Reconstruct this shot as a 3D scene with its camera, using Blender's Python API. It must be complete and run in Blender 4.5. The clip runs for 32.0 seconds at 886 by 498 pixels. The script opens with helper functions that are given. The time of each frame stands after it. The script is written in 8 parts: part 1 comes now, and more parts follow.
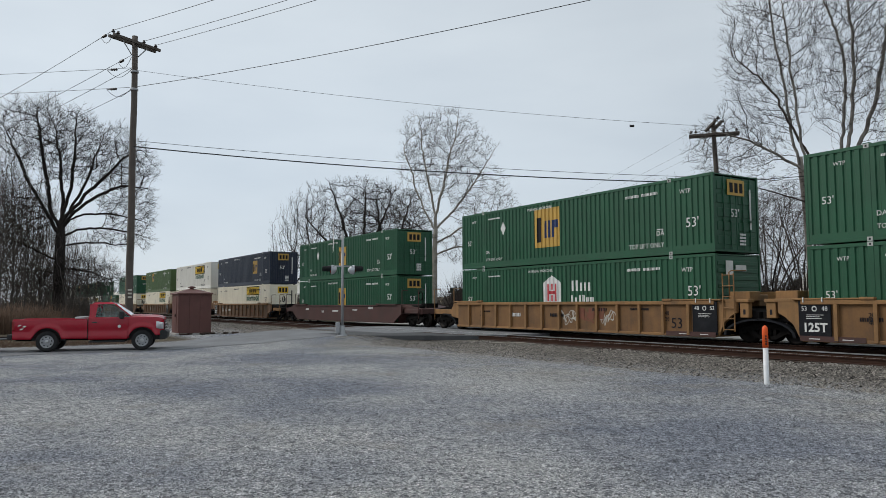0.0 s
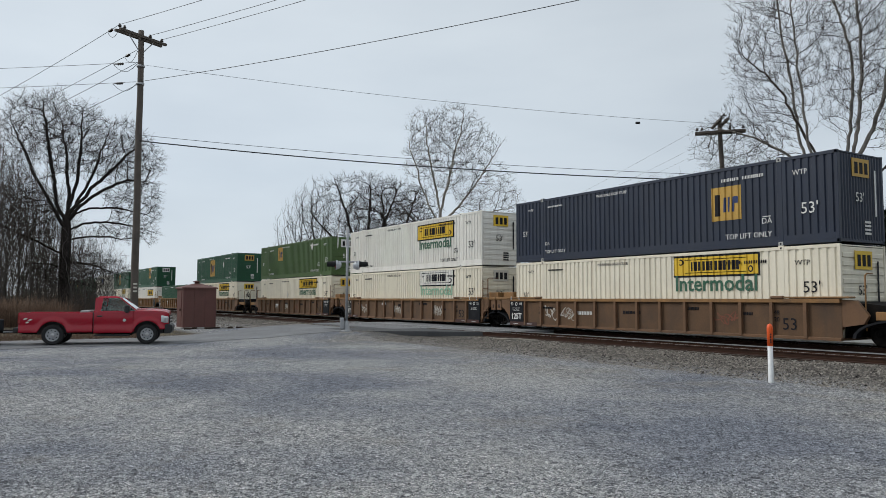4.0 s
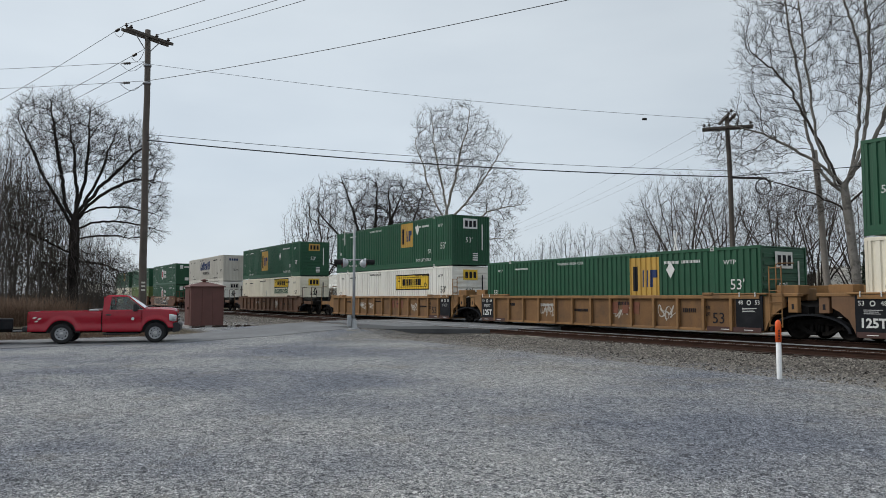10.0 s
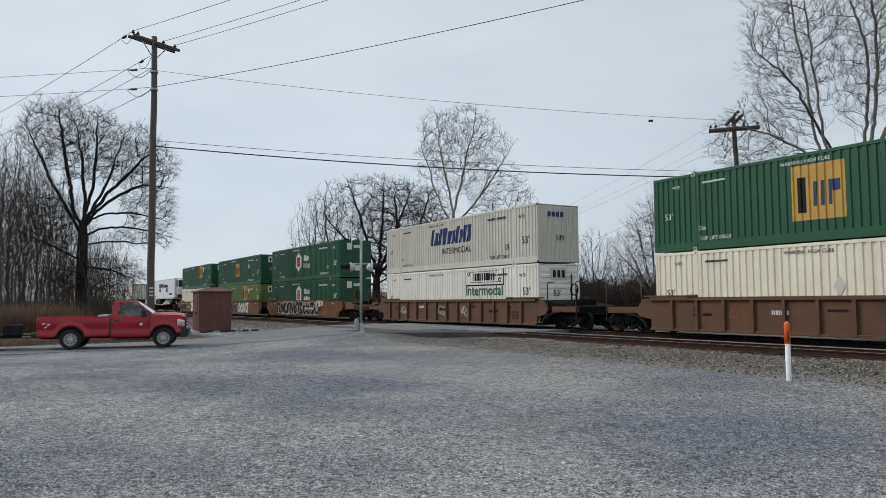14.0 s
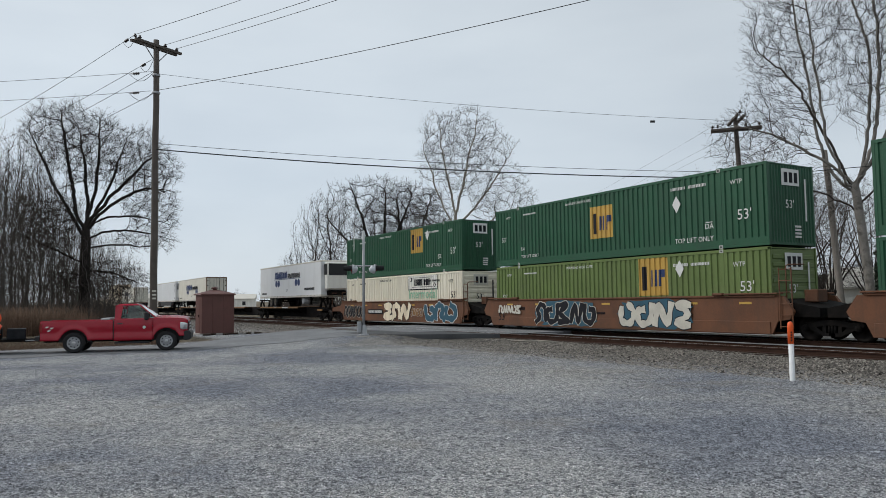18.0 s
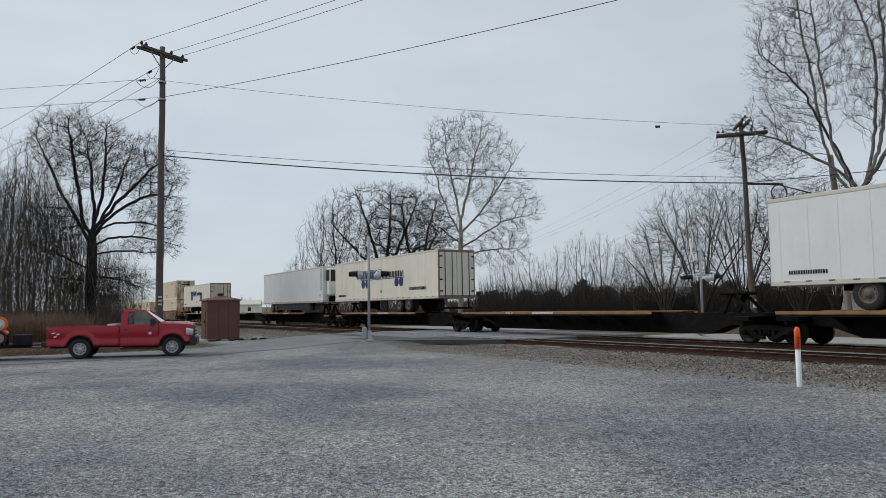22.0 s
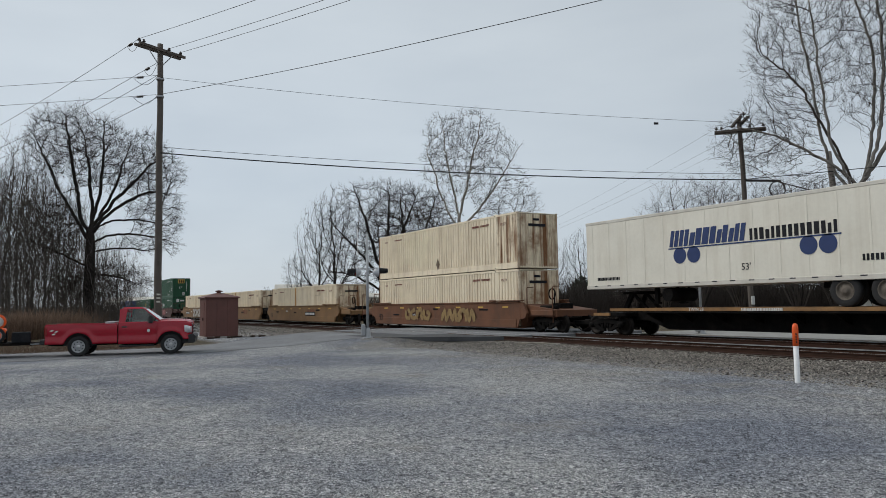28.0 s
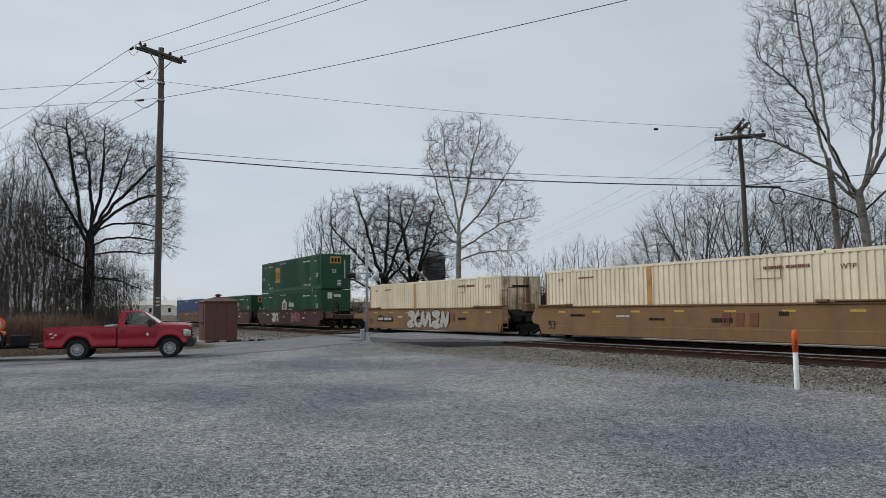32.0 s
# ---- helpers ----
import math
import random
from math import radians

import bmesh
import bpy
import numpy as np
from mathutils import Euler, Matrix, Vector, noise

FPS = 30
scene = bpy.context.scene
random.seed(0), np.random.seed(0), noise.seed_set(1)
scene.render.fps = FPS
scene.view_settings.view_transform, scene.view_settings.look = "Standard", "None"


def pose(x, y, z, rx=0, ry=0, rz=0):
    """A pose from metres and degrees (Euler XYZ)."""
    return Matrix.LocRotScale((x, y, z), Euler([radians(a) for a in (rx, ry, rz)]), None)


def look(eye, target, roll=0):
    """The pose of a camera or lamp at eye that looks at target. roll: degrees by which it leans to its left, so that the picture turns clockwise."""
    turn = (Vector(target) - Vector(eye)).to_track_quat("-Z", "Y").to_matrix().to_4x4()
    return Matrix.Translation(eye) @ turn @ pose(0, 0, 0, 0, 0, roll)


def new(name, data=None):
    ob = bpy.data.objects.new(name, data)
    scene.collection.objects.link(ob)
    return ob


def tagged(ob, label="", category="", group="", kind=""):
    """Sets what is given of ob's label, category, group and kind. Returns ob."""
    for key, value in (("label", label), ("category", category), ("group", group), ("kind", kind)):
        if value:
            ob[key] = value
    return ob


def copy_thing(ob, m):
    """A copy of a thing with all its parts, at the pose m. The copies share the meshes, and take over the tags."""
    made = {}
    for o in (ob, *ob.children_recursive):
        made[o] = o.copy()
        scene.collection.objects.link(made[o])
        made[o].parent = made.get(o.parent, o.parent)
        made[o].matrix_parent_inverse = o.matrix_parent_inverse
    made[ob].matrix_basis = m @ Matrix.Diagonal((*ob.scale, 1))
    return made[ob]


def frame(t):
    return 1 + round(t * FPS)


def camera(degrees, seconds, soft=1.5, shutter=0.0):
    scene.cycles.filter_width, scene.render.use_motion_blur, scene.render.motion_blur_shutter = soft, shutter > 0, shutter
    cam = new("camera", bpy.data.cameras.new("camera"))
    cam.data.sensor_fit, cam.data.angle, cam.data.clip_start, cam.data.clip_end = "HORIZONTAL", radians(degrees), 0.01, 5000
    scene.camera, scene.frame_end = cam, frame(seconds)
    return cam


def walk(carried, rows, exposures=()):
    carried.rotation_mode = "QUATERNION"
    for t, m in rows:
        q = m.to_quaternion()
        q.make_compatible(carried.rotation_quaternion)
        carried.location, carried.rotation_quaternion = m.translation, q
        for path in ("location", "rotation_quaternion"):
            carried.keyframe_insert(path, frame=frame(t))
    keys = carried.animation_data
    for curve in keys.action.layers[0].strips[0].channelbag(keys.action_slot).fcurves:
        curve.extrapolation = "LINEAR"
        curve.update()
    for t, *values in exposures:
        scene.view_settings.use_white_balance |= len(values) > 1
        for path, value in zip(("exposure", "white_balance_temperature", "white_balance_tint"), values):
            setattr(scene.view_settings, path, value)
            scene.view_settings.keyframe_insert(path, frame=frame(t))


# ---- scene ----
# ---- camera: held in the hand at the edge of a gravel lot, it only turns a little ----
# rows: seconds, yaw to the left of +y, pitch, lean (degrees). Trains run along +x.
PATH = [
    (0, 57.661, 4.158, -0.221), (0.5, 57.672, 4.087, -0.168), (1, 57.718, 4.021, -0.137), (1.5, 57.739, 4.007, -0.041), (2, 57.751, 3.999, -0.056),
    (2.5, 57.783, 3.986, -0.083), (3, 57.802, 3.973, 0.022), (3.5, 57.912, 3.911, 0.096), (5.5, 58.202, 3.787, 0.249), (6, 58.209, 3.733, 0.253),
    (6.5, 58.263, 3.698, 0.207), (7, 58.321, 3.567, 0.197), (7.5, 58.402, 3.471, 0.088), (8, 58.443, 3.383, 0.034), (8.5, 58.457, 3.336, -0.048),
    (9, 58.471, 3.377, -0.109), (9.5, 58.508, 3.481, -0.119), (10, 58.534, 3.664, -0.072), (10.5, 58.590, 3.824, -0.059), (11, 58.623, 3.943, -0.119),
    (11.5, 58.645, 4.044, -0.158), (12, 58.696, 4.084, -0.180), (12.5, 58.785, 4.068, -0.308), (13, 58.900, 4.059, -0.325), (13.5, 58.976, 4.004, -0.408),
    (14, 59.052, 3.929, -0.450), (14.5, 59.123, 3.823, -0.492), (16.5, 59.280, 3.798, -0.631), (17, 59.245, 3.868, -0.716), (17.5, 59.227, 3.942, -0.724),
    (18, 59.232, 4.063, -0.709), (18.5, 59.276, 4.172, -0.664), (19, 59.358, 4.298, -0.666), (19.5, 59.471, 4.444, -0.721), (20, 59.565, 4.549, -0.735),
    (20.5, 59.614, 4.591, -0.728), (21, 59.637, 4.584, -0.743), (21.5, 59.632, 4.536, -0.763), (22, 59.622, 4.495, -0.771), (22.5, 59.578, 4.452, -0.733),
    (23, 59.561, 4.386, -0.827), (23.5, 59.584, 4.278, -0.887), (24, 59.546, 4.173, -0.948), (24.5, 59.554, 4.109, -0.949), (25, 59.549, 4.090, -0.991),
    (25.5, 59.548, 4.101, -0.970), (27.5, 59.495, 4.217, -0.823), (28, 59.511, 4.266, -0.849), (28.5, 59.521, 4.405, -0.828), (29, 59.533, 4.531, -0.812),
    (29.5, 59.535, 4.635, -0.719), (30, 59.576, 4.717, -0.752), (30.5, 59.560, 4.749, -0.716), (31, 59.551, 4.734, -0.672), (31.5, 59.537, 4.672, -0.634),
    (32, 59.481, 4.631, -0.607),
]
TRAVEL = [0.0, 25.6, 51.04, 76.72, 103.03, 129.8, 156.88, 184.35, 212.28, 240.5, 268.85, 297.3, 325.83, 354.77, 384.44, 414.96, 446.45]
EYE = 1.75
cam = camera(61.28, 32.0, soft=0.6)
walk(cam, [(t, pose(0, 0, EYE, 0, 0, yaw) @ pose(0, 0, 0, 90 + pitch) @ pose(0, 0, 0, 0, 0, lean)) for t, yaw, pitch, lean in PATH],
     [(0.0, 0.02), (9.0, 0.02), (19.0, 0.0), (21.0, -0.10), (25.0, -0.10), (28.0, -0.14), (32.0, -0.14)])

# ---- light: an even overcast sky, a weak wide sun behind the cloud ----
world = bpy.data.worlds.new("overcast_sky")
scene.world = world
world.use_nodes = True
wn, wl = world.node_tree.nodes, world.node_tree.links
wn.clear()
w_out, w_bg = wn.new("ShaderNodeOutputWorld"), wn.new("ShaderNodeBackground")
w_sky = wn.new("ShaderNodeTexSky")
w_sky.sky_type, w_sky.sun_disc = "NISHITA", False
w_sky.sun_elevation, w_sky.sun_rotation = radians(38), radians(250)
w_skydim = wn.new("ShaderNodeVectorMath")
w_skydim.operation = "SCALE"
w_skydim.inputs["Scale"].default_value = 0.1
w_tc, w_map, w_noise = wn.new("ShaderNodeTexCoord"), wn.new("ShaderNodeMapping"), wn.new("ShaderNodeTexNoise")
w_map.inputs["Scale"].default_value = (1.0, 1.6, 5.0)
w_noise.inputs["Scale"].default_value, w_noise.inputs["Detail"].default_value = 1.3, 5
w_sep, w_ramp, w_mix, w_cloud = wn.new("ShaderNodeSeparateXYZ"), wn.new("ShaderNodeValToRGB"), wn.new("ShaderNodeMix"), wn.new("ShaderNodeMix")
e = w_ramp.color_ramp.elements
e[0].position, e[0].color = 0.0, (0.548, 0.612, 0.668, 1)
e[1].position, e[1].color = 0.55, (0.632, 0.688, 0.728, 1)
m = w_ramp.color_ramp.elements.new(0.16)
m.color = (0.562, 0.634, 0.700, 1)
w_cloud.data_type, w_cloud.blend_type = "RGBA", "MULTIPLY"
w_cramp = wn.new("ShaderNodeValToRGB")
w_cramp.color_ramp.elements[0].position, w_cramp.color_ramp.elements[0].color = 0.30, (0.90, 0.91, 0.93, 1)
w_cramp.color_ramp.elements[1].position, w_cramp.color_ramp.elements[1].color = 0.70, (1.10, 1.09, 1.08, 1)
w_cloud.inputs["Factor"].default_value = 1.0
w_mix.data_type = "RGBA"
w_mix.inputs["Factor"].default_value = 0.94
wl.new(w_tc.outputs["Generated"], w_map.inputs["Vector"])
wl.new(w_map.outputs["Vector"], w_noise.inputs["Vector"])
wl.new(w_tc.outputs["Generated"], w_sep.inputs[0])
wl.new(w_sep.outputs["Z"], w_ramp.inputs["Fac"])
wl.new(w_noise.outputs["Fac"], w_cramp.inputs["Fac"])
w_glow, w_bright = wn.new("ShaderNodeMapRange"), wn.new("ShaderNodeVectorMath")
w_bright.operation = "SCALE"
w_glow.inputs["From Min"].default_value, w_glow.inputs["From Max"].default_value = -0.62, -1.0
w_glow.inputs["To Min"].default_value, w_glow.inputs["To Max"].default_value = 1.0, 1.15
wl.new(w_sep.outputs["X"], w_glow.inputs["Value"])
wl.new(w_ramp.outputs["Color"], w_bright.inputs[0])
wl.new(w_glow.outputs["Result"], w_bright.inputs["Scale"])
wl.new(w_bright.outputs[0], w_cloud.inputs[6])
wl.new(w_cramp.outputs["Color"], w_cloud.inputs[7])
wl.new(w_sky.outputs["Color"], w_skydim.inputs[0])
wl.new(w_skydim.outputs[0], w_mix.inputs[6])
wl.new(w_cloud.outputs[2], w_mix.inputs[7])
wl.new(w_mix.outputs[2], w_bg.inputs["Color"])
wl.new(w_bg.outputs[0], w_out.inputs["Surface"])
sun_data = bpy.data.lights.new("sun", "SUN")
sun_data.energy, sun_data.angle, sun_data.color = 1.7, radians(30), (1.0, 0.965, 0.91)
new("sun", sun_data).matrix_world = look((-60, -50, 78), (0, 20, 0))
scene.view_settings.exposure = 0.0


# ---- materials ----
def mat(name, color, rough=0.7, metal=0.0, var=0.15, scale=3.0, dark=(0.05, 0.045, 0.04), stain=0.0, stain_scale=1.2, bump=0.0, bump_scale=40.0, island=0.0, streak=0.0):
    """A surface with grain and blotches at two scales; stain is dirt in patches, streak dirt in upright runs."""
    ma = bpy.data.materials.new(name)
    ma.use_nodes = True
    n, l = ma.node_tree.nodes, ma.node_tree.links
    b = n["Principled BSDF"]
    b.inputs["Roughness"].default_value, b.inputs["Metallic"].default_value = rough, metal
    tc = n.new("ShaderNodeTexCoord")
    big, fine = n.new("ShaderNodeTexNoise"), n.new("ShaderNodeTexNoise")
    big.inputs["Scale"].default_value, big.inputs["Detail"].default_value = scale, 4
    fine.inputs["Scale"].default_value, fine.inputs["Detail"].default_value = scale * 14, 3
    for k in (big, fine):
        l.new(tc.outputs["Object"], k.inputs["Vector"])
    add = n.new("ShaderNodeMath")
    add.operation = "MULTIPLY_ADD"
    add.inputs[1].default_value = 0.45
    l.new(fine.outputs["Fac"], add.inputs[0])
    l.new(big.outputs["Fac"], add.inputs[2])
    ramp = n.new("ShaderNodeMapRange")
    ramp.inputs["From Min"].default_value, ramp.inputs["From Max"].default_value = 0.4, 1.05
    ramp.inputs["To Min"].default_value, ramp.inputs["To Max"].default_value = 1 - var, 1 + var
    l.new(add.outputs[0], ramp.inputs["Value"])
    last = ramp.outputs["Result"]
    if island:
        geo, isl, mul = n.new("ShaderNodeNewGeometry"), n.new("ShaderNodeMapRange"), n.new("ShaderNodeMath")
        mul.operation = "MULTIPLY"
        isl.inputs["To Min"].default_value, isl.inputs["To Max"].default_value = 1 - island, 1 + island
        l.new(geo.outputs["Random Per Island"], isl.inputs["Value"])
        l.new(isl.outputs["Result"], mul.inputs[0])
        l.new(last, mul.inputs[1])
        last = mul.outputs[0]
    sc = n.new("ShaderNodeVectorMath")
    sc.operation = "SCALE"
    sc.inputs[0].default_value = color[:3]
    l.new(last, sc.inputs["Scale"])
    col = sc.outputs[0]
    for amount, vec in ((stain, (stain_scale,) * 3), (streak, (2.2, 2.2, 0.16))):
        if amount:
            mp, no, rr, mx = n.new("ShaderNodeMapping"), n.new("ShaderNodeTexNoise"), n.new("ShaderNodeMapRange"), n.new("ShaderNodeMix")
            mp.inputs["Scale"].default_value = vec
            no.inputs["Scale"].default_value, no.inputs["Detail"].default_value, no.inputs["Roughness"].default_value = 1.0, 6, 0.65
            rr.inputs["From Min"].default_value, rr.inputs["From Max"].default_value = 0.48, 0.78
            rr.inputs["To Max"].default_value = amount
            mx.data_type = "RGBA"
            mx.inputs[7].default_value = (*dark, 1)
            l.new(tc.outputs["Object"], mp.inputs["Vector"])
            l.new(mp.outputs["Vector"], no.inputs["Vector"])
            l.new(no.outputs["Fac"], rr.inputs["Value"])
            l.new(rr.outputs["Result"], mx.inputs["Factor"])
            l.new(col, mx.inputs[6])
            col = mx.outputs[2]
    l.new(col, b.inputs["Base Color"])
    if bump:
        no, bp = n.new("ShaderNodeTexNoise"), n.new("ShaderNodeBump")
        no.inputs["Scale"].default_value, no.inputs["Detail"].default_value = bump_scale, 4
        bp.inputs["Strength"].default_value, bp.inputs["Distance"].default_value = bump, 0.02
        l.new(tc.outputs["Object"], no.inputs["Vector"])
        l.new(no.outputs["Fac"], bp.inputs["Height"])
        l.new(bp.outputs["Normal"], b.inputs["Normal"])
    return ma


GREEN = mat("green_paint", (0.0055, 0.074, 0.031), 0.5, 0, 0.18, 0.7, (0.02, 0.042, 0.026), 0.28, 0.5, streak=0.25)
DGREEN = mat("dark_green_paint", (0.011, 0.066, 0.034), 0.5, 0, 0.18, 0.7, (0.03, 0.04, 0.03), 0.35, 0.5, streak=0.3)
OLIVE = mat("olive_green_paint", (0.060, 0.115, 0.030), 0.55, 0, 0.18, 0.7, (0.05, 0.06, 0.03), 0.4, 0.5, streak=0.35)
LIME = mat("yellow_green_paint", (0.115, 0.170, 0.042), 0.55, 0, 0.18, 0.7, (0.10, 0.11, 0.05), 0.4, 0.5, streak=0.35)
NAVY = mat("navy_paint", (0.012, 0.020, 0.042), 0.45, 0, 0.2, 0.7, (0.04, 0.045, 0.05), 0.3, 0.5, streak=0.2)
BLUE = mat("blue_paint", (0.035, 0.075, 0.21), 0.5, 0, 0.2, 0.7, (0.04, 0.045, 0.05), 0.3, 0.5)
CREAM = mat("cream_white_paint", (0.80, 0.745, 0.61), 0.55, 0, 0.08, 0.7, (0.40, 0.33, 0.24), 0.3, 0.6, streak=0.35)
WHITE = mat("white_paint", (0.80, 0.78, 0.72), 0.5, 0, 0.07, 0.7, (0.42, 0.38, 0.32), 0.3, 0.6, streak=0.35)
GREYW = mat("grey_white_paint", (0.58, 0.555, 0.495), 0.55, 0, 0.09, 0.7, (0.32, 0.28, 0.22), 0.35, 0.6, streak=0.35)
TAN = mat("tan_cream_paint", (0.82, 0.715, 0.54), 0.6, 0, 0.1, 0.7, (0.30, 0.19, 0.10), 0.3, 0.5, streak=0.45)
TANRUST = mat("rust_streaked_tan_paint", (0.78, 0.67, 0.50), 0.65, 0, 0.12, 0.9, (0.20, 0.085, 0.028), 1.3, 0.8, streak=2.2)
YWELL = mat("dirty_yellow_brown_car_paint", (0.255, 0.132, 0.046), 0.75, 0, 0.2, 1.2, (0.075, 0.050, 0.032), 0.75, 0.7, streak=0.6)
BWELL = mat("brown_car_paint", (0.112, 0.054, 0.028), 0.8, 0, 0.2, 1.2, (0.05, 0.036, 0.028), 0.7, 0.7, streak=0.5)
MWELL = mat("maroon_car_paint", (0.060, 0.022, 0.018), 0.7, 0, 0.2, 1.2, (0.04, 0.03, 0.025), 0.6, 0.7, streak=0.4)
BROWNY = mat("faded_yellow_brown_car_paint", (0.160, 0.084, 0.042), 0.78, 0, 0.2, 1.2, (0.085, 0.052, 0.033), 0.75, 0.7, streak=0.6)
PINKTAN = mat("faded_pink_tan_spray", (0.40, 0.245, 0.165), 0.7, 0, 0.3, 2.5, (0.52, 0.43, 0.30), 0.9, 2.2)
TEAL = mat("teal_spray", (0.02, 0.085, 0.13), 0.6, 0, 0.2, 2)
FADEY = mat("faded_yellow_spray", (0.25, 0.165, 0.062), 0.7, 0, 0.3, 2, (0.13, 0.055, 0.025), 0.7, 3)
PINK = mat("faded_pink_spray", (0.36, 0.13, 0.13), 0.7, 0, 0.25, 2)
OWELL = mat("rust_orange_car_paint", (0.135, 0.052, 0.022), 0.75, 0, 0.3, 1.2, (0.06, 0.034, 0.022), 0.8, 0.7, streak=0.5)
TWELL = mat("tan_brown_car_paint", (0.205, 0.112, 0.046), 0.75, 0, 0.15, 1.2, (0.10, 0.062, 0.036), 0.6, 0.7, streak=0.4)
STEEL = mat("dark_running_gear_steel", (0.0055, 0.005, 0.005), 0.85, 0.0, 0.4, 4, (0.028, 0.020, 0.015), 0.5, 2)
WHEEL = mat("wheel_steel", (0.016, 0.014, 0.013), 0.55, 0.4, 0.3, 5, (0.035, 0.025, 0.02), 0.5, 4)
BLACK = mat("black_paint", (0.012, 0.013, 0.016), 0.5, 0, 0.3, 3, (0.05, 0.05, 0.05), 0.3, 2)
GOLD = mat("gold_sign_paint", (0.50, 0.30, 0.055), 0.55, 0, 0.12, 1, (0.25, 0.16, 0.05), 0.3, 1.5)
YSIGN = mat("yellow_sign_paint", (0.72, 0.47, 0.03), 0.5, 0, 0.08, 1)
INK = mat("black_lettering", (0.018, 0.018, 0.022), 0.6, 0, 0.2, 3)
INKBLUE = mat("blue_lettering", (0.008, 0.028, 0.115), 0.55, 0, 0.15, 3)
INKGREEN = mat("green_lettering", (0.03, 0.11, 0.065), 0.6, 0, 0.2, 3)
PALEGREEN = mat("faded_green_lettering", (0.26, 0.46, 0.32), 0.6, 0, 0.2, 3)
INKWHITE = mat("white_lettering", (0.66, 0.66, 0.64), 0.6, 0, 0.12, 3)
INKRED = mat("red_lettering", (0.42, 0.03, 0.04), 0.6, 0, 0.2, 3)
INKBROWN = mat("dark_red_lettering", (0.16, 0.035, 0.025), 0.7, 0, 0.25, 3)
CHALK = mat("pale_chalk_marks", (0.42, 0.40, 0.36), 0.8, 0, 0.3, 5, (0.15, 0.1, 0.06), 0.6, 6)
FADERED = mat("faded_red_stencil", (0.17, 0.055, 0.03), 0.75, 0, 0.3, 4, (0.12, 0.07, 0.035), 0.8, 5)
RAILSIDE = mat("rusty_rail_steel", (0.048, 0.026, 0.019), 0.8, 0.2, 0.3, 5, (0.03, 0.02, 0.016), 0.5, 3)
RAILTOP = mat("worn_bright_rail_head", (0.62, 0.62, 0.62), 0.28, 1.0, 0.1, 8)
TIE = mat("weathered_tie_timber", (0.055, 0.040, 0.032), 0.9, 0, 0.35, 3, (0.02, 0.016, 0.014), 0.5, 4, 0.4, 30)
POLEWOOD = mat("weathered_pole_wood", (0.100, 0.084, 0.072), 0.9, 0, 0.25, 1.5, (0.05, 0.042, 0.036), 0.6, 1.0, 0.4, 25, streak=0.5)
GREYWOOD = mat("grey_pole_wood", (0.24, 0.215, 0.19), 0.9, 0, 0.2, 1.5, (0.10, 0.085, 0.07), 0.5, 1.0, 0.3, 25, streak=0.4)
WIRE = mat("black_cable", (0.015, 0.015, 0.017), 0.6)
CERAMIC = mat("dark_insulator", (0.03, 0.022, 0.02), 0.3)
BARK = mat("dark_bark", (0.027, 0.023, 0.021), 0.9, 0, 0.35, 2, (0.025, 0.02, 0.018), 0.5, 3, 0.6, 18)
SLIMBARK = mat("grey_brown_young_bark", (0.078, 0.070, 0.064), 0.9, 0, 0.3, 2)
TWIG = mat("brown_twig_bark", (0.070, 0.060, 0.053), 0.9, 0, 0.3, 2)
SYCBARK = mat("mottled_pale_bark", (0.30, 0.275, 0.235), 0.85, 0, 0.25, 1.2, (0.085, 0.072, 0.058), 1.0, 1.3, 0.3, 18)
SYCTWIG = mat("pale_twig_bark", (0.060, 0.052, 0.046), 0.9, 0, 0.3, 2)
PALECAST = mat("pale_painted_casting", (0.42, 0.43, 0.41), 0.6, 0, 0.2, 6, (0.15, 0.13, 0.1), 0.5, 6)
GREYBARK = mat("grey_mottled_bark", (0.22, 0.205, 0.185), 0.9, 0, 0.3, 1.4, (0.035, 0.030, 0.027), 1.0, 2.2, 0.3, 18)
GREYTWIG = mat("grey_twig_bark", (0.055, 0.047, 0.042), 0.9, 0, 0.3, 2)
DEADREED = mat("pale_dead_stalk", (0.135, 0.093, 0.066), 0.95, 0, 0.3, 1.0, island=0.35)
SHED = mat("brown_painted_steel", (0.125, 0.050, 0.042), 0.6, 0, 0.12, 1.5, (0.06, 0.03, 0.025), 0.4, 1.2, streak=0.3)
REDPAINT = mat("red_car_paint", (0.33, 0.006, 0.020), 0.22, 0, 0.05, 2)
CHROME = mat("chrome", (0.55, 0.55, 0.56), 0.35, 0.9, 0.08, 5)
RUBBER = mat("tyre_rubber", (0.016, 0.016, 0.017), 0.9, 0, 0.25, 6, bump=0.3)
PLASTIC = mat("black_plastic", (0.014, 0.014, 0.016), 0.6, 0, 0.2, 6)
GALV = mat("galvanised_steel", (0.36, 0.37, 0.385), 0.55, 0.5, 0.12, 6, (0.2, 0.18, 0.16), 0.3, 3)
ORANGE = mat("orange_marker_plastic", (0.78, 0.10, 0.012), 0.5, 0, 0.1, 4)
WPLASTIC = mat("white_marker_plastic", (0.72, 0.73, 0.74), 0.45, 0, 0.06, 4, (0.3, 0.28, 0.25), 0.35, 6)
CONCRETE = mat("concrete", (0.33, 0.32, 0.30), 0.9, 0, 0.15, 2, (0.16, 0.15, 0.14), 0.5, 2, 0.4, 30)
ASPHALT = mat("worn_grey_asphalt", (0.185, 0.190, 0.200), 0.95, 0, 0.30, 0.9, (0.075, 0.075, 0.080), 0.7, 0.45, 0.8, 70)
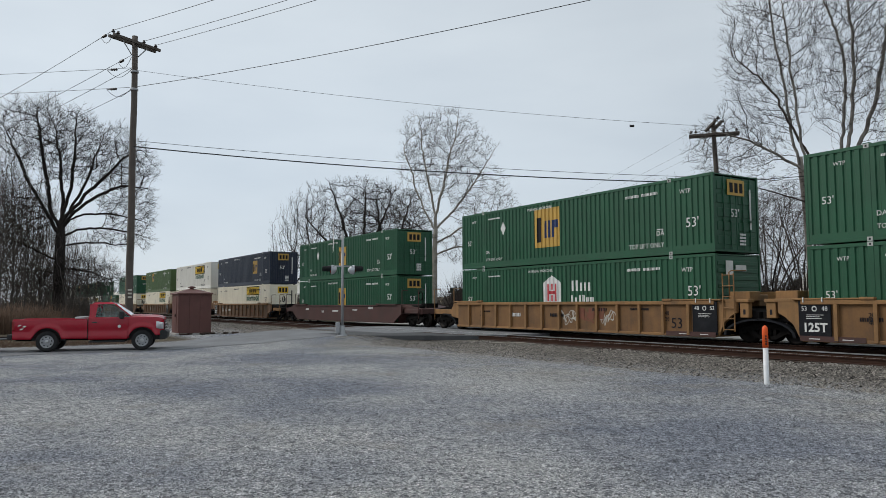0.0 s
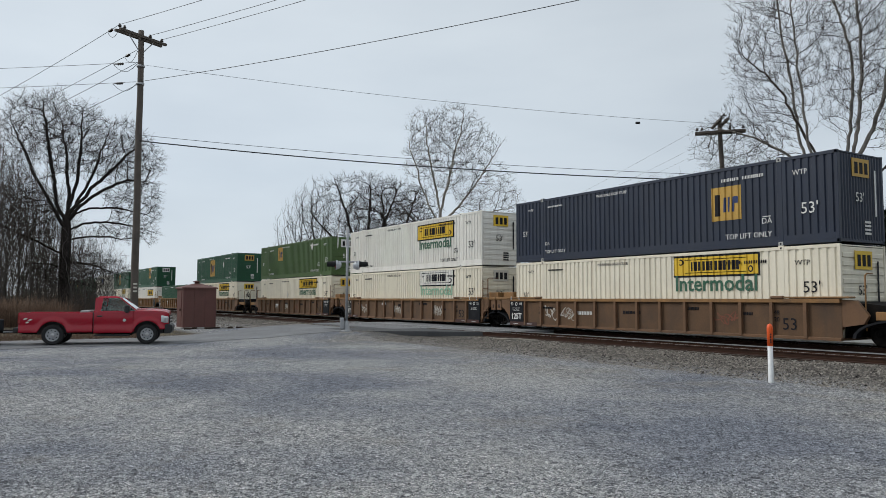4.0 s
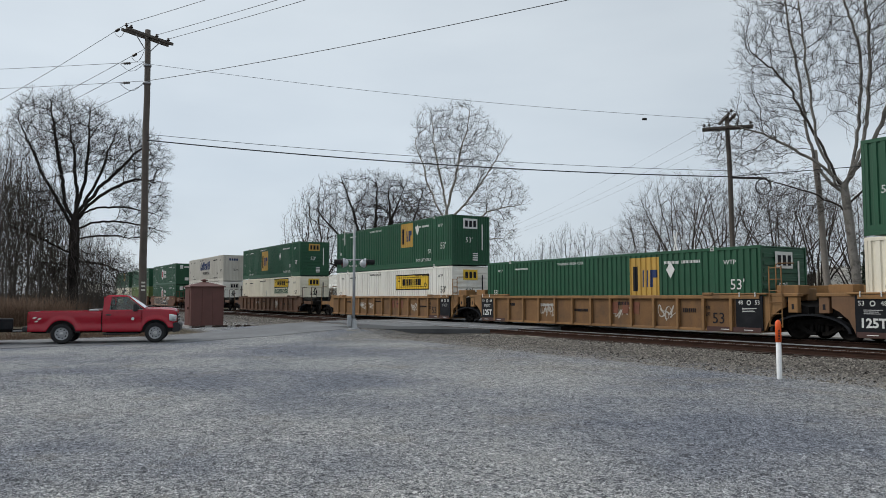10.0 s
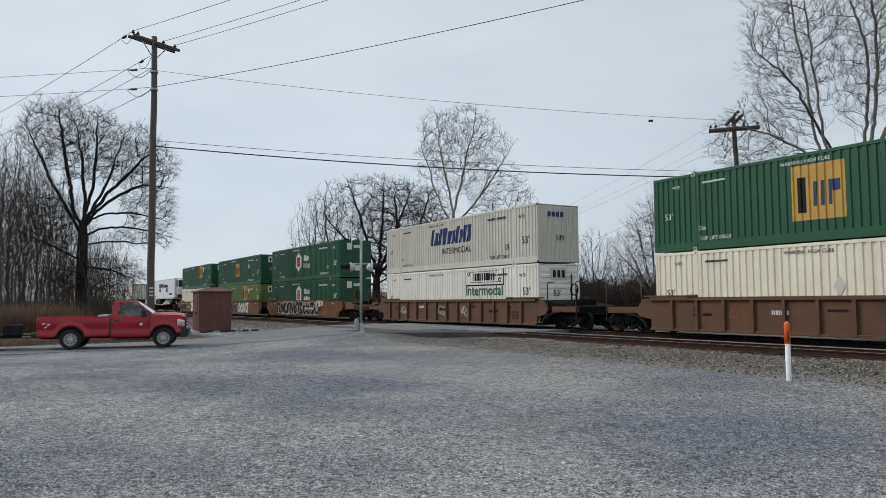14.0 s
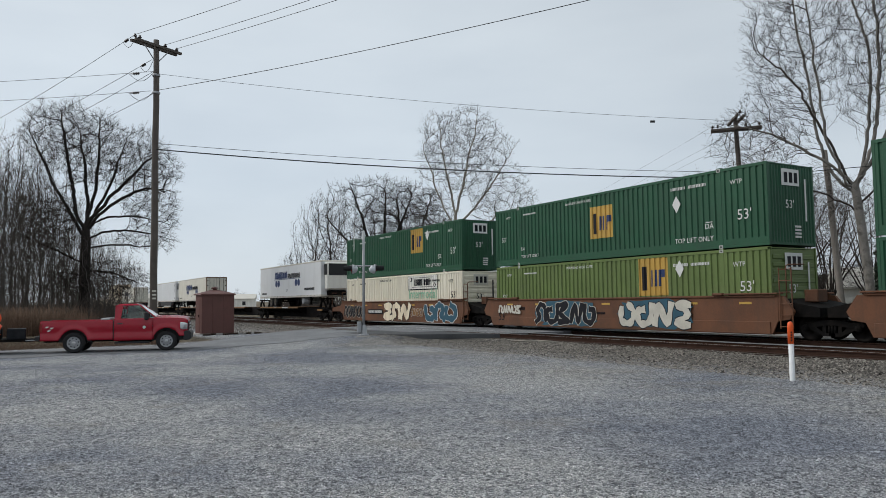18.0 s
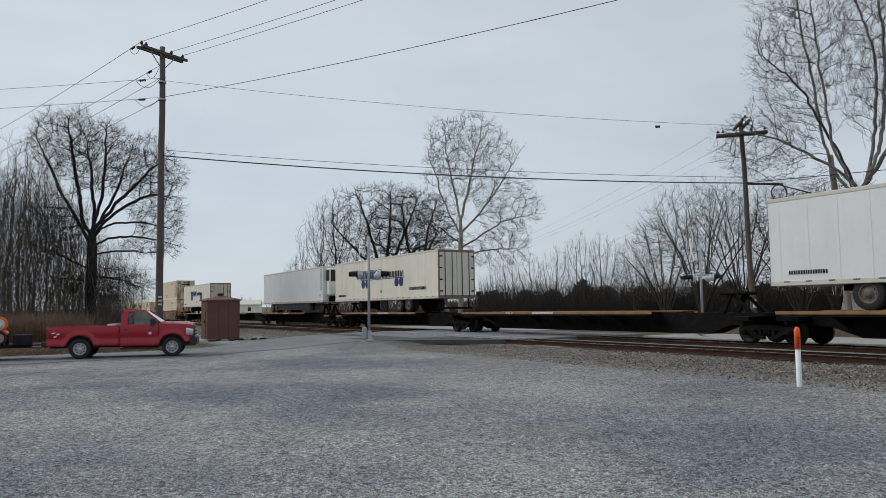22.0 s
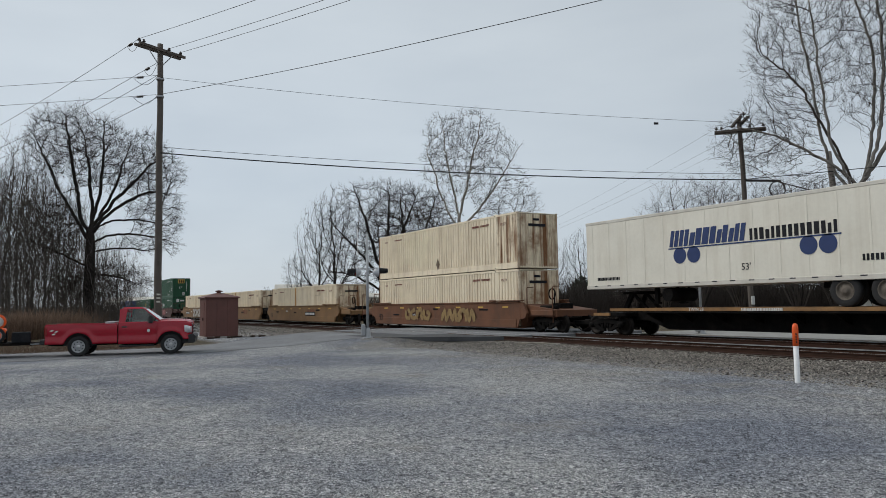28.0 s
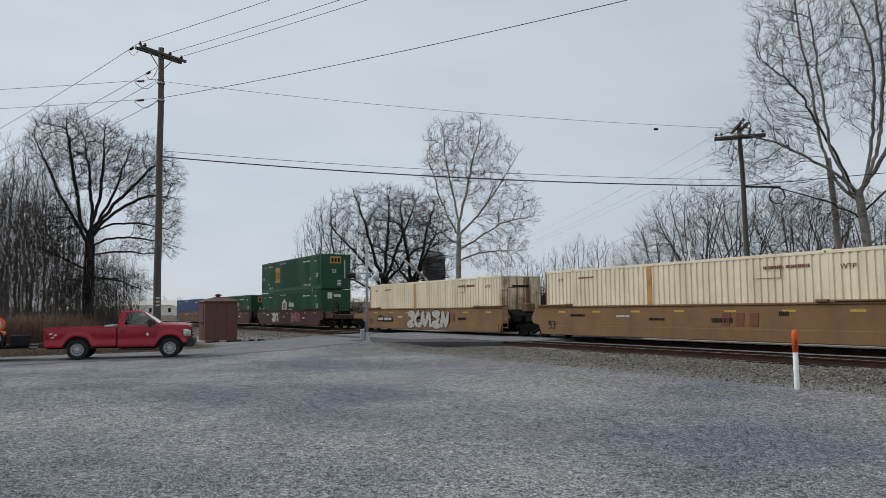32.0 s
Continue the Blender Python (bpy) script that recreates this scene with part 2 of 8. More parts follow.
PALEROAD = mat("pale_worn_concrete_lane", (0.29, 0.285, 0.27), 0.95, 0, 0.15, 0.9, (0.22, 0.21, 0.20), 0.5, 0.45, 0.5, 60)
FRESHASPHALT = mat("dark_patched_asphalt", (0.062, 0.064, 0.068), 0.9, 0, 0.2, 0.9, (0.04, 0.04, 0.042), 0.5, 0.5, 0.5, 60)
BALLAST = mat("ballast_stone", (0.178, 0.163, 0.145), 0.95, 0, 0.2, 6, island=0.96)
REED = mat("dry_brown_reeds", (0.100, 0.064, 0.045), 0.95, 0, 0.25, 1.0, island=0.35)
GLASS = bpy.data.materials.new("tinted_glass")
GLASS.use_nodes = True
_g = GLASS.node_tree.nodes["Principled BSDF"]
_g.inputs["Base Color"].default_value, _g.inputs["Roughness"].default_value = (0.62, 0.70, 0.70, 1), 0.03
_g.inputs["Transmission Weight"].default_value, _g.inputs["IOR"].default_value = 1.0, 1.45
PALEMETAL = mat("pale_grey_lamp_paint", (0.55, 0.57, 0.60), 0.45, 0.2, 0.1, 6, (0.2, 0.19, 0.18), 0.35, 4)
for _m in (STEEL, WHEEL, BLACK, BARK, TWIG, SYCTWIG, GREYTWIG, GREYBARK, INK, REED, DEADREED, BALLAST, RAILSIDE, TIE):
    _m.node_tree.nodes["Principled BSDF"].inputs["Specular IOR Level"].default_value = 0.12
LENS = mat("clear_lamp_lens", (0.65, 0.66, 0.68), 0.12, 0.3, 0.1, 8)
REDLENS = mat("red_lamp_lens", (0.22, 0.012, 0.012), 0.2, 0, 0.1, 8)


def ground_material(name="gravel_and_ground", loose=False):
    """Gravel lot, ballast shoulder and rough grass, told apart by where they lie; loose: single stones of the same rock."""
    ma = bpy.data.materials.new(name)
    ma.use_nodes = True
    n, l = ma.node_tree.nodes, ma.node_tree.links
    b = n["Principled BSDF"]
    b.inputs["Roughness"].default_value = 0.95
    tc = n.new("ShaderNodeTexCoord")

    def noise_at(scale, detail=5, rough=0.6):
        k = n.new("ShaderNodeTexNoise")
        k.inputs["Scale"].default_value, k.inputs["Detail"].default_value, k.inputs["Roughness"].default_value = scale, detail, rough
        l.new(tc.outputs["Object"], k.inputs["Vector"])
        return k.outputs["Fac"]

    def ramp(src, a, c, b2, d):
        k = n.new("ShaderNodeValToRGB")
        k.color_ramp.elements[0].position, k.color_ramp.elements[0].color = a, (*c, 1)
        k.color_ramp.elements[1].position, k.color_ramp.elements[1].color = b2, (*d, 1)
        l.new(src, k.inputs["Fac"])
        return k.outputs["Color"]

    def mix(f, a, c, how="MIX"):
        k = n.new("ShaderNodeMix")
        k.data_type, k.blend_type = "RGBA", how
        for s, v in ((0, f), (6, a), (7, c)):
            if isinstance(v, (int, float)):
                k.inputs[s].default_value = v
            else:
                l.new(v, k.inputs[s])
        return k.outputs[2]

    def edge(sock, at, width, wob):
        """0 below at, 1 above, with a ragged edge."""
        a = n.new("ShaderNodeMath")
        a.operation = "MULTIPLY_ADD"
        a.inputs[1].default_value = wob
        l.new(noise_at(0.55, 6, 0.7), a.inputs[0])
        l.new(sock, a.inputs[2])
        k = n.new("ShaderNodeMapRange")
        k.inputs["From Min"].default_value, k.inputs["From Max"].default_value = at + wob * 0.5 - width, at + wob * 0.5 + width
        l.new(a.outputs[0], k.inputs["Value"])
        return k.outputs["Result"]

    sep = n.new("ShaderNodeSeparateXYZ")
    l.new(tc.outputs["Object"], sep.inputs[0])
    vor = n.new("ShaderNodeTexVoronoi")
    vor.inputs["Scale"].default_value = 55
    l.new(tc.outputs["Object"], vor.inputs["Vector"])
    hue = n.new("ShaderNodeSeparateColor")
    l.new(vor.outputs["Color"], hue.inputs[0])
    vor2 = n.new("ShaderNodeTexVoronoi")
    vor2.inputs["Scale"].default_value = 24
    l.new(tc.outputs["Object"], vor2.inputs["Vector"])
    hue2 = n.new("ShaderNodeSeparateColor")
    l.new(vor2.outputs["Color"], hue2.inputs[0])
    vor3 = n.new("ShaderNodeTexVoronoi")
    vor3.inputs["Scale"].default_value = 15
    l.new(tc.outputs["Object"], vor3.inputs["Vector"])
    hue3 = n.new("ShaderNodeSeparateColor")
    l.new(vor3.outputs["Color"], hue3.inputs[0])
    grit_shade = mix(1.0, ramp(hue.outputs[0], 0.05, (0.33, 0.34, 0.36), 0.95, (1.68, 1.66, 1.64)), ramp(hue2.outputs[0], 0.02, (0.58, 0.59, 0.61), 0.92, (1.30, 1.29, 1.28)), "MULTIPLY")
    # Dark cells and specks: shade of stone sides and holes, put into the colour.
    grit_shade = mix(1.0, grit_shade, ramp(hue3.outputs[0], 0.05, (0.45, 0.45, 0.47), 0.22, (1.06, 1.06, 1.06)), "MULTIPLY")
    grit_shade = mix(1.0, grit_shade, ramp(noise_at(4.5, 8, 0.78), 0.36, (0.74, 0.75, 0.77), 0.62, (1.14, 1.13, 1.12)), "MULTIPLY")
    grit_shade = mix(1.0, grit_shade, ramp(noise_at(30, 2, 0.5), 0.31, (0.30, 0.30, 0.32), 0.42, (1, 1, 1)), "MULTIPLY")
    grit_shade = mix(1.0, grit_shade, ramp(noise_at(43, 2, 0.5), 0.60, (1, 1, 1), 0.72, (1.75, 1.74, 1.72)), "MULTIPLY")
    if loose:
        each = n.new("ShaderNodeNewGeometry").outputs["Random Per Island"]
        grit_shade = mix(1.0, ramp(each, 0.0, (0.22, 0.22, 0.225), 1.0, (1.50, 1.49, 1.47)), ramp(noise_at(60, 3, 0.6), 0.35, (0.80, 0.80, 0.80), 0.65, (1.2, 1.2, 1.2)), "MULTIPLY")
    lot = mix(1.0, ramp(noise_at(0.17, 5, 0.6), 0.40, (0.232, 0.251, 0.292), 0.60, (0.425, 0.430, 0.433)), grit_shade, "MULTIPLY")
    lot = mix(ramp(noise_at(0.5, 6, 0.7), 0.56, (0, 0, 0), 0.72, (0.55, 0.55, 0.55)), lot, ramp(noise_at(9), 0.3, (0.20, 0.178, 0.148), 0.7, (0.33, 0.30, 0.255)))
    lot = mix(ramp(noise_at(0.33, 7, 0.68), 0.60, (0, 0, 0), 0.72, (0.6, 0.6, 0.6)), lot, ramp(noise_at(14), 0.3, (0.30, 0.30, 0.30), 0.7, (0.46, 0.455, 0.44)))
    verge = mix(1.0, edge(sep.outputs["Y"], 11.2, 1.4, 4.0), ramp(noise_at(0.30, 6, 0.7), 0.44, (0, 0, 0), 0.60, (0.75, 0.75, 0.75)), "MULTIPLY")
    lot = mix(verge, lot, mix(1.0, ramp(noise_at(1.7), 0.35, (0.265, 0.250, 0.218), 0.65, (0.420, 0.404, 0.368)), grit_shade, "MULTIPLY"))
    bal = mix(1.0, ramp(noise_at(0.8), 0.35, (0.080, 0.070, 0.060), 0.65, (0.150, 0.134, 0.116)), grit_shade, "MULTIPLY")
    grass = mix(1.0, ramp(noise_at(0.35, 8, 0.7), 0.35, (0.075, 0.060, 0.036), 0.65, (0.150, 0.118, 0.068)), grit_shade, "MULTIPLY")
    col = mix(edge(sep.outputs["Y"], 15.3, 1.1, 3.0), lot, bal)
    col = mix(edge(sep.outputs["Y"], 27.6, 0.4, 1.0), col, grass)
    neg = n.new("ShaderNodeMath")
    neg.operation = "MULTIPLY"
    neg.inputs[1].default_value = -1
    l.new(sep.outputs["X"], neg.inputs[0])
    west = edge(neg.outputs[0], 38.0, 0.7, 1.5)
    south = n.new("ShaderNodeMapRange")
    south.inputs["From Min"].default_value, south.inputs["From Max"].default_value = 10.2, 9.2
    l.new(sep.outputs["Y"], south.inputs["Value"])
    both = n.new("ShaderNodeMath")
    both.operation = "MULTIPLY"
    l.new(west, both.inputs[0])
    l.new(south.outputs["Result"], both.inputs[1])
    col = mix(both.outputs[0], col, grass)
    l.new(col, b.inputs["Base Color"])
    if loose:
        b.inputs["Specular IOR Level"].default_value = 0.12
        return ma
    bp = n.new("ShaderNodeBump")
    bp.inputs["Strength"].default_value, bp.inputs["Distance"].default_value = 1.0, 0.04
    l.new(vor.outputs["Distance"], bp.inputs["Height"])
    bp2 = n.new("ShaderNodeBump")
    bp2.inputs["Strength"].default_value, bp2.inputs["Distance"].default_value = 0.8, 0.02
    l.new(noise_at(22, 6, 0.75), bp2.inputs["Height"])
    l.new(bp.outputs["Normal"], bp2.inputs["Normal"])
    l.new(bp2.outputs["Normal"], b.inputs["Normal"])
    return ma


GROUND = ground_material()
GRAVEL = ground_material("loose_crushed_stone", True)


# ---- mesh helpers ----
def part(name, bm, material, parent=None, label=""):
    """Links a bmesh as one mesh object, under a thing or a part if one is given."""
    me = bpy.data.meshes.new(name)
    bm.to_mesh(me)
    bm.free()
    return put(name, me, material, parent, label)


def put(name, me, material=None, parent=None, label=""):
    if material is not None and not me.materials:
        for k in material if isinstance(material, (list, tuple)) else (material,):
            me.materials.append(k)
    ob = new(name, me)
    ob.parent = parent
    if label:
        ob["label"] = label
    return ob


def thing(name, label, category, group="", at=None):
    ob = new(name)
    ob.empty_display_size = 0.3
    if at is not None:
        ob.matrix_basis = at
    return tagged(ob, label, category, group)


def box(bm, x0, x1, y0, y1, z0, z1, bevel=0.0, mi=0):
    """Adds a box, its edges rounded by bevel, to a bmesh."""
    vs = [bm.verts.new((x, y, z)) for x in (x0, x1) for y in (y0, y1) for z in (z0, z1)]
    fs = [bm.faces.new([vs[i] for i in f]) for f in ((0, 1, 3, 2), (4, 6, 7, 5), (0, 4, 5, 1), (2, 3, 7, 6), (0, 2, 6, 4), (1, 5, 7, 3))]
    for f in fs:
        f.material_index = mi
    if bevel:
        es = list({e for f in fs for e in f.edges})
        bmesh.ops.bevel(bm, geom=es, offset=bevel, segments=1, affect="EDGES")
    return bm


def tube(bm, a, b, r0, r1=None, sides=8, mi=0, caps=True):
    """Adds a round bar from a to b."""
    a, b = Vector(a), Vector(b)
    r1 = r0 if r1 is None else r1
    d = (b - a).normalized()
    u = d.orthogonal().normalized()
    w = d.cross(u)
    rings = []
    for p, r in ((a, r0), (b, r1)):
        rings.append([bm.verts.new(p + r * (math.cos(k * math.tau / sides) * u + math.sin(k * math.tau / sides) * w)) for k in range(sides)])
    for k in range(sides):
        f = bm.faces.new((rings[0][k], rings[0][(k + 1) % sides], rings[1][(k + 1) % sides], rings[1][k]))
        f.material_index, f.smooth = mi, sides > 6
    if caps:
        bm.faces.new(rings[0][::-1]).material_index = mi
        bm.faces.new(rings[1]).material_index = mi
    return bm


def lathe(bm, axis_a, axis_dir, profile, sides=16, mi=0):
    """Turns a profile of (along, radius) round an axis."""
    a, d = Vector(axis_a), Vector(axis_dir).normalized()
    u = d.orthogonal().normalized()
    w = d.cross(u)
    rings = []
    for s, r in profile:
        rings.append([bm.verts.new(a + d * s + max(r, 1e-4) * (math.cos(k * math.tau / sides) * u + math.sin(k * math.tau / sides) * w)) for k in range(sides)])
    for p, q in zip(rings, rings[1:]):
        for k in range(sides):
            f = bm.faces.new((p[k], p[(k + 1) % sides], q[(k + 1) % sides], q[k]))
            f.material_index, f.smooth = mi, True
    return bm


def prism(bm, pts, y0, y1, mi=0, axis="y"):
    """Extrudes an outline of (x, z) from y0 to y1 (axis x: an outline of (y, z))."""
    def at(p, s):
        return (p[0], s, p[1]) if axis == "y" else (s, p[0], p[1]) if axis == "x" else (p[0], p[1], s)
    a, b = [bm.verts.new(at(p, y0)) for p in pts], [bm.verts.new(at(p, y1)) for p in pts]
    fs = [bm.faces.new(a), bm.faces.new(b[::-1])]
    for i in range(len(pts)):
        j = (i + 1) % len(pts)
        fs.append(bm.faces.new((a[j], a[i], b[i], b[j])))
    for f in fs:
        f.material_index = mi
    return bm


def fast_mesh(name, verts, faces):
    """A mesh from arrays of triangles or quads."""
    me = bpy.data.meshes.new(name)
    verts, faces = np.asarray(verts, np.float32), np.asarray(faces, np.int32)
    k = faces.shape[1]
    me.vertices.add(len(verts))
    me.vertices.foreach_set("co", verts.ravel())
    me.loops.add(faces.size)
    me.loops.foreach_set("vertex_index", faces.ravel())
    me.polygons.add(len(faces))
    me.polygons.foreach_set("loop_start", np.arange(0, faces.size, k, dtype=np.int32))
    me.polygons.foreach_set("loop_total", np.full(len(faces), k, np.int32))
    me.update(calc_edges=True)
    return me


def path_tube(bm, pts, radii, sides=8):
    """One unbroken tube along a line of points."""
    rings, prev = [], None
    pts = [Vector(p) for p in pts]
    for i, p in enumerate(pts):
        d = (pts[min(i + 1, len(pts) - 1)] - pts[max(i - 1, 0)]).normalized()
        u = d.orthogonal().normalized() if prev is None else (prev - d * prev.dot(d)).normalized()
        prev, w, r = u, d.cross(u), radii[i] if isinstance(radii, (list, tuple)) else radii
        rings.append([bm.verts.new(p + r * (math.cos(k * math.tau / sides) * u + math.sin(k * math.tau / sides) * w)) for k in range(sides)])
    for a, b in zip(rings, rings[1:]):
        for k in range(sides):
            bm.faces.new((a[k], a[(k + 1) % sides], b[(k + 1) % sides], b[k])).smooth = sides > 5
    bm.faces.new(rings[0][::-1])
    bm.faces.new(rings[-1])
    return bm


TEXTS = {}


def letters(text, size, wide=0.0):
    """A mesh of built-in-font letters, upright in the xz plane, read from -y, centred."""
    key = (text, size, wide)
    if key not in TEXTS:
        cu = bpy.data.curves.new("lettering", "FONT")
        cu.body, cu.size, cu.align_x, cu.align_y, cu.extrude, cu.resolution_u = text, size, "CENTER", "CENTER", 0.002, 2
        if wide:
            cu.offset = wide
        ob = bpy.data.objects.new("lettering", cu)
        me = bpy.data.meshes.new_from_object(ob)
        me.transform(Matrix.Rotation(radians(90), 4, "X"))
        bpy.data.objects.remove(ob)
        TEXTS[key] = me
    return TEXTS[key]


def lettering(text, size, material, parent, x, y, z, turn=0, wide=0.0, name="lettering"):
    me = letters(text, size, wide)
    if me.materials and me.materials[0] is not material:
        me = me.copy()
        me.materials.clear()
    ob = put(name, me, material, parent)
    ob.matrix_basis = pose(x, y, z, 0, 0, turn)
    return tagged(ob, kind="stuff")


# ---- ground, road and tracks ----
RAIL = 0.35                      # top of rail
TRACKS = (23.67, 19.70)          # centre lines: the train's track, the empty near track
ROAD = (-40.6, -31.9)            # the road runs along +y between these
ROADZ = [(-400, -0.3), (-10, -0.10), (7, -0.09), (11, 0.08), (14.5, 0.29), (16.8, 0.34), (26.8, 0.34), (31, 0.18), (60, 0.1), (900, 0.1)]


def line(table, v):
    return float(np.interp(v, [a for a, _ in table], [b for _, b in table]))


def ground_z(x, y):
    z = line([(13.5, 0), (15.3, 0.02), (17.9, 0.16), (26.2, 0.16), (28.6, 0.05), (34, 0.0)], y)
    side = max(ROAD[0] - x, x - ROAD[1] - 1.2, 0)
    w = max(0.0, 1 - side / 2.6)
    w = w * w * (3 - 2 * w)
    z = z * (1 - w) + (line(ROADZ, y) - 0.016 - (0.034 if 16 < y < 28 else 0)) * w
    far = math.hypot(x, y)
    z += 0.018 * noise.noise(Vector((x * 0.35, y * 0.35, 0))) * (1 - w) + 0.008 * noise.noise(Vector((x * 1.3, y * 1.3, 5))) * (1 - w)
    if far > 120:
        z += min((far - 120) / 900, 1) * (6 + 16 * noise.noise(Vector((x * 0.0016, y * 0.0016, 3)))) - min((far - 120) / 200, 1) * 0.6
    return z


def axis_steps(lo, hi, fine_lo, fine_hi, step, grow=1.35):
    s = list(np.arange(fine_lo, fine_hi + 1e-6, step))
    d, v = step, fine_hi
    while v < hi:
        d *= grow
        v = min(v + d, hi)
        s.append(v)
    d, v = step, fine_lo
    while v > lo:
        d *= grow
        v = max(v - d, lo)
        s.insert(0, v)
    return s


def build_ground():
    xs, ys = axis_steps(-2600, 1400, -62, 12, 0.5), axis_steps(-900, 2600, -3, 31, 0.4)
    verts = [(x, y, ground_z(x, y)) for y in ys for x in xs]
    w = len(xs)
    faces = [(j * w + i, j * w + i + 1, (j + 1) * w + i + 1, (j + 1) * w + i) for j in range(len(ys) - 1) for i in range(w - 1)]
    ob = put("ground", fast_mesh("ground", verts, faces), GROUND)
    for p in ob.data.polygons:
        p.use_smooth = True
    tagged(ob, "grey crushed-stone lot with ballast shoulder and dead grass", "ground", kind="structure")


def strip(name, pts_l, pts_r, material, label, category, thick=0.05):
    """A paved strip between two edge lines of (x, y, z), with real thickness."""
    bm = bmesh.new()
    a, b = [bm.verts.new(p) for p in pts_l], [bm.verts.new(p) for p in pts_r]
    c, d = [bm.verts.new((p[0], p[1], p[2] - thick)) for p in pts_l], [bm.verts.new((p[0], p[1], p[2] - thick)) for p in pts_r]
    for i in range(len(a) - 1):
        bm.faces.new((a[i], b[i], b[i + 1], a[i + 1]))
        bm.faces.new((b[i], d[i], d[i + 1], b[i + 1]))
        bm.faces.new((c[i], a[i], a[i + 1], c[i + 1]))
    bm.normal_update()
    return tagged(part(name, bm, material), label, category, kind="structure")


def build_road():
    r = random.Random(4)
    ys = [-120, -60, -30] + [-15 + 1.0 * k for k in range(32)]
    left = [(-37.0 - 3.6 * min(1.0, max(0.0, (y - 8.0) / 6.0)) + r.uniform(-0.25, 0.25), y, line(ROADZ, y)) for y in ys]
    right = [(ROAD[1] + r.uniform(-0.25, 0.25), y, line(ROADZ, y)) for y in ys]
    strip("road", left, right, ASPHALT, "worn grey asphalt road rising to the level crossing", "road", 0.08)
    # the darker flare of new asphalt on the near side of the crossing
    ys2 = [14.7 + 0.25 * k for k in range(17)]
    strip("road_patch", [(-34.6 + 1.4 * math.sin(k * 0.2) - 0.16 * k, y, line(ROADZ, y) + 0.006) for k, y in enumerate(ys2)],
          [(-32.4 + 5.7 * (k / 16) ** 0.62 + r.uniform(-0.06, 0.06), y, line(ROADZ, y) + 0.006) for k, y in enumerate(ys2)], FRESHASPHALT, "dark patch of newer asphalt at the crossing", "road", 0.2)
    # crossing surface between and beside the rails
    for name, y0, y1 in (("crossing_panel", TRACKS[1] - 0.62, TRACKS[1] + 0.62), ("crossing_panel", TRACKS[0] - 0.62, TRACKS[0] + 0.62),
                         ("crossing_panel", TRACKS[1] + 0.86, TRACKS[0] - 0.86), ("crossing_panel", 16.9, TRACKS[1] - 0.86), ("crossing_panel", TRACKS[0] + 0.86, 27.0)):
        bm = bmesh.new()
        box(bm, -41.5, -26.8 if y0 > 18 else -31.6, y0, y1, RAIL - 0.25, RAIL + 0.004, 0.01)
        tagged(part(name, bm, ASPHALT), "asphalt crossing surface beside the rails", "crossing", kind="structure")
    # the road that runs along the far side of the tracks
    xs = [-62 + 3 * k for k in range(32)]
    strip("far_road", [(x, 34.5, 0.10) for x in xs], [(x, 29.2, 0.12) for x in xs], PALEROAD, "pale asphalt lane along the far side of the tracks", "road", 0.1)


def build_track(yc):
    """Two rails with their heads worn bright, on timber ties."""
    ob = thing("railway_track", "two worn steel rails on dark timber ties in stone ballast", "railway track", "the two tracks", pose(0, yc, 0))
    prof = [(-0.070, 0), (0.070, 0), (0.070, 0.012), (0.012, 0.032), (0.010, 0.118), (0.036, 0.132), (0.036, 0.160), (0.028, 0.168), (-0.028, 0.168), (-0.036, 0.160), (-0.036, 0.132), (-0.010, 0.118), (-0.012, 0.032), (-0.070, 0.012)]
    for s in (-0.754, 0.754):
        bm = bmesh.new()
        prism(bm, [(a + s, b + RAIL - 0.168) for a, b in prof], -420, 120, axis="x")
        part("rail", bm, RAILSIDE, ob)
        bm = bmesh.new()
        inner = -1 if s > 0 else 1
        box(bm, -420, 120, s - (0.0385 if inner < 0 else 0.012), s + (0.012 if inner < 0 else 0.0385), RAIL - 0.030, RAIL + 0.001, 0.003)
        part("rail_head", bm, RAILTOP, ob, "bright worn top and inner face")
    tie = None
    r = random.Random(int(yc * 10))
    xs = [8 - 0.52 * k for k in range(150)]
    for x in xs:
        if -41.6 < x < -28:
            continue
        if tie is None:
            bm = bmesh.new()
            box(bm, -0.115, 0.115, -1.3, 1.3, -0.17, 0, 0.012)
            tie = part("tie", bm, TIE, ob)
            o = tie
        else:
            o = put("tie", tie.data, None, ob)
        o.matrix_basis = pose(x + r.uniform(-0.03, 0.03), r.uniform(-0.06, 0.06), RAIL - 0.166 + r.uniform(-0.008, 0.004), 0, 0, r.uniform(-1.2, 1.2))
    bm = bmesh.new()
    for k in range(260):
        x = xs[-1] - 0.52 * (k + 1)
        box(bm, x - 0.115, x + 0.115, -1.3, 1.3, RAIL - 0.33, RAIL - 0.168)
    tagged(part("far_ties", bm, TIE, ob), kind="stuff")


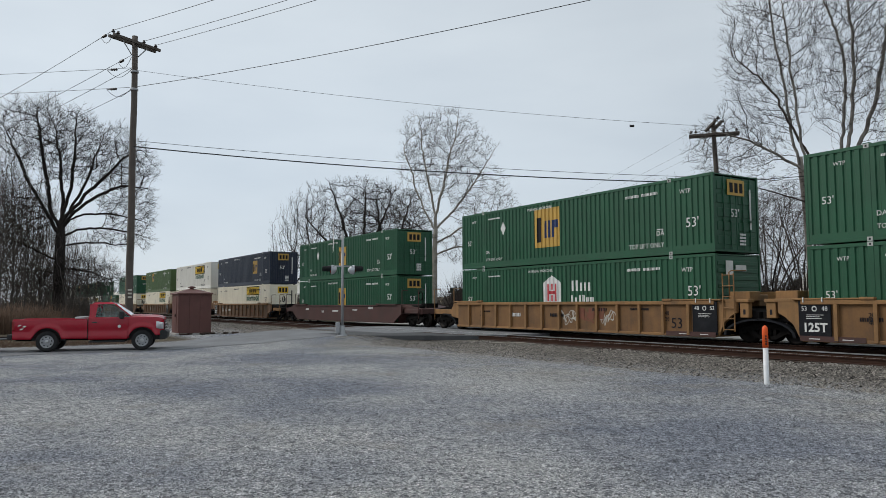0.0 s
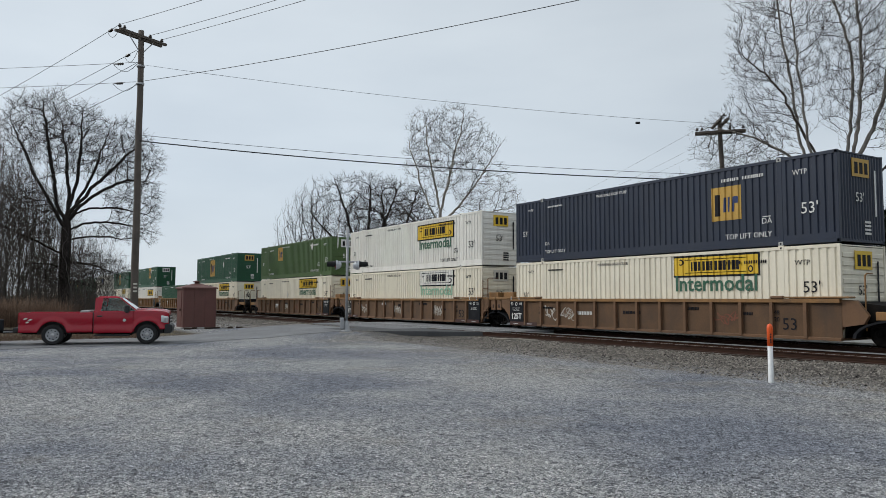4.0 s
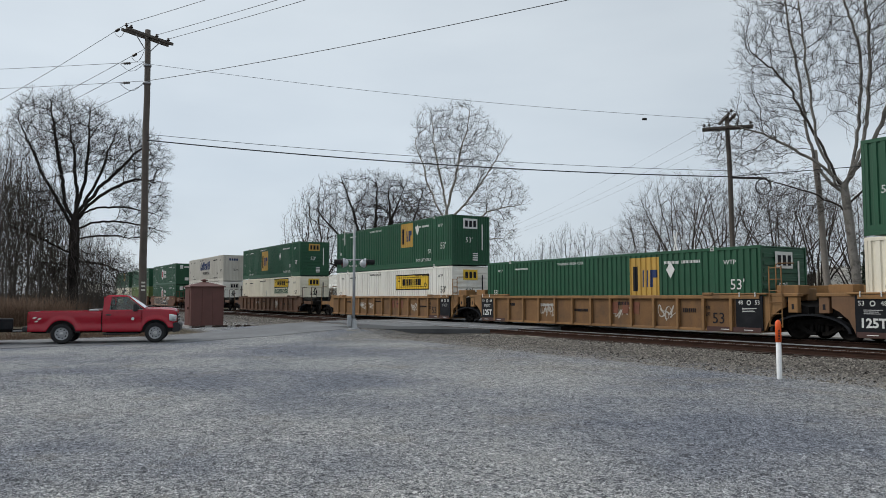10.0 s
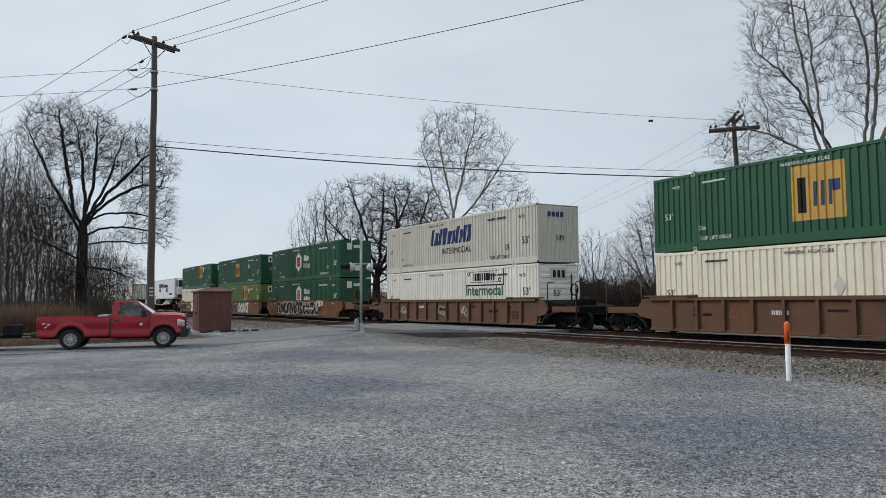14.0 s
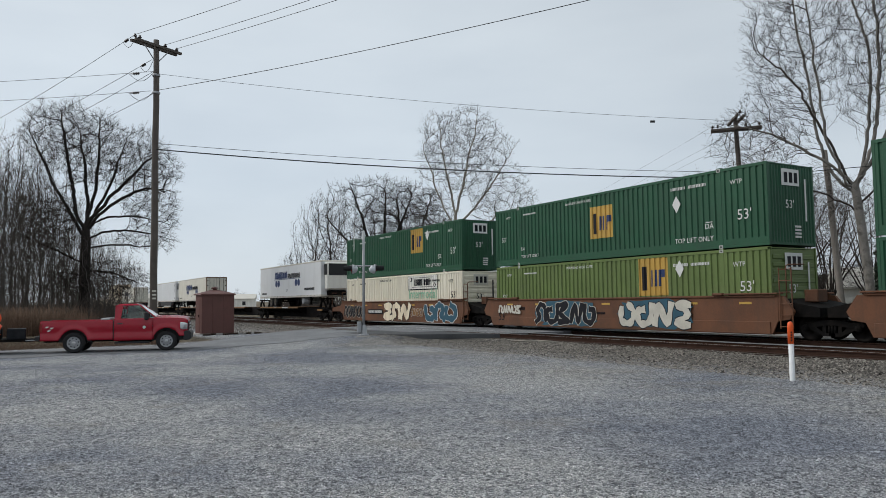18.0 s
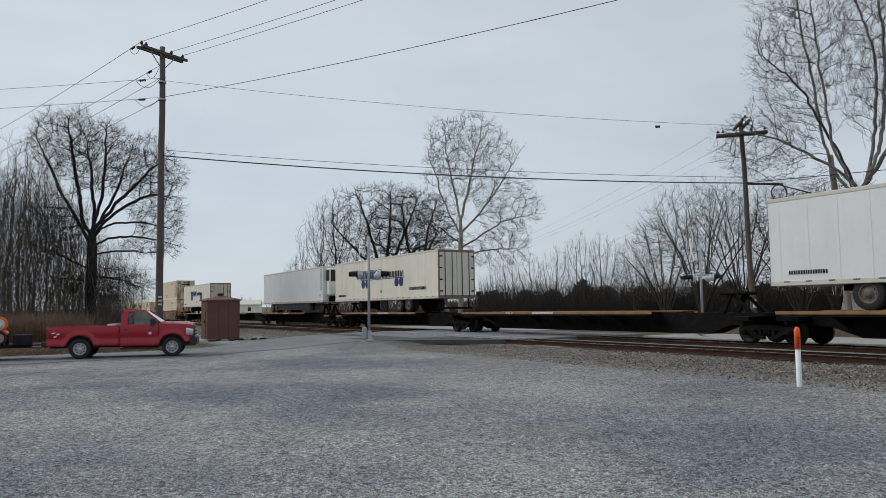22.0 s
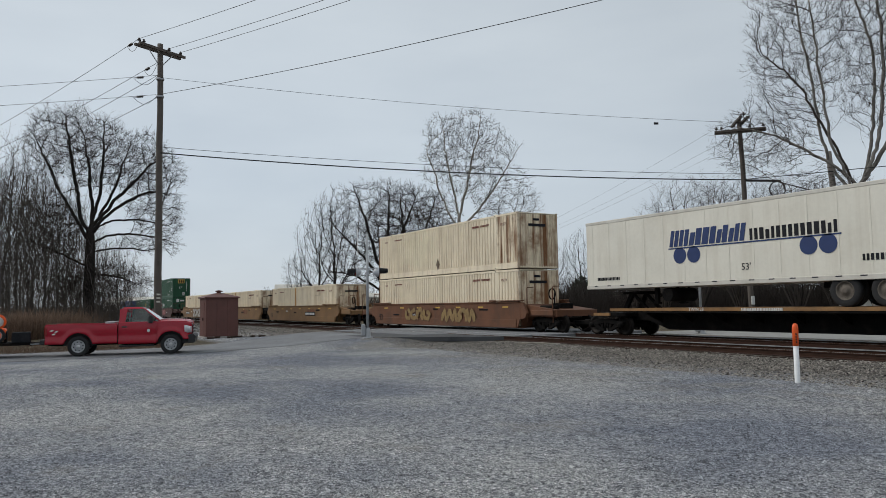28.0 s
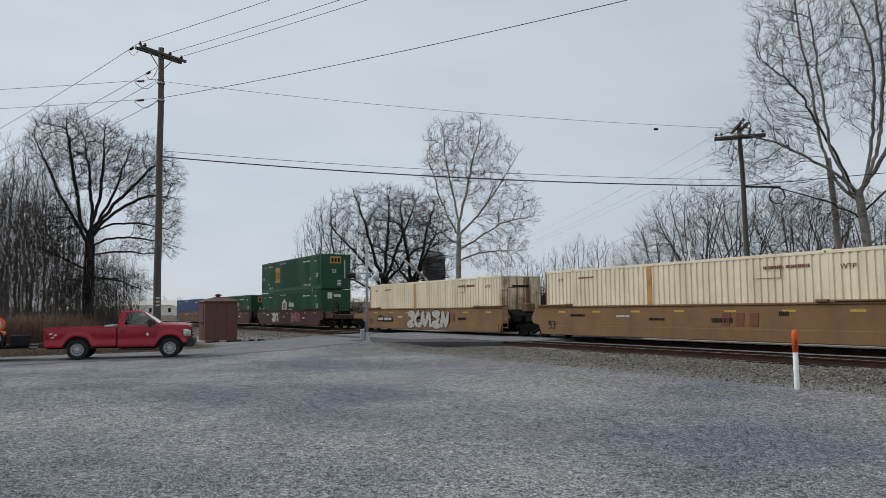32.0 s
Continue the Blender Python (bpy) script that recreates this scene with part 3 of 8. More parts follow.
def scatter(name, label, category, count, region, size, material, seed, sink=0.3):
    """Loose angular stones, each a squashed octahedron, joined into one mesh."""
    rng = np.random.default_rng(seed)
    x0, x1, y0, y1 = region
    x, y = rng.uniform(x0, x1, count), rng.uniform(y0, y1, count)
    ok = ~((x > ROAD[0]) & (x < ROAD[1]) & (y < 27.5)) & ~((x > -41.6) & (x < -26.6) & (y > 16.8) & (y < 27))
    for yc in TRACKS:
        for s in (-0.754, 0.754):
            ok &= np.abs(y - yc - s) > 0.11
    x, y = x[ok], y[ok]
    n = len(x)
    gx, gy = np.arange(x0 - 0.5, x1 + 1.0, 0.4), np.arange(y0 - 0.5, y1 + 1.0, 0.4)
    lie = np.array([[ground_z(a, b) for a in gx] for b in gy])
    i, j = ((x - gx[0]) / 0.4).astype(int), ((y - gy[0]) / 0.4).astype(int)
    fx, fy = (x - gx[i]) / 0.4, (y - gy[j]) / 0.4
    z = (lie[j, i] * (1 - fx) + lie[j, i + 1] * fx) * (1 - fy) + (lie[j + 1, i] * (1 - fx) + lie[j + 1, i + 1] * fx) * fy
    s = np.minimum(rng.lognormal(math.log(size), 0.36, n), size * 2.2)
    base = np.array([(1, 0, 0), (-1, 0, 0), (0, 1, 0), (0, -1, 0), (0, 0, 1), (0, 0, -1)], float)
    v = base[None] * (s[:, None, None] * rng.uniform(0.55, 1.25, (n, 6, 3))) + rng.normal(0, 0.18, (n, 6, 3)) * s[:, None, None]
    a = rng.uniform(0, math.tau, n)
    c, d = np.cos(a)[:, None], np.sin(a)[:, None]
    vx, vy = v[..., 0] * c - v[..., 1] * d, v[..., 0] * d + v[..., 1] * c
    vz = v[..., 2] * 0.8 + (z + s * (0.30 - sink))[:, None]
    v = np.stack([vx + x[:, None], vy + y[:, None], vz], -1)
    f = np.array([(0, 2, 4), (2, 1, 4), (1, 3, 4), (3, 0, 4)])
    faces = (f[None] + 6 * np.arange(n)[:, None, None]).reshape(-1, 3)
    return tagged(put(name, fast_mesh(name, v.reshape(-1, 3), faces), material), label, category, kind="stuff")


build_ground()
build_road()
for _y in TRACKS:
    build_track(_y)
scatter("ballast_stones", "loose grey-brown ballast stones beside the rails", "ballast", 70000, (-46, -3, 14.6, 21.2), 0.022, BALLAST, 1)
scatter("ballast_stones", "loose grey-brown ballast stones between the tracks", "ballast", 14000, (-60, -3, 21.2, 26.4), 0.029, BALLAST, 2)
scatter("ballast_stones", "grey ballast stones beyond the road crossing", "ballast", 16000, (-80, -40.8, 12.5, 22), 0.034, BALLAST, 8)
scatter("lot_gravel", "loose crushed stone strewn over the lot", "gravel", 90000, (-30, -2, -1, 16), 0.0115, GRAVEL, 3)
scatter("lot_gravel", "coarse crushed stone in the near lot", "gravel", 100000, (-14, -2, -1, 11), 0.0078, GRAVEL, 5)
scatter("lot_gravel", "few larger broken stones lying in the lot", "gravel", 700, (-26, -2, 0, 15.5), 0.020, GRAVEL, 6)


# ---- the train ----
CY = TRACKS[0]
L53, W53, H53 = 16.15, 2.59, 2.895
CARS = []                        # (thing, x at the start, z): everything that rolls along the track


def rolls(ob, s, z=0.0):
    CARS.append((ob, s, z))
    ob.matrix_basis = pose(s, CY, z)
    return ob


def corrugated(bm, x0, x1, z0, z1, y, out, pitch=0.275, depth=0.042, mi=0):
    """An upright ribbed steel side in the xz plane; out is -1 or 1, the side it faces."""
    n = max(1, round((x1 - x0) / pitch))
    p = (x1 - x0) / n
    xs = []
    for k in range(n):
        a = x0 + k * p
        xs += [(a, 0), (a + 0.50 * p, 0), (a + 0.60 * p, 1), (a + 0.90 * p, 1)]
    xs.append((x1, 0))
    lo = [bm.verts.new((x, y - out * depth * d, z0)) for x, d in xs]
    hi = [bm.verts.new((x, y - out * depth * d, z1)) for x, d in xs]
    for i in range(len(xs) - 1):
        q = (lo[i], lo[i + 1], hi[i + 1], hi[i])
        bm.faces.new(q if out < 0 else q[::-1]).material_index = mi
    return bm


BODIES = {}


def container_parts(material, end):
    """Meshes of one 53-foot box: its origin at the middle of the floor, front end at +x."""
    key = (material.name, end)
    if key in BODIES:
        return BODIES[key]
    h, w = L53 / 2, W53 / 2
    post = 1.98                  # the lifting posts stand in from the ends
    meshes = []

    def keep(name, bm, rust=False):
        me = bpy.data.meshes.new(name)
        bm.to_mesh(me)
        bm.free()
        me.materials.append(TANRUST if rust or material is TAN and name in ("end_wall", "end_rib", "door", "corner_post") else material)
        meshes.append((name, me))
    for s in (-1, 1):
        bm = bmesh.new()
        for a, b in ((-h + 0.06, -h + post - 0.09), (-h + post + 0.09, h - post - 0.09), (h - post + 0.09, h - 0.06)):
            corrugated(bm, a, b, 0.325, H53 - 0.10, s * (w - 0.012), s)
            keep("side_panel", bm, end == "rusty" and a > 0)
            bm = bmesh.new()
        bm.free()
        bm = bmesh.new()
        box(bm, -h, h, s * w - 0.05 * (s > 0), s * w + 0.05 * (s < 0), H53 - 0.11, H53, 0.008)
        keep("top_rail", bm)
        bm = bmesh.new()
        box(bm, -h, h, s * w - 0.06 * (s > 0), s * w + 0.06 * (s < 0), 0.02, 0.13, 0.008)
        box(bm, -h + 0.1, h - 0.1, s * (w - 0.012) - 0.05 * (s > 0), s * (w - 0.012) + 0.05 * (s < 0), 0.13, 0.33, 0.004)
        keep("bottom_rail", bm)
        for x in (-h + post, h - post):
            bm = bmesh.new()
            box(bm, x - 0.09, x + 0.09, s * w - 0.06 * (s > 0), s * w + 0.06 * (s < 0), 0.0, H53 + 0.03, 0.008)
            box(bm, x - 0.10, x + 0.10, s * w - 0.16 * (s > 0) + 0.004 * s, s * w + 0.16 * (s < 0) + 0.004 * s, H53 - 0.10, H53 + 0.045, 0.006)
            keep("lifting_post", bm)
        for x in (-h, h - 0.10):
            bm = bmesh.new()
            box(bm, x, x + 0.10, s * w - 0.10 * (s > 0), s * w + 0.10 * (s < 0), 0.02, H53 - 0.004, 0.01)
            keep("corner_post", bm)
    bm = bmesh.new()
    box(bm, -h + 0.02, h - 0.02, -w + 0.05, w - 0.05, H53 - 0.06, H53 - 0.02)
    keep("roof", bm)
    bm = bmesh.new()
    box(bm, -h + 0.02, h - 0.02, -w + 0.05, w - 0.05, 0.05, 0.14)
    keep("floor", bm)
    # front end: ribbed across, ribbed upright or a pair of doors
    bm = bmesh.new()
    if end == "ribs":
        box(bm, h - 0.06, h - 0.03, -w + 0.09, w - 0.09, 0.1, H53 - 0.08)
        keep("end_wall", bm)
        for k in range(9):
            z = 0.32 + k * 0.27
            bm = bmesh.new()
            box(bm, h - 0.04, h - 0.002, -w + 0.14, w - 0.14, z, z + 0.15, 0.012)
            keep("end_rib", bm)
    elif end in ("plain", "rusty"):
        n = 15
        p = (W53 - 0.2) / n
        ys = []
        for k in range(n):
            a = -w + 0.1 + k * p
            ys += [(a, 0), (a + 0.3 * p, 0), (a + 0.45 * p, 0.035), (a + 0.85 * p, 0.035)]
        ys.append((w - 0.1, 0))
        lo, hi = [bm.verts.new((h - 0.01 - d, y, 0.1)) for y, d in ys], [bm.verts.new((h - 0.01 - d, y, H53 - 0.08)) for y, d in ys]
        for i in range(len(ys) - 1):
            bm.faces.new((lo[i], lo[i + 1], hi[i + 1], hi[i]))
        keep("end_wall", bm)
    else:
        for s in (-1, 1):
            bm = bmesh.new() if s > 0 else bm
            y0, y1 = (0.012, w - 0.11) if s > 0 else (-w + 0.11, -0.012)
            box(bm, h - 0.07, h - 0.03, y0, y1, 0.14, H53 - 0.12, 0.008)
            for k in range(5):
                z = 0.30 + k * 0.50
                box(bm, h - 0.04, h - 0.012, y0 + 0.10, y1 - 0.10, z, z + 0.34, 0.02)
            keep("door", bm)
    bm = bmesh.new()
    box(bm, -h + 0.01, -h + 0.05, -w + 0.09, w - 0.09, 0.1, H53 - 0.08)
    for k in range(5):
        z = 0.3 + k * 0.5
        box(bm, -h - 0.002, -h + 0.02, -w + 0.16, w - 0.16, z, z + 0.3, 0.01)
    keep("rear_wall", bm)
    bm = bmesh.new()
    for y in ((-0.75, -0.35, 0.35, 0.75) if end == "doors" else ()):
        tube(bm, (h + 0.012, y, 0.12), (h + 0.012, y, H53 - 0.10), 0.02, sides=6)
        box(bm, h - 0.01, h + 0.03, y - 0.06, y + 0.06, 1.15, 1.22)
    if end == "doors":
        keep("lock_rod", bm)
    else:
        bm.free()
    BODIES[key] = meshes
    return meshes


def plate(name, parent, material, x0, x1, z0, z1, y=None, slant=0.0, label=""):
    """A thin painted panel on the near side of a box."""
    y = -W53 / 2 if y is None else y
    bm = bmesh.new()
    pts = [(x0, z0), (x1, z0), (x1 + slant, z1), (x0 + slant, z1)]
    prism(bm, pts, y - 0.006, y + 0.002)
    return part(name, bm, material, parent, label)


def disc(name, parent, material, x, z, r, y=None, sides=20):
    y = -W53 / 2 if y is None else y
    bm = bmesh.new()
    prism(bm, [(x + r * math.cos(k * math.tau / sides), z + r * math.sin(k * math.tau / sides)) for k in range(sides)], y - 0.006, y + 0.002)
    return part(name, bm, material, parent)


def end_plate(name, parent, material, y0, y1, z0, z1, x):
    bm = bmesh.new()
    box(bm, x - 0.004, x + 0.008, y0, y1, z0, z1)
    return part(name, bm, material, parent)


def word_bars(name, parent, material, x, z, wide, high, seed, y=None, slant=0.0, gap=0.22):
    """Lettering that stays unreadable or is a trade name: a row of plain upright bars, one mesh."""
    y = -W53 / 2 if y is None else y
    r = random.Random(seed)
    bm = bmesh.new()
    a = x - wide / 2
    single = name == "sign_mark"
    while a < x + wide / 2 - 0.3 * high:
        w = min(high * (r.uniform(0.26, 0.46) if single else r.uniform(0.22, 0.50)), x + wide / 2 - a)
        top = z + high / 2 - (0.0 if a < x - wide / 2 + 0.01 or not single else r.choice((0.0, 0.0, 0.22)) * high)
        prism(bm, [(a, z - high / 2), (a + w, z - high / 2), (a + w + slant, top), (a + slant, top)], y - 0.007, y + 0.002)
        a += w + high * (gap if single else 0.26)
        if single:
            part(name, bm, material, parent)
            bm = bmesh.new()
    if single:
        bm.free()
        return None
    return part(name, bm, material, parent)


def gold_sign(ob, x, z, s=1.15, ink=INK, ink2=INKBLUE):
    """The square gold sign: a trade mark drawn as plain bars."""
    g = plate("sign", ob, GOLD, x - s / 2, x + s / 2, z - s / 2, z + s / 2, -W53 / 2 - 0.004, label="square gold sign with dark bars")
    y = -W53 / 2 - 0.011
    plate("sign_mark", g, ink, x - 0.38 * s, x - 0.22 * s, z - 0.36 * s, z + 0.28 * s, y)
    for k in (-0.08, 0.06, 0.20):
        plate("sign_mark", g, ink2, x + k * s, x + (k + 0.065) * s, z - 0.26 * s, z + 0.18 * s, y, slant=0.02)
    plate("sign_mark", g, ink2, x + 0.28 * s, x + 0.42 * s, z - 0.02 * s, z + 0.18 * s, y)


def scroll_sign(ob, x, z, w=4.0, h=0.95, base=YSIGN, border=INK, bars=INK, word=INKGREEN, seed=1):
    """The long lettered panel of the white boxes, its trade name as plain bars, and the word below it."""
    y = -W53 / 2 - 0.004
    b = plate("sign_border", ob, border, x - w / 2, x + w / 2, z - h / 2, z + h / 2, y, label="framed sign panel")
    plate("sign", b, base, x - w / 2 + 0.07, x + w / 2 - 0.07, z - h / 2 + 0.07, z + h / 2 - 0.07, y - 0.006)
    word_bars("sign_mark", b, bars, x, z, w * 0.56, h * 0.42, seed, y - 0.012, 0.0, 0.16)
    for s in (-1, 1):
        for k in (-0.30, 0.30):
            plate("sign_line", b, border, x - w * 0.36, x + w * 0.36, z + k * h - 0.012, z + k * h + 0.012, y - 0.012)
        disc("sign_scroll", b, border, x + s * w * 0.40, z - s * 0.20 * h, 0.15 * h, y - 0.008, 12)
        disc("sign_scroll", b, base, x + s * w * 0.40, z - s * 0.20 * h, 0.09 * h, y - 0.013, 12)
    if word is not None:
        lettering("Intermodal", 0.80, word, ob, x, y - 0.002, z - h / 2 - 0.26, wide=0.012)


def rib_bends():
    """Where the ribbed side bends, and how far it lies behind its outermost face there."""
    h, post, bends = L53 / 2, 1.98, []
    for a, b in ((-h + 0.06, -h + post - 0.09), (-h + post + 0.09, h - post - 0.09), (h - post + 0.09, h - 0.06)):
        n = max(1, round((b - a) / 0.275))
        p = (b - a) / n
        for k in range(n):
            bends += [(a + k * p, 0.0), (a + (k + 0.50) * p, 0.0), (a + (k + 0.60) * p, 0.042), (a + (k + 0.90) * p, 0.042)]
        bends.append((b, 0.0))
    return [q for q, _ in bends], [q for _, q in bends]


RIB_X, RIB_D = rib_bends()


def drape(ob):
    """Lays paint marks of the near side into the ribs, as paint lies on ribbed steel."""
    for o in [c for c in ob.children] + [d for c in ob.children for d in c.children]:
        if o.name.split(".")[0] not in ("sign", "sign_mark", "sign_border", "sign_line", "sign_scroll", "badge", "badge_mark"):
            continue
        bm = bmesh.new()
        bm.from_mesh(o.data)
        if max(v.co.y for v in bm.verts) > -W53 / 2 + 0.02:
            bm.free()
            continue
        lo, hi = min(v.co.x for v in bm.verts), max(v.co.x for v in bm.verts)
        for q in RIB_X:
            if lo + 0.004 < q < hi - 0.004:
                bmesh.ops.bisect_plane(bm, geom=bm.verts[:] + bm.edges[:] + bm.faces[:], plane_co=(q, 0, 0), plane_no=(1, 0, 0))
        for v in bm.verts:
            v.co.y += 0.011 + float(np.interp(v.co.x, RIB_X, RIB_D))
        bm.to_mesh(o.data)
        bm.free()


def container(label, material, s, level, end="ribs", deco=None, group="containers on the train", z=None):
    """A 53-foot container riding in a well car; level 0 in the well, 1 on top of another."""
    ob = thing("shipping_container", label, "container", group)
    for name, me in container_parts(material, end):
        put(name, me, None, ob)
    light = material in (CREAM, WHITE, GREYW, TAN)
    ink = INK if light else INKWHITE
    y, h = -W53 / 2 - 0.004, L53 / 2
    r = random.Random(int(abs(s) * 7) + level)
    if material is not TAN:
        lettering("53'", 0.52, ink, ob, h - 0.95, y, 1.15 if level else 1.55)
        lettering("53'", 0.34, ink, ob, -h + 0.75, y, 1.35)
        lettering("WARNING HIGH CUBE", 0.17, ink, ob, -1.6, y, H53 - 0.28)
        if level:
            lettering("TOP LIFT ONLY", 0.26, ink, ob, h - 3.2, y, 0.42)
            lettering("TOP LIFT ONLY", 0.20, ink, ob, -h + 2.9, y, 0.42)
    small = INKBROWN if material is TAN else ink
    for x in (-h + 1.98, h - 1.98):
        for zz in (0.07, H53 - 0.05):
            bm = bmesh.new()
            box(bm, x - 0.085, x + 0.085, -W53 / 2 - 0.012, -W53 / 2 + 0.01, zz - 0.065, zz + 0.065, 0.008)
            c = part("lifting_casting", bm, PALECAST if not light else material, ob, "pale corner casting with a slot")
            # Black block for the slot's hollow: its inner shade put into the colour.
            bm = bmesh.new()
            box(bm, x - 0.03, x + 0.03, -W53 / 2 - 0.015, -W53 / 2 - 0.008, zz - 0.03, zz + 0.03)
            part("slot", bm, INK, c)
    lettering("WTP", 0.24, small, ob, h - 1.25, y, H53 - 0.55)
    lettering("WTP", 0.18, small, ob, -h + 1.15, y, H53 - 0.45)
    if level and material is not TAN:
        plate("number_marking", ob, small, h - 2.62, h - 2.32, 1.01, 1.04, y)
        lettering("DA", 0.28, small, ob, h - 2.47, y, 0.87)
        lettering("DA", 0.22, small, ob, -h + 2.35, y, 0.80)
    for a, wd in ((h - 3.85, 0.75), (h - 2.95, 0.85)):
        word_bars("number_marking", ob, small, a, H53 - 0.45, wd, 0.11, 3 + level, y)
    word_bars("number_marking", ob, small, -h + 2.9, H53 - 0.40, 1.0, 0.07, 5 + level, y)
    if deco:
        deco(ob)
    drape(ob)
    rolls(ob, s - L53 / 2, (0.605 if level == 0 else 3.53) if z is None else z)
    return ob


def diamond(ob, x, z, material=INKWHITE, r=0.33):
    bm = bmesh.new()
    prism(bm, [(x - r * 0.62, z), (x, z - r), (x + r * 0.62, z), (x, z + r)], -W53 / 2 - 0.010, -W53 / 2 + 0.002)
    part("placard", bm, material, ob, "diamond placard holder")


def end_marks(ob, sign=GOLD, light=False, plain=False):
    """Small marks on the front end wall."""
    x = L53 / 2 + (0.022 if not plain else 0.0)
    ink = INK if light else INKWHITE
    e = end_plate("end_sign", ob, sign, -0.55, 0.42, H53 - 0.78, H53 - 0.20, x)
    for k in range(3):
        end_plate("sign_mark", e, INK, -0.42 + 0.28 * k, -0.24 + 0.28 * k, H53 - 0.68, H53 - 0.32, x + 0.008)
    me = lettering("53'", 0.42, ink, ob, x + 0.004, -0.15, 1.45, 90)
    end_plate("number_marking", ob, ink, 0.72, 0.80, 0.9, H53 - 0.5, x)
    for k in range(4):
        end_plate("number_marking", ob, ink, 0.10, 0.44, 0.30 + 0.12 * k, 0.37 + 0.12 * k, x)


def d_emp(x, z=1.55, s=1.2, diam=None, sign=GOLD):
    def deco(ob):
        gold_sign(ob, x, z, s)
        if diam is not None:
            diamond(ob, diam, z + 0.25)
        end_marks(ob, INKWHITE if diam and diam > 4.0 else sign)
    return deco


def d_hunt(x, z=2.38, w=3.7, base=YSIGN, border=INK, bars=INK, word=INKGREEN, diam=None):
    def deco(ob):
        scroll_sign(ob, x, z, w, 0.80 if base is YSIGN and w < 4 else 0.95, base, border, bars, word)
        if diam is not None:
            diamond(ob, diam, 1.5, GREYW)
        end_marks(ob, YSIGN if base is YSIGN else GREYW, True)
    return deco


def d_hex(x, z=1.6, r=0.78):
    """White six-sided badge with red bars, and two rows of white bars beside it."""
    def deco(ob):
        y = -W53 / 2 - 0.004
        bm = bmesh.new()
        prism(bm, [(x + 0.8 * r * a, z + r * b) for a, b in ((-1, -0.55), (0, -1), (1, -0.55), (1, 0.55), (0, 1), (-1, 0.55))], y - 0.006, y + 0.002)
        badge = part("badge", bm, INKWHITE, ob, "white six-sided badge with red bars")
        for a, b, c, d in ((-0.42, -0.24, -0.5, 0.5), (0.24, 0.42, -0.5, 0.5), (-0.24, 0.24, -0.09, 0.09), (-0.10, 0.10, -0.5, -0.16), (-0.10, 0.10, 0.16, 0.5)):
            plate("badge_mark", badge, INKRED, x + a * r, x + b * r, z + c * r, z + d * r, y - 0.007)
        word_bars("sign_mark", ob, INKWHITE, x + 1.9, z + 0.27, 1.2, 0.46, 11, y)
        word_bars("sign_mark", ob, INKWHITE, x + 2.05, z - 0.36, 1.6, 0.44, 12, y)
        x2 = L53 / 2 + 0.022
        end_plate("end_sign", ob, INKWHITE, -0.75, -0.35, H53 - 0.75, H53 - 0.25, x2)
        end_plate("number_marking", ob, INKWHITE, -0.20, 0.40, H53 - 0.62, H53 - 0.40, x2)
        end_plate("number_marking", ob, INKWHITE, -0.1, 0.4, 0.55, 0.95, x2)
    return deco


def d_slant(ob):
    y = -W53 / 2 - 0.004
    word_bars("sign_mark", ob, INKBLUE, -0.1, 1.93, 4.3, 0.95, 21, y, 0.22, 0.12)
    lettering("INTERMODAL", 0.50, INK, ob, 0.64, y, 1.04)
    x = L53 / 2 + 0.004
    for k in range(4):
        end_plate("sign_mark", ob, INKBLUE, -0.65 + 0.26 * k, -0.47 + 0.26 * k, H53 - 0.62, H53 - 0.38, x)
    lettering("53ft", 0.36, INK, ob, x, 0.1, 1.25, 90)


RUSTPOST = mat("rust_stained_post", (0.46, 0.24, 0.07), 0.7, 0, 0.25, 2, (0.30, 0.14, 0.04), 0.8, 1.5, streak=0.6)
BRUST = mat("dark_brown_placard", (0.14, 0.10, 0.065), 0.7, 0, 0.25, 3)


def d_tan(ob):
    diamond(ob, 0.0, 0.62, BRUST, 0.34)
    x = L53 / 2 + 0.002
    end_plate("number_marking", ob, INK, -0.6, 0.5, H53 - 0.72, H53 - 0.58, x)
    end_plate("number_marking", ob, INK, -0.3, 0.1, H53 - 0.42, H53 - 0.30, x)


def d_tan_low(ob):
    bm = bmesh.new()
    box(bm, -1.55, -1.28, -W53 / 2 - 0.006, -W53 / 2 + 0.02, 0.17, H53 - 0.10, 0.006)
    part("side_post", bm, RUSTPOST, ob, "rust-stained orange side post")
    plate("placard_frame", ob, BRUST, 3.4, 4.5, H53 - 0.82, H53 - 0.80, -W53 / 2 - 0.004)
    plate("placard_frame", ob, BRUST, 4.48, 4.5, H53 - 0.80, H53 - 0.35, -W53 / 2 - 0.004)
    x = L53 / 2 + 0.022
    end_plate("number_marking", ob, INK, -0.6, 0.5, H53 - 0.62, H53 - 0.50, x)


# running gear -----------------------------------------------------------------
WR = 0.42
_bm = bmesh.new()
lathe(_bm, (0, 0, 0), (0, 1, 0), [(-0.07, 0.0), (-0.07, 0.10), (-0.03, 0.12), (-0.015, 0.30), (-0.055, 0.33), (-0.06, WR), (0.05, WR + 0.004), (0.055, WR + 0.028), (0.078, WR + 0.026), (0.08, 0.33), (0.02, 0.30), (0.03, 0.12), (0.07, 0.1), (0.07, 0.0)], 24)
WHEEL_ME = bpy.data.meshes.new("wheel")
_bm.to_mesh(WHEEL_ME)
_bm.free()
WHEEL_ME.materials.append(WHEEL)


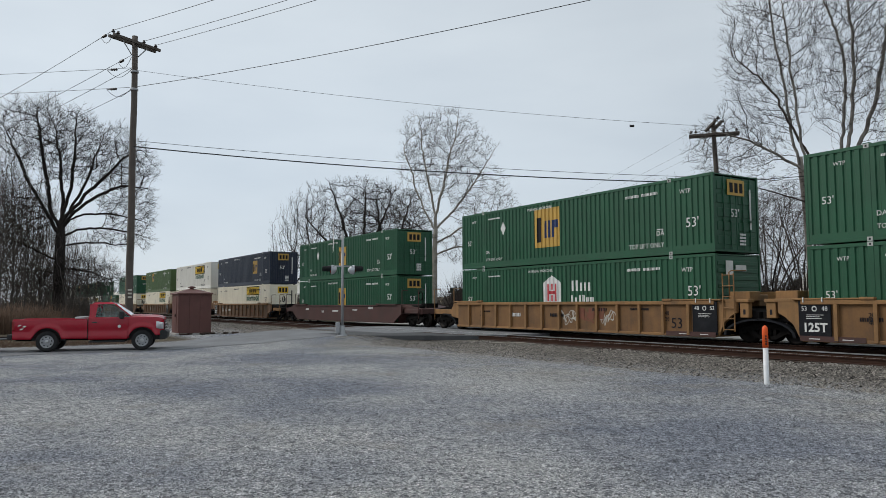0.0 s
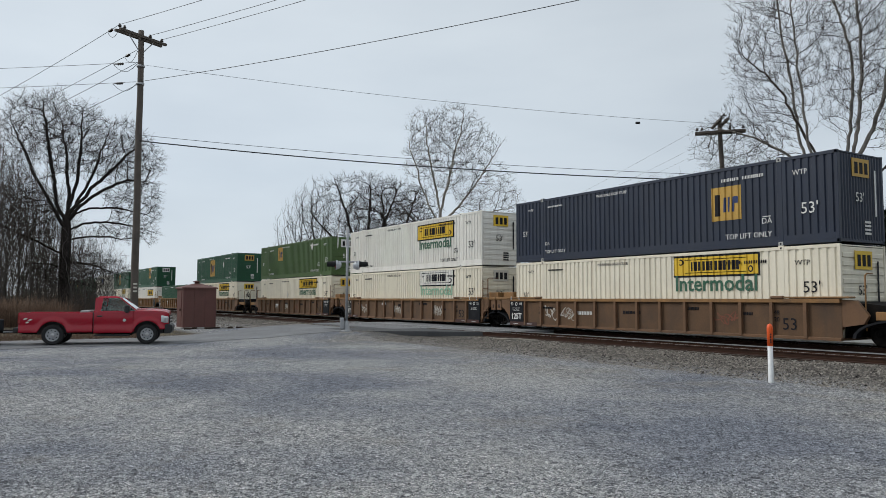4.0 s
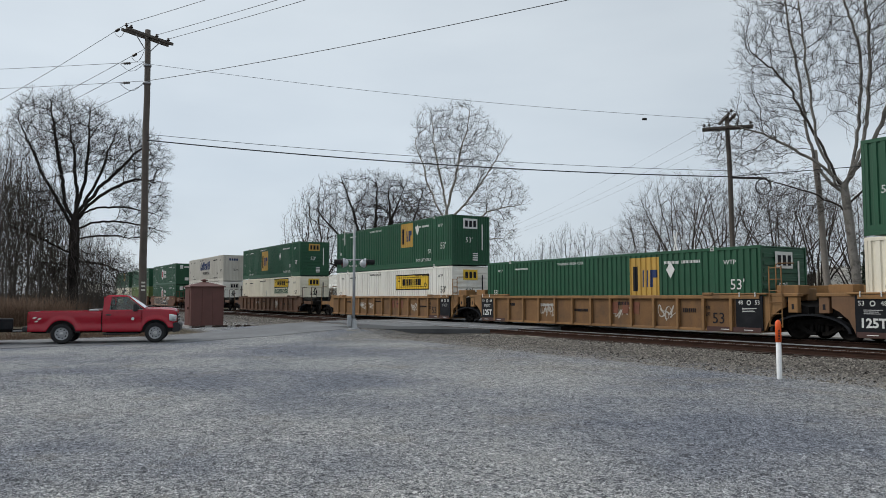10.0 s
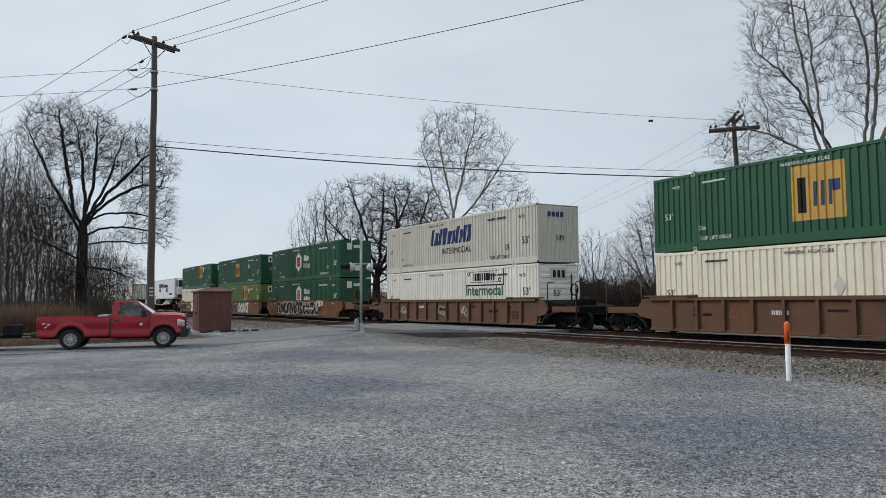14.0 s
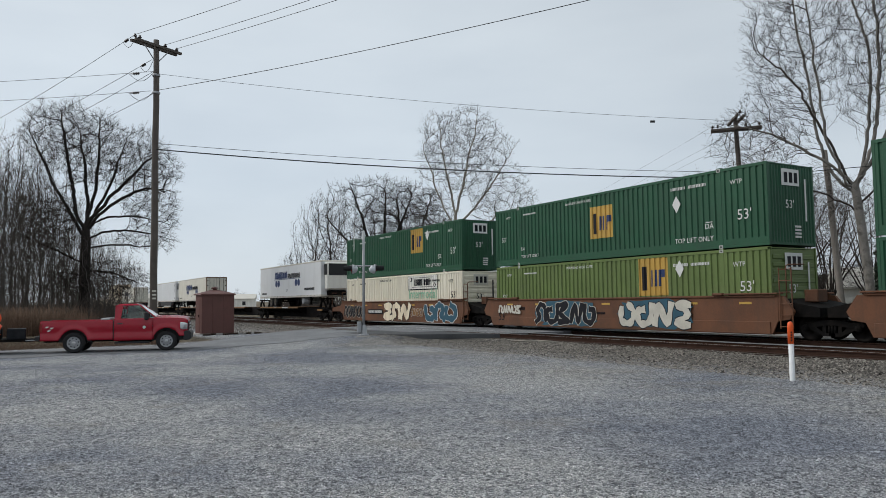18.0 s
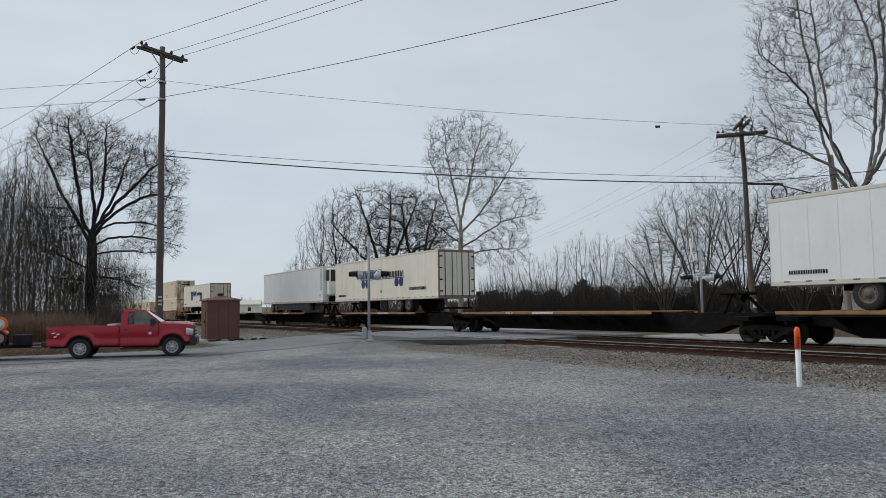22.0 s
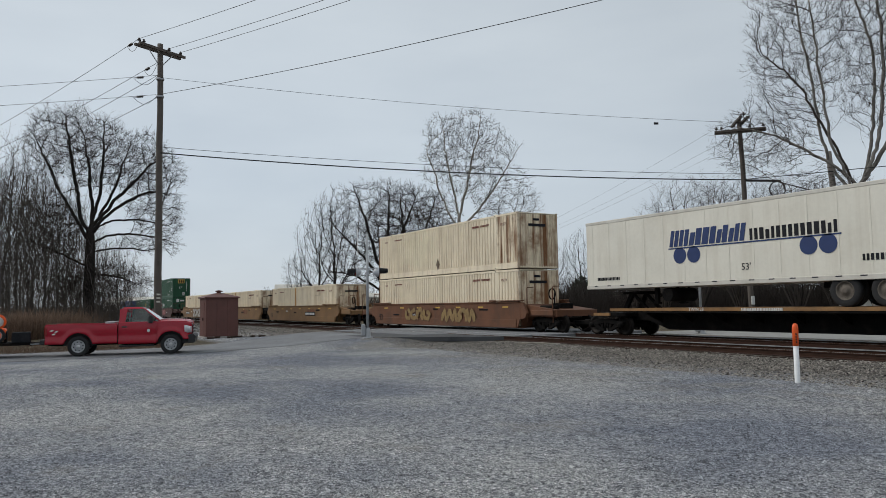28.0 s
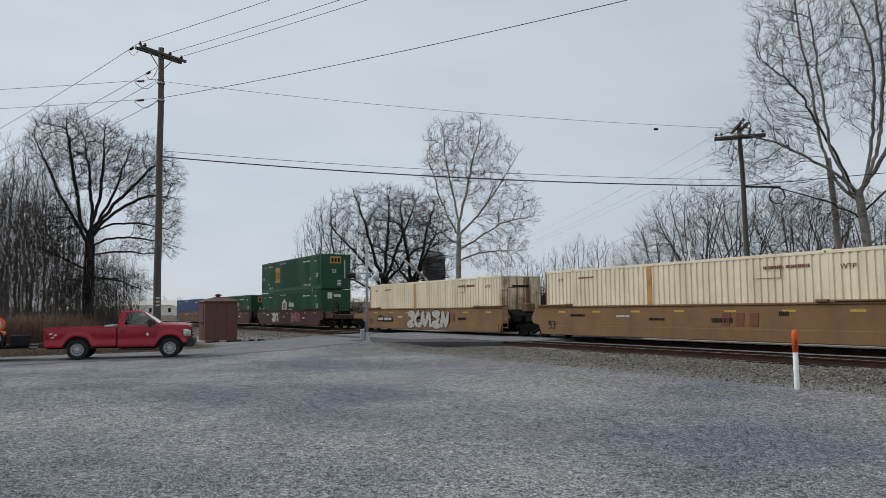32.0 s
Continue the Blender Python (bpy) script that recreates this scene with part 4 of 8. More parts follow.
def side_frame(bm, y):
    """Cast side frame of a freight truck with its two window openings, bearing caps and spring nest."""
    for s in (-1, 1):
        prism(bm, [(s * 0.10, 0.16), (s * 0.28, 0.16), (s * 0.80, 0.40), (s * 0.80, 0.53), (s * 0.62, 0.53), (s * 0.28, 0.27), (s * 0.10, 0.27)], y - 0.07, y + 0.07)
        prism(bm, [(0, 0.54), (s * 0.62, 0.44), (s * 1.02, 0.46), (s * 1.08, 0.55), (s * 0.98, 0.60), (s * 0.70, 0.60), (s * 0.3, 0.68), (0, 0.68)], y - 0.08, y + 0.08)
        prism(bm, [(s * 0.20, 0.22), (s * 0.32, 0.22), (s * 0.32, 0.60), (s * 0.20, 0.60)], y - 0.06, y + 0.06)
        lathe(bm, (s * 0.88, y - 0.15, WR), (0, 1, 0), [(0, 0.02), (0, 0.10), (0.05, 0.12), (0.20, 0.12)], 12)
        for k in (-0.10, 0.0, 0.10):
            tube(bm, (k, y + 0.02 * s, 0.27), (k, y + 0.02 * s, 0.50), 0.045, sides=8)
    box(bm, -0.22, 0.22, y - 0.07, y + 0.07, 0.50, 0.58)


def bogie(parent, x, name="truck"):
    """A four-wheel truck under a car: frame mesh, axles and wheels; its wheels turn."""
    bm = bmesh.new()
    for y in (-1.0, 1.0):
        side_frame(bm, y)
    box(bm, -0.18, 0.18, -0.95, 0.95, 0.42, 0.66, 0.02)
    box(bm, -0.6, 0.6, -0.05, 0.05, 0.28, 0.33)
    me = BODIES.get("bogie")
    if me is None:
        me = bpy.data.meshes.new(name)
        bm.to_mesh(me)
        me.materials.append(STEEL)
        BODIES["bogie"] = me
        bx = bmesh.new()
        tube(bx, (0, -0.82, 0), (0, 0.82, 0), 0.085, sides=10)
        BODIES["axle"] = bpy.data.meshes.new("axle")
        bx.to_mesh(BODIES["axle"])
        bx.free()
        BODIES["axle"].materials.append(STEEL)
    bm.free()
    tr = put(name, me, None, parent, "dark cast-steel truck frame")
    tr.matrix_basis = pose(x, 0, RAIL)
    for s in (-0.88, 0.88):
        put("axle", BODIES["axle"], None, tr).matrix_basis = pose(s, 0, WR)
        for y in (-0.754, 0.754):
            put("wheel", WHEEL_ME, None, tr).matrix_basis = pose(s, y, WR, 0, 0, 0 if y < 0 else 180)
    return tr


def coupler(parent, x, d):
    bm = bmesh.new()
    box(bm, x - 0.55, x + 0.55, -0.09, 0.09, 0.72, 0.92, 0.02)
    box(bm, x + d * 0.35, x + d * 0.75, -0.17, 0.19, 0.70, 0.98, 0.05)
    tube(bm, (x - d * 0.2, -0.45, 0.80), (x + d * 0.45, -0.35, 0.45), 0.025, sides=6)
    tube(bm, (x + d * 0.45, -0.35, 0.45), (x + d * 0.8, -0.25, 0.62), 0.025, sides=6)
    return part("coupler", bm, STEEL, parent, "black coupler with air hose")


def ladder(parent, x, y, z0, z1, w, material, rungs=6):
    bm = bmesh.new()
    for s in (-1, 1):
        tube(bm, (x + s * w / 2, y, z0), (x + s * w / 2, y, z1), 0.022, sides=6)
    for k in range(rungs):
        z = z0 + 0.06 + (z1 - z0 - 0.12) * k / (rungs - 1)
        tube(bm, (x - w / 2, y - 0.02, z), (x + w / 2, y - 0.02, z), 0.015, sides=6)
    return part("ladder", bm, material, parent)


def scribble(car, x, z, wide, high, material, seed, y):
    """A looping chalk or spray line on a car side, in one stroke."""
    g = random.Random(seed)
    bm = bmesh.new()
    n, prev = 64, None
    f, q, ph = g.choice((3, 4, 5)), g.choice((2, 3, 5)), g.uniform(0, 6)
    at = [(x + wide * (k / n - 0.5) + 0.16 * wide * math.cos(f * math.tau * k / n * 1.5 + ph), z + 0.5 * high * math.sin(q * math.tau * k / n * 1.7 + ph) * (0.6 + 0.4 * math.sin(k * 0.37 + ph))) for k in range(n + 1)]
    for k in range(n + 1):
        a, b = at[max(k - 1, 0)], at[min(k + 1, n)]
        dx, dz = b[0] - a[0], b[1] - a[1]
        ln = math.hypot(dx, dz) + 1e-6
        w = 0.020 + 0.010 * math.sin(k * 0.9)
        pair = [bm.verts.new((at[k][0] - dz / ln * w, y - 0.0002 * (k % 7), at[k][1] + dx / ln * w)), bm.verts.new((at[k][0] + dz / ln * w, y - 0.0002 * (k % 7), at[k][1] - dx / ln * w))]
        if prev:
            bm.faces.new((prev[0], pair[0], pair[1], prev[1]))
        prev = pair
    part("graffiti", bm, material, car, "looping chalk scribble")


def well_car(label, s, front, rear, material, style="ribbed", seed=0, group="well cars", chord=None, panel=True, skin=None):
    """One well of a container car, centred on its box; front and rear: 'coupler', 'shared' or '' (the shared truck belongs to the well before)."""
    chord = chord or material
    ob = thing("well_car", label, "railway car", group)
    h = L53 / 2
    yo = 1.50                    # half width over the sides
    top, low = (1.80, 0.55) if style == "ribbed" else (1.66, 0.56) if style == "slope" else (1.86, 0.55)
    r = random.Random(seed)
    for sgn in (-1, 1):
        y = sgn * yo
        bm = bmesh.new()
        if style == "ribbed":
            box(bm, -h - 0.1, h + 0.1, min(y, y - sgn * 0.05), max(y, y - sgn * 0.05), low, top - 0.12)
        elif style == "slope":
            prism(bm, [(-h - 0.9, top - 0.55), (-h + 0.1, low), (h - 0.1, low), (h + 0.9, top - 0.55), (h + 0.9, top), (-h - 0.9, top)], min(y, y - sgn * 0.06), max(y, y - sgn * 0.06))
        else:
            prism(bm, [(-h - 0.35, low + 0.5), (-h - 0.1, low), (h + 0.1, low), (h + 0.35, low + 0.5), (h + 0.35, top), (-h - 0.35, top)], min(y, y - sgn * 0.06), max(y, y - sgn * 0.06))
        part("side_wall", bm, skin or material, ob)
        if style == "ribbed":
            for k in range(13):
                x = -h + 1.02 + k * (L53 - 2.04) / 12
                if k == 0:
                    rib = bmesh.new()
                    prism(rib, [(-0.055, low + 0.02), (0.055, low + 0.02), (0.055, top - 0.12), (-0.055, top - 0.12)], sgn * 0.0, sgn * 0.115)
                    o = part("side_rib", rib, material, ob)
                    first = o
                else:
                    o = put("side_rib", first.data, None, ob)
                o.matrix_basis = pose(x, y, 0, 0, 0, r.uniform(-1, 1))
            bm = bmesh.new()
            box(bm, -h - 0.1, h + 0.1, y - 0.10 if sgn < 0 else y - 0.06, y + 0.06 if sgn < 0 else y + 0.10, top - 0.13, top, 0.012)
            part("top_chord", bm, chord, ob)
            bm = bmesh.new()
            box(bm, -h - 0.1, h + 0.1, y - 0.08 if sgn < 0 else y - 0.02, y + 0.02 if sgn < 0 else y + 0.08, low - 0.03, low + 0.07, 0.012)
            part("bottom_chord", bm, material, ob)
        else:
            bm = bmesh.new()
            box(bm, -h - 0.3, h + 0.3, y - 0.05 if sgn < 0 else y - 0.04, y + 0.04 if sgn < 0 else y + 0.05, top - 0.07, top, 0.012)
            if style == "smooth":
                box(bm, -h - 0.05, h + 0.05, y - 0.035 if sgn < 0 else y, y if sgn < 0 else y + 0.035, low, low + 0.42, 0.012)
            part("top_chord", bm, material, ob)
        for x in (-h + 1.98, h - 1.98):
            bm = bmesh.new()
            box(bm, x - 0.22, x + 0.22, y - 0.14 if sgn < 0 else y - 0.02, y + 0.02 if sgn < 0 else y + 0.14, top, top + 0.09, 0.02)
            part("lock_pedestal", bm, material, ob)
        for x0, x1 in ((-h - 0.4, -h + 1.75), (h - 1.75, h + 0.4)):
            bm = bmesh.new()
            box(bm, x0, x1, y - 0.11 if sgn < 0 else y - 0.25, y + 0.25 if sgn < 0 else y + 0.11, top + 0.01, top + 0.07, 0.015)
            part("walkway", bm, chord, ob)
    bm = bmesh.new()
    box(bm, -h, h, -1.42, 1.42, low - 0.02, low + 0.05)
    part("well_floor", bm, material, ob)
    for d, how in ((1, front), (-1, rear)):
        bm = bmesh.new()
        ln = 2.9 if how == "coupler" else 1.65
        pts = [(0.05, 0.62), (0.30, 1.12), (ln, 1.12), (ln, 1.42), (0.1, 1.72), (0.05, 1.72)]
        prism(bm, [(d * (h + a), b) for a, b in pts], -1.25, 1.25)
        # Ends without a coupler go near-black: shade between wells is put into the colour.
        part("end_platform", bm, material if how == "coupler" and style != "ribbed" else STEEL, ob)
        for sgn in (-1, 1):
            bm = bmesh.new()
            if style == "ribbed" and how != "coupler":
                prism(bm, [(d * (h - 0.1), top - 0.02), (d * (h + 0.95), top - 0.04), (d * (h + 0.95), 1.40), (d * (h + 0.72), 1.28), (d * (h + 0.42), 1.02), (d * (h + 0.22), 0.60), (d * (h - 0.1), 0.56)], sgn * 1.36, sgn * (yo - 0.01))
            else:
                prism(bm, [(d * (h - 0.1), top - 0.02), (d * (h + 0.55), top - 0.05), (d * (h + 0.9), 1.30), (d * (h + 0.75), 1.05), (d * (h + 0.12), 0.95), (d * (h - 0.1), 0.60)], sgn * 1.36, sgn * (yo - 0.01))
            bmesh.ops.recalc_face_normals(bm, faces=bm.faces[:])
            part("end_gusset", bm, material, ob)
            if style == "ribbed" and how != "coupler":
                # deck edge, slotted bracket and box over the shared truck
                x0, x1 = sorted((d * (h + 0.30), d * (h + 1.45)))
                bm = bmesh.new()
                box(bm, x0, x1, min(sgn * 1.20, sgn * 1.50), max(sgn * 1.20, sgn * 1.50), top - 0.06, top + 0.06, 0.02)
                part("deck_edge", bm, chord, ob)
                x0, x1 = sorted((d * (h + 1.05), d * (h + 1.40)))
                bm = bmesh.new()
                box(bm, x0, x1, min(sgn * 1.25, sgn * 1.45), max(sgn * 1.25, sgn * 1.45), 1.22, top - 0.06, 0.02)
                b = part("bracket", bm, material, ob)
                # Hollow of the bracket: a black block colours its shade in.
                bm = bmesh.new()
                box(bm, (x0 + x1) / 2 - 0.06, (x0 + x1) / 2 + 0.06, min(sgn * 1.40, sgn * 1.456), max(sgn * 1.40, sgn * 1.456), 1.32, 1.52, 0.02)
                part("slot", bm, INK, b)
                x0, x1 = sorted((d * (h + 0.45), d * (h + 1.25)))
                bm = bmesh.new()
                box(bm, x0, x1, min(sgn * 0.55, sgn * 1.15), max(sgn * 0.55, sgn * 1.15), top, top + 0.32, 0.02)
                part("deck_box", bm, chord, ob)
            if style == "ribbed":
                # dark arched guard over the wheels
                bm = bmesh.new()
                c = h + 1.75
                outer = [(c - 0.95 * math.cos(math.pi * k / 12) * 1.45, 0.62 + 0.58 * math.sin(math.pi * k / 12)) for k in range(7)]
                inner = [(c - 0.88 * math.cos(math.pi * k / 12) * 1.45, 0.62 + 0.52 * math.sin(math.pi * k / 12)) for k in range(7)]
                prism(bm, [(d * a, b) for a, b in outer + inner[::-1]], min(sgn * 1.20, sgn * 1.46), max(sgn * 1.20, sgn * 1.46))
                bmesh.ops.recalc_face_normals(bm, faces=bm.faces[:])
                part("wheel_guard", bm, BLACK, ob)
        if how == "coupler":
            bogie(ob, d * (h + 1.85))
            coupler(ob, d * (h + 3.2), d)
            bm = bmesh.new()
            box(bm, d * (h + 1.0), d * (h + 2.8), -1.32, -1.20, 1.16, 1.42, 0.02) if d > 0 else box(bm, -(h + 2.8), -(h + 1.0), -1.32, -1.20, 1.16, 1.42, 0.02)
            part("end_sill", bm, chord, ob)
            if d > 0:
                bm = bmesh.new()
                tube(bm, (h + 1.9, -0.55, 1.4), (h + 1.9, -0.55, 2.25), 0.03, sides=6)
                lathe(bm, (h + 1.9, -0.66, 2.2), (0, -1, 0), [(0, 0.24), (0.02, 0.28), (0.05, 0.28), (0.07, 0.24)], 16)
                box(bm, h + 1.6, h + 2.3, -0.5, 0.3, 1.40, 1.75, 0.03)
                tube(bm, (h + 1.3, -0.9, 1.55), (h + 2.6, -0.9, 1.55), 0.10, sides=10)
                part("brake_gear", bm, STEEL, ob, "hand-brake wheel and reservoir")
            for a in (0.75, 2.75):
                bm = bmesh.new()
                path_tube(bm, [(d * (h + a), -1.35, 0.85), (d * (h + a), -1.35, 2.50), (d * (h + a + 0.05), -1.32, 2.55), (d * (h + a), -0.95, 2.55)], 0.024, 6)
                part("grab_rail", bm, chord, ob)
        elif how == "shared":
            bogie(ob, d * (h + 1.65))
        if how != "coupler" and d > 0:
            ladder(ob, h + 0.68, -1.54, 0.75, 2.75, 0.45, material)
            bm = bmesh.new()
            path_tube(bm, [(h + 0.55, -1.30, 1.75), (h + 0.55, -1.30, 2.80), (h + 0.60, -1.25, 2.85), (h + 0.95, -0.9, 2.85)], 0.022, 6)
            part("grab_rail", bm, material, ob)
            bm = bmesh.new()
            box(bm, h + 0.6, h + 1.1, -0.45, 0.10, 1.60, 2.02, 0.03)
            part("valve_box", bm, chord, ob)
    y = -yo - 0.075
    if panel:
        for x0 in ([h - 0.75] if front != "coupler" else []) + ([-h - 0.10] if rear == "shared" else []):
            bm = bmesh.new()
            box(bm, x0 - 0.1, x0 + 0.95, -yo - 0.06, -yo - 0.02, low + 0.06, top - 0.02, 0.01)
            p = part("data_panel", bm, BLACK, ob, "black stencil panel with white data")
            yy = -yo - 0.062
            lettering("48" if x0 > 0 else "53", 0.20, INKWHITE, p, x0 + 0.10, yy - 0.002, top - 0.26)
            lettering("53" if x0 > 0 else "48", 0.20, INKWHITE, p, x0 + 0.76, yy - 0.002, top - 0.26)
            bm = bmesh.new()
            lathe(bm, (x0 + 0.43, yy + 0.002, top - 0.26), (0, -1, 0), [(0, 0.085), (0.006, 0.085), (0.006, 0.055), (0, 0.055)], 16)
            part("number_marking", bm, INKWHITE, p)
            for k in range(3):
                plate("number_marking", p, INKWHITE, x0 + 0.16, x0 + (0.72, 0.60, 0.66)[k], top - 0.46 - 0.055 * k, top - 0.444 - 0.055 * k, yy)
            for a in (0.10, 0.72):
                bm = bmesh.new()
                box(bm, x0 + a - 0.015, x0 + a + 0.015, -yo - 0.13, -yo - 0.10, top - 0.06, top + 0.10)
                part("stake_plate", bm, INKWHITE, p, "small white upright plate")
            m = plate("sill_band", p, MWELL, x0 - (1.3 if x0 > 0 else 0.05), x0 + (0.90 if x0 > 0 else 2.0), low - 0.01, low + 0.15, -yo - 0.086)
            for a in (0.25, -0.7 if x0 > 0 else 1.3):
                plate("number_marking", m, INKWHITE, x0 + a, x0 + a + 0.34, low + 0.05, low + 0.075, -yo - 0.093)
            if x0 < 0:
                lettering("125T", 0.38, INKWHITE, p, x0 + 0.43, yy - 0.002, low + 0.40, wide=0.012)
    if style != "slope":
        lettering("53", 0.55, INK, ob, h - 1.60 if style == "ribbed" else -h + 0.75, -yo - (0.012 if style == "ribbed" else 0.045), low + 0.42)
    for k in range(5):
        x = -h + 2.5 + k * 2.6 + r.uniform(-0.5, 0.5)
        word_bars("number_marking", ob, INKWHITE if material in (MWELL,) or k == 1 else INK, x, low + r.uniform(0.6, 0.95), r.uniform(0.4, 1.0), r.uniform(0.07, 0.16), seed * 9 + k, -yo - 0.012)
    if style == "ribbed":
        bay = (L53 - 2.04) / 12
        for k in r.sample(range(1, 10), 3):
            scribble(ob, -h + 1.02 + (k + 0.5) * bay, low + 0.58, r.uniform(0.6, 0.95), r.uniform(0.45, 0.7), CHALK if r.random() < 0.7 else FADERED, seed * 31 + k, -yo - 0.004)
        for a, top_n, low_n in ((h - 2.05, "48", "20"), (-h + 2.05, "20", "40")):
            lettering(top_n, 0.20, INK, ob, a, -yo - 0.018, low + 0.80)
            lettering(low_n, 0.20, INK, ob, a, -yo - 0.018, low + 0.58)
    if style == "smooth":
        for k in range(7):
            x = -h + 1.2 + k * 2.3
            plate("reflector", ob, GOLD, x, x + 0.5, top - 0.31, top - 0.23, -yo - 0.004)
    if material is YWELL or material is TWELL:
        x = 1.2 if style == "ribbed" else 2.2
        for k in range(3):
            plate("side_mark", ob, FADERED, x + 0.58 * k, x + 0.58 * k + 0.34, low + 0.52, low + 0.98, -yo - 0.012, slant=0.05)
    rolls(ob, s - L53 / 2, 0)
    return ob


def graffiti(car, x, wide, high, z, fill, edge_mat, seed, y=-1.552, letters_n=4, back=None):
    """Sprayed marks: crowded swelling strokes with an outline, no real letters; back is a sprayed cloud behind them."""
    r = random.Random(seed)
    if back is not None:
        bm = bmesh.new()
        pts = []
        for k in range(44):
            a = k * math.tau / 44
            c, d = math.cos(a), math.sin(a)
            e = r.uniform(0.80, 1.02)
            pts.append((x + math.copysign(abs(c) ** 0.5, c) * wide * 0.53 * e, z + math.copysign(abs(d) ** 0.5, d) * high * 0.50 * e))
        prism(bm, pts, y - 0.001, y + 0.004)
        bmesh.ops.recalc_face_normals(bm, faces=bm.faces[:])
        part("graffiti_cloud", bm, back, car)
    step = wide / letters_n
    FORMS = (((-0.4, -0.45), (-0.15, 0.42), (0.15, -0.42), (0.42, 0.45)),
             ((0.42, 0.40), (-0.25, 0.44), (0.30, 0.02), (-0.30, -0.40), (0.40, -0.44)),
             ((-0.42, 0.42), (-0.30, -0.30), (0.25, -0.42), (0.40, 0.10), (0.05, 0.20)),
             ((-0.45, -0.42), (-0.32, 0.30), (0.05, 0.44), (0.34, 0.10), (0.10, -0.20), (0.45, -0.46)),
             ((0.0, 0.46), (-0.40, 0.10), (-0.20, -0.40), (0.34, -0.30), (0.36, 0.30)))
    for k in range(letters_n):
        cx, lean = x - wide / 2 + step * (k + 0.5), r.uniform(-0.10, 0.30)
        form = r.choice(FORMS)
        flip, over = r.choice((-1, 1)), r.uniform(1.0, 1.25)
        ctl = [Vector((cx + flip * step * over * u * 0.92 + lean * v * high * 0.4, z + v * high * 0.74)) for u, v in form]
        pts = []
        for i in range(len(ctl) - 1):
            p0, p1, p2, p3 = ctl[max(i - 1, 0)], ctl[i], ctl[i + 1], ctl[min(i + 2, len(ctl) - 1)]
            for j in range(5):
                t = j / 5
                pts.append(0.5 * (2 * p1 + (p2 - p0) * t + (2 * p0 - 5 * p1 + 4 * p2 - p3) * t * t + (3 * p1 - p0 - 3 * p2 + p3) * t ** 3))
        pts.append(ctl[-1])
        w0 = min(step * 0.175, high * 0.18)
        mark = None
        for name, grow, lift, material in (("graffiti", 1.0, 0.002, edge_mat), ("graffiti_fill", 0.84, 0.006, fill)):
            bm = bmesh.new()
            prev = None
            n = len(pts) - 1
            for i, p in enumerate(pts):
                d = (pts[min(i + 1, n)] - pts[max(i - 1, 0)]).normalized()
                w = w0 * grow * (0.65 + 0.55 * abs(math.sin(i * 0.8 + k))) * (1.0 if grow < 1 else 1.05)
                e = d * (w * 0.5 * (1 if i == n else -1 if i == 0 else 0))
                yy = y - lift - 0.00012 * i - 0.0003 * (k % 4)
                pair = [bm.verts.new((p.x + e.x - d.y * w, yy, p.y + e.y + d.x * w)), bm.verts.new((p.x + e.x + d.y * w, yy, p.y + e.y - d.x * w))]
                if prev:
                    bm.faces.new((prev[0], pair[0], pair[1], prev[1]))
                prev = pair
            bmesh.ops.recalc_face_normals(bm, faces=bm.faces[:])
            if mark is None:
                mark = part(name, bm, material, car, "sprayed outlined stroke")
            else:
                part(name, bm, material, mark)


def stencil(car, x, low=1.02):
    """Black rectangle with white stencilled marks on a car side."""
    p = plate("number_panel", car, BLACK, x - 1.15, x + 1.15, low, low + 0.30, -1.556)
    for a, w in ((-0.62, 0.8), (0.48, 1.1)):
        word_bars("number_marking", p, INKWHITE, x + a, low + 0.15, w, 0.17, 77, -1.563)


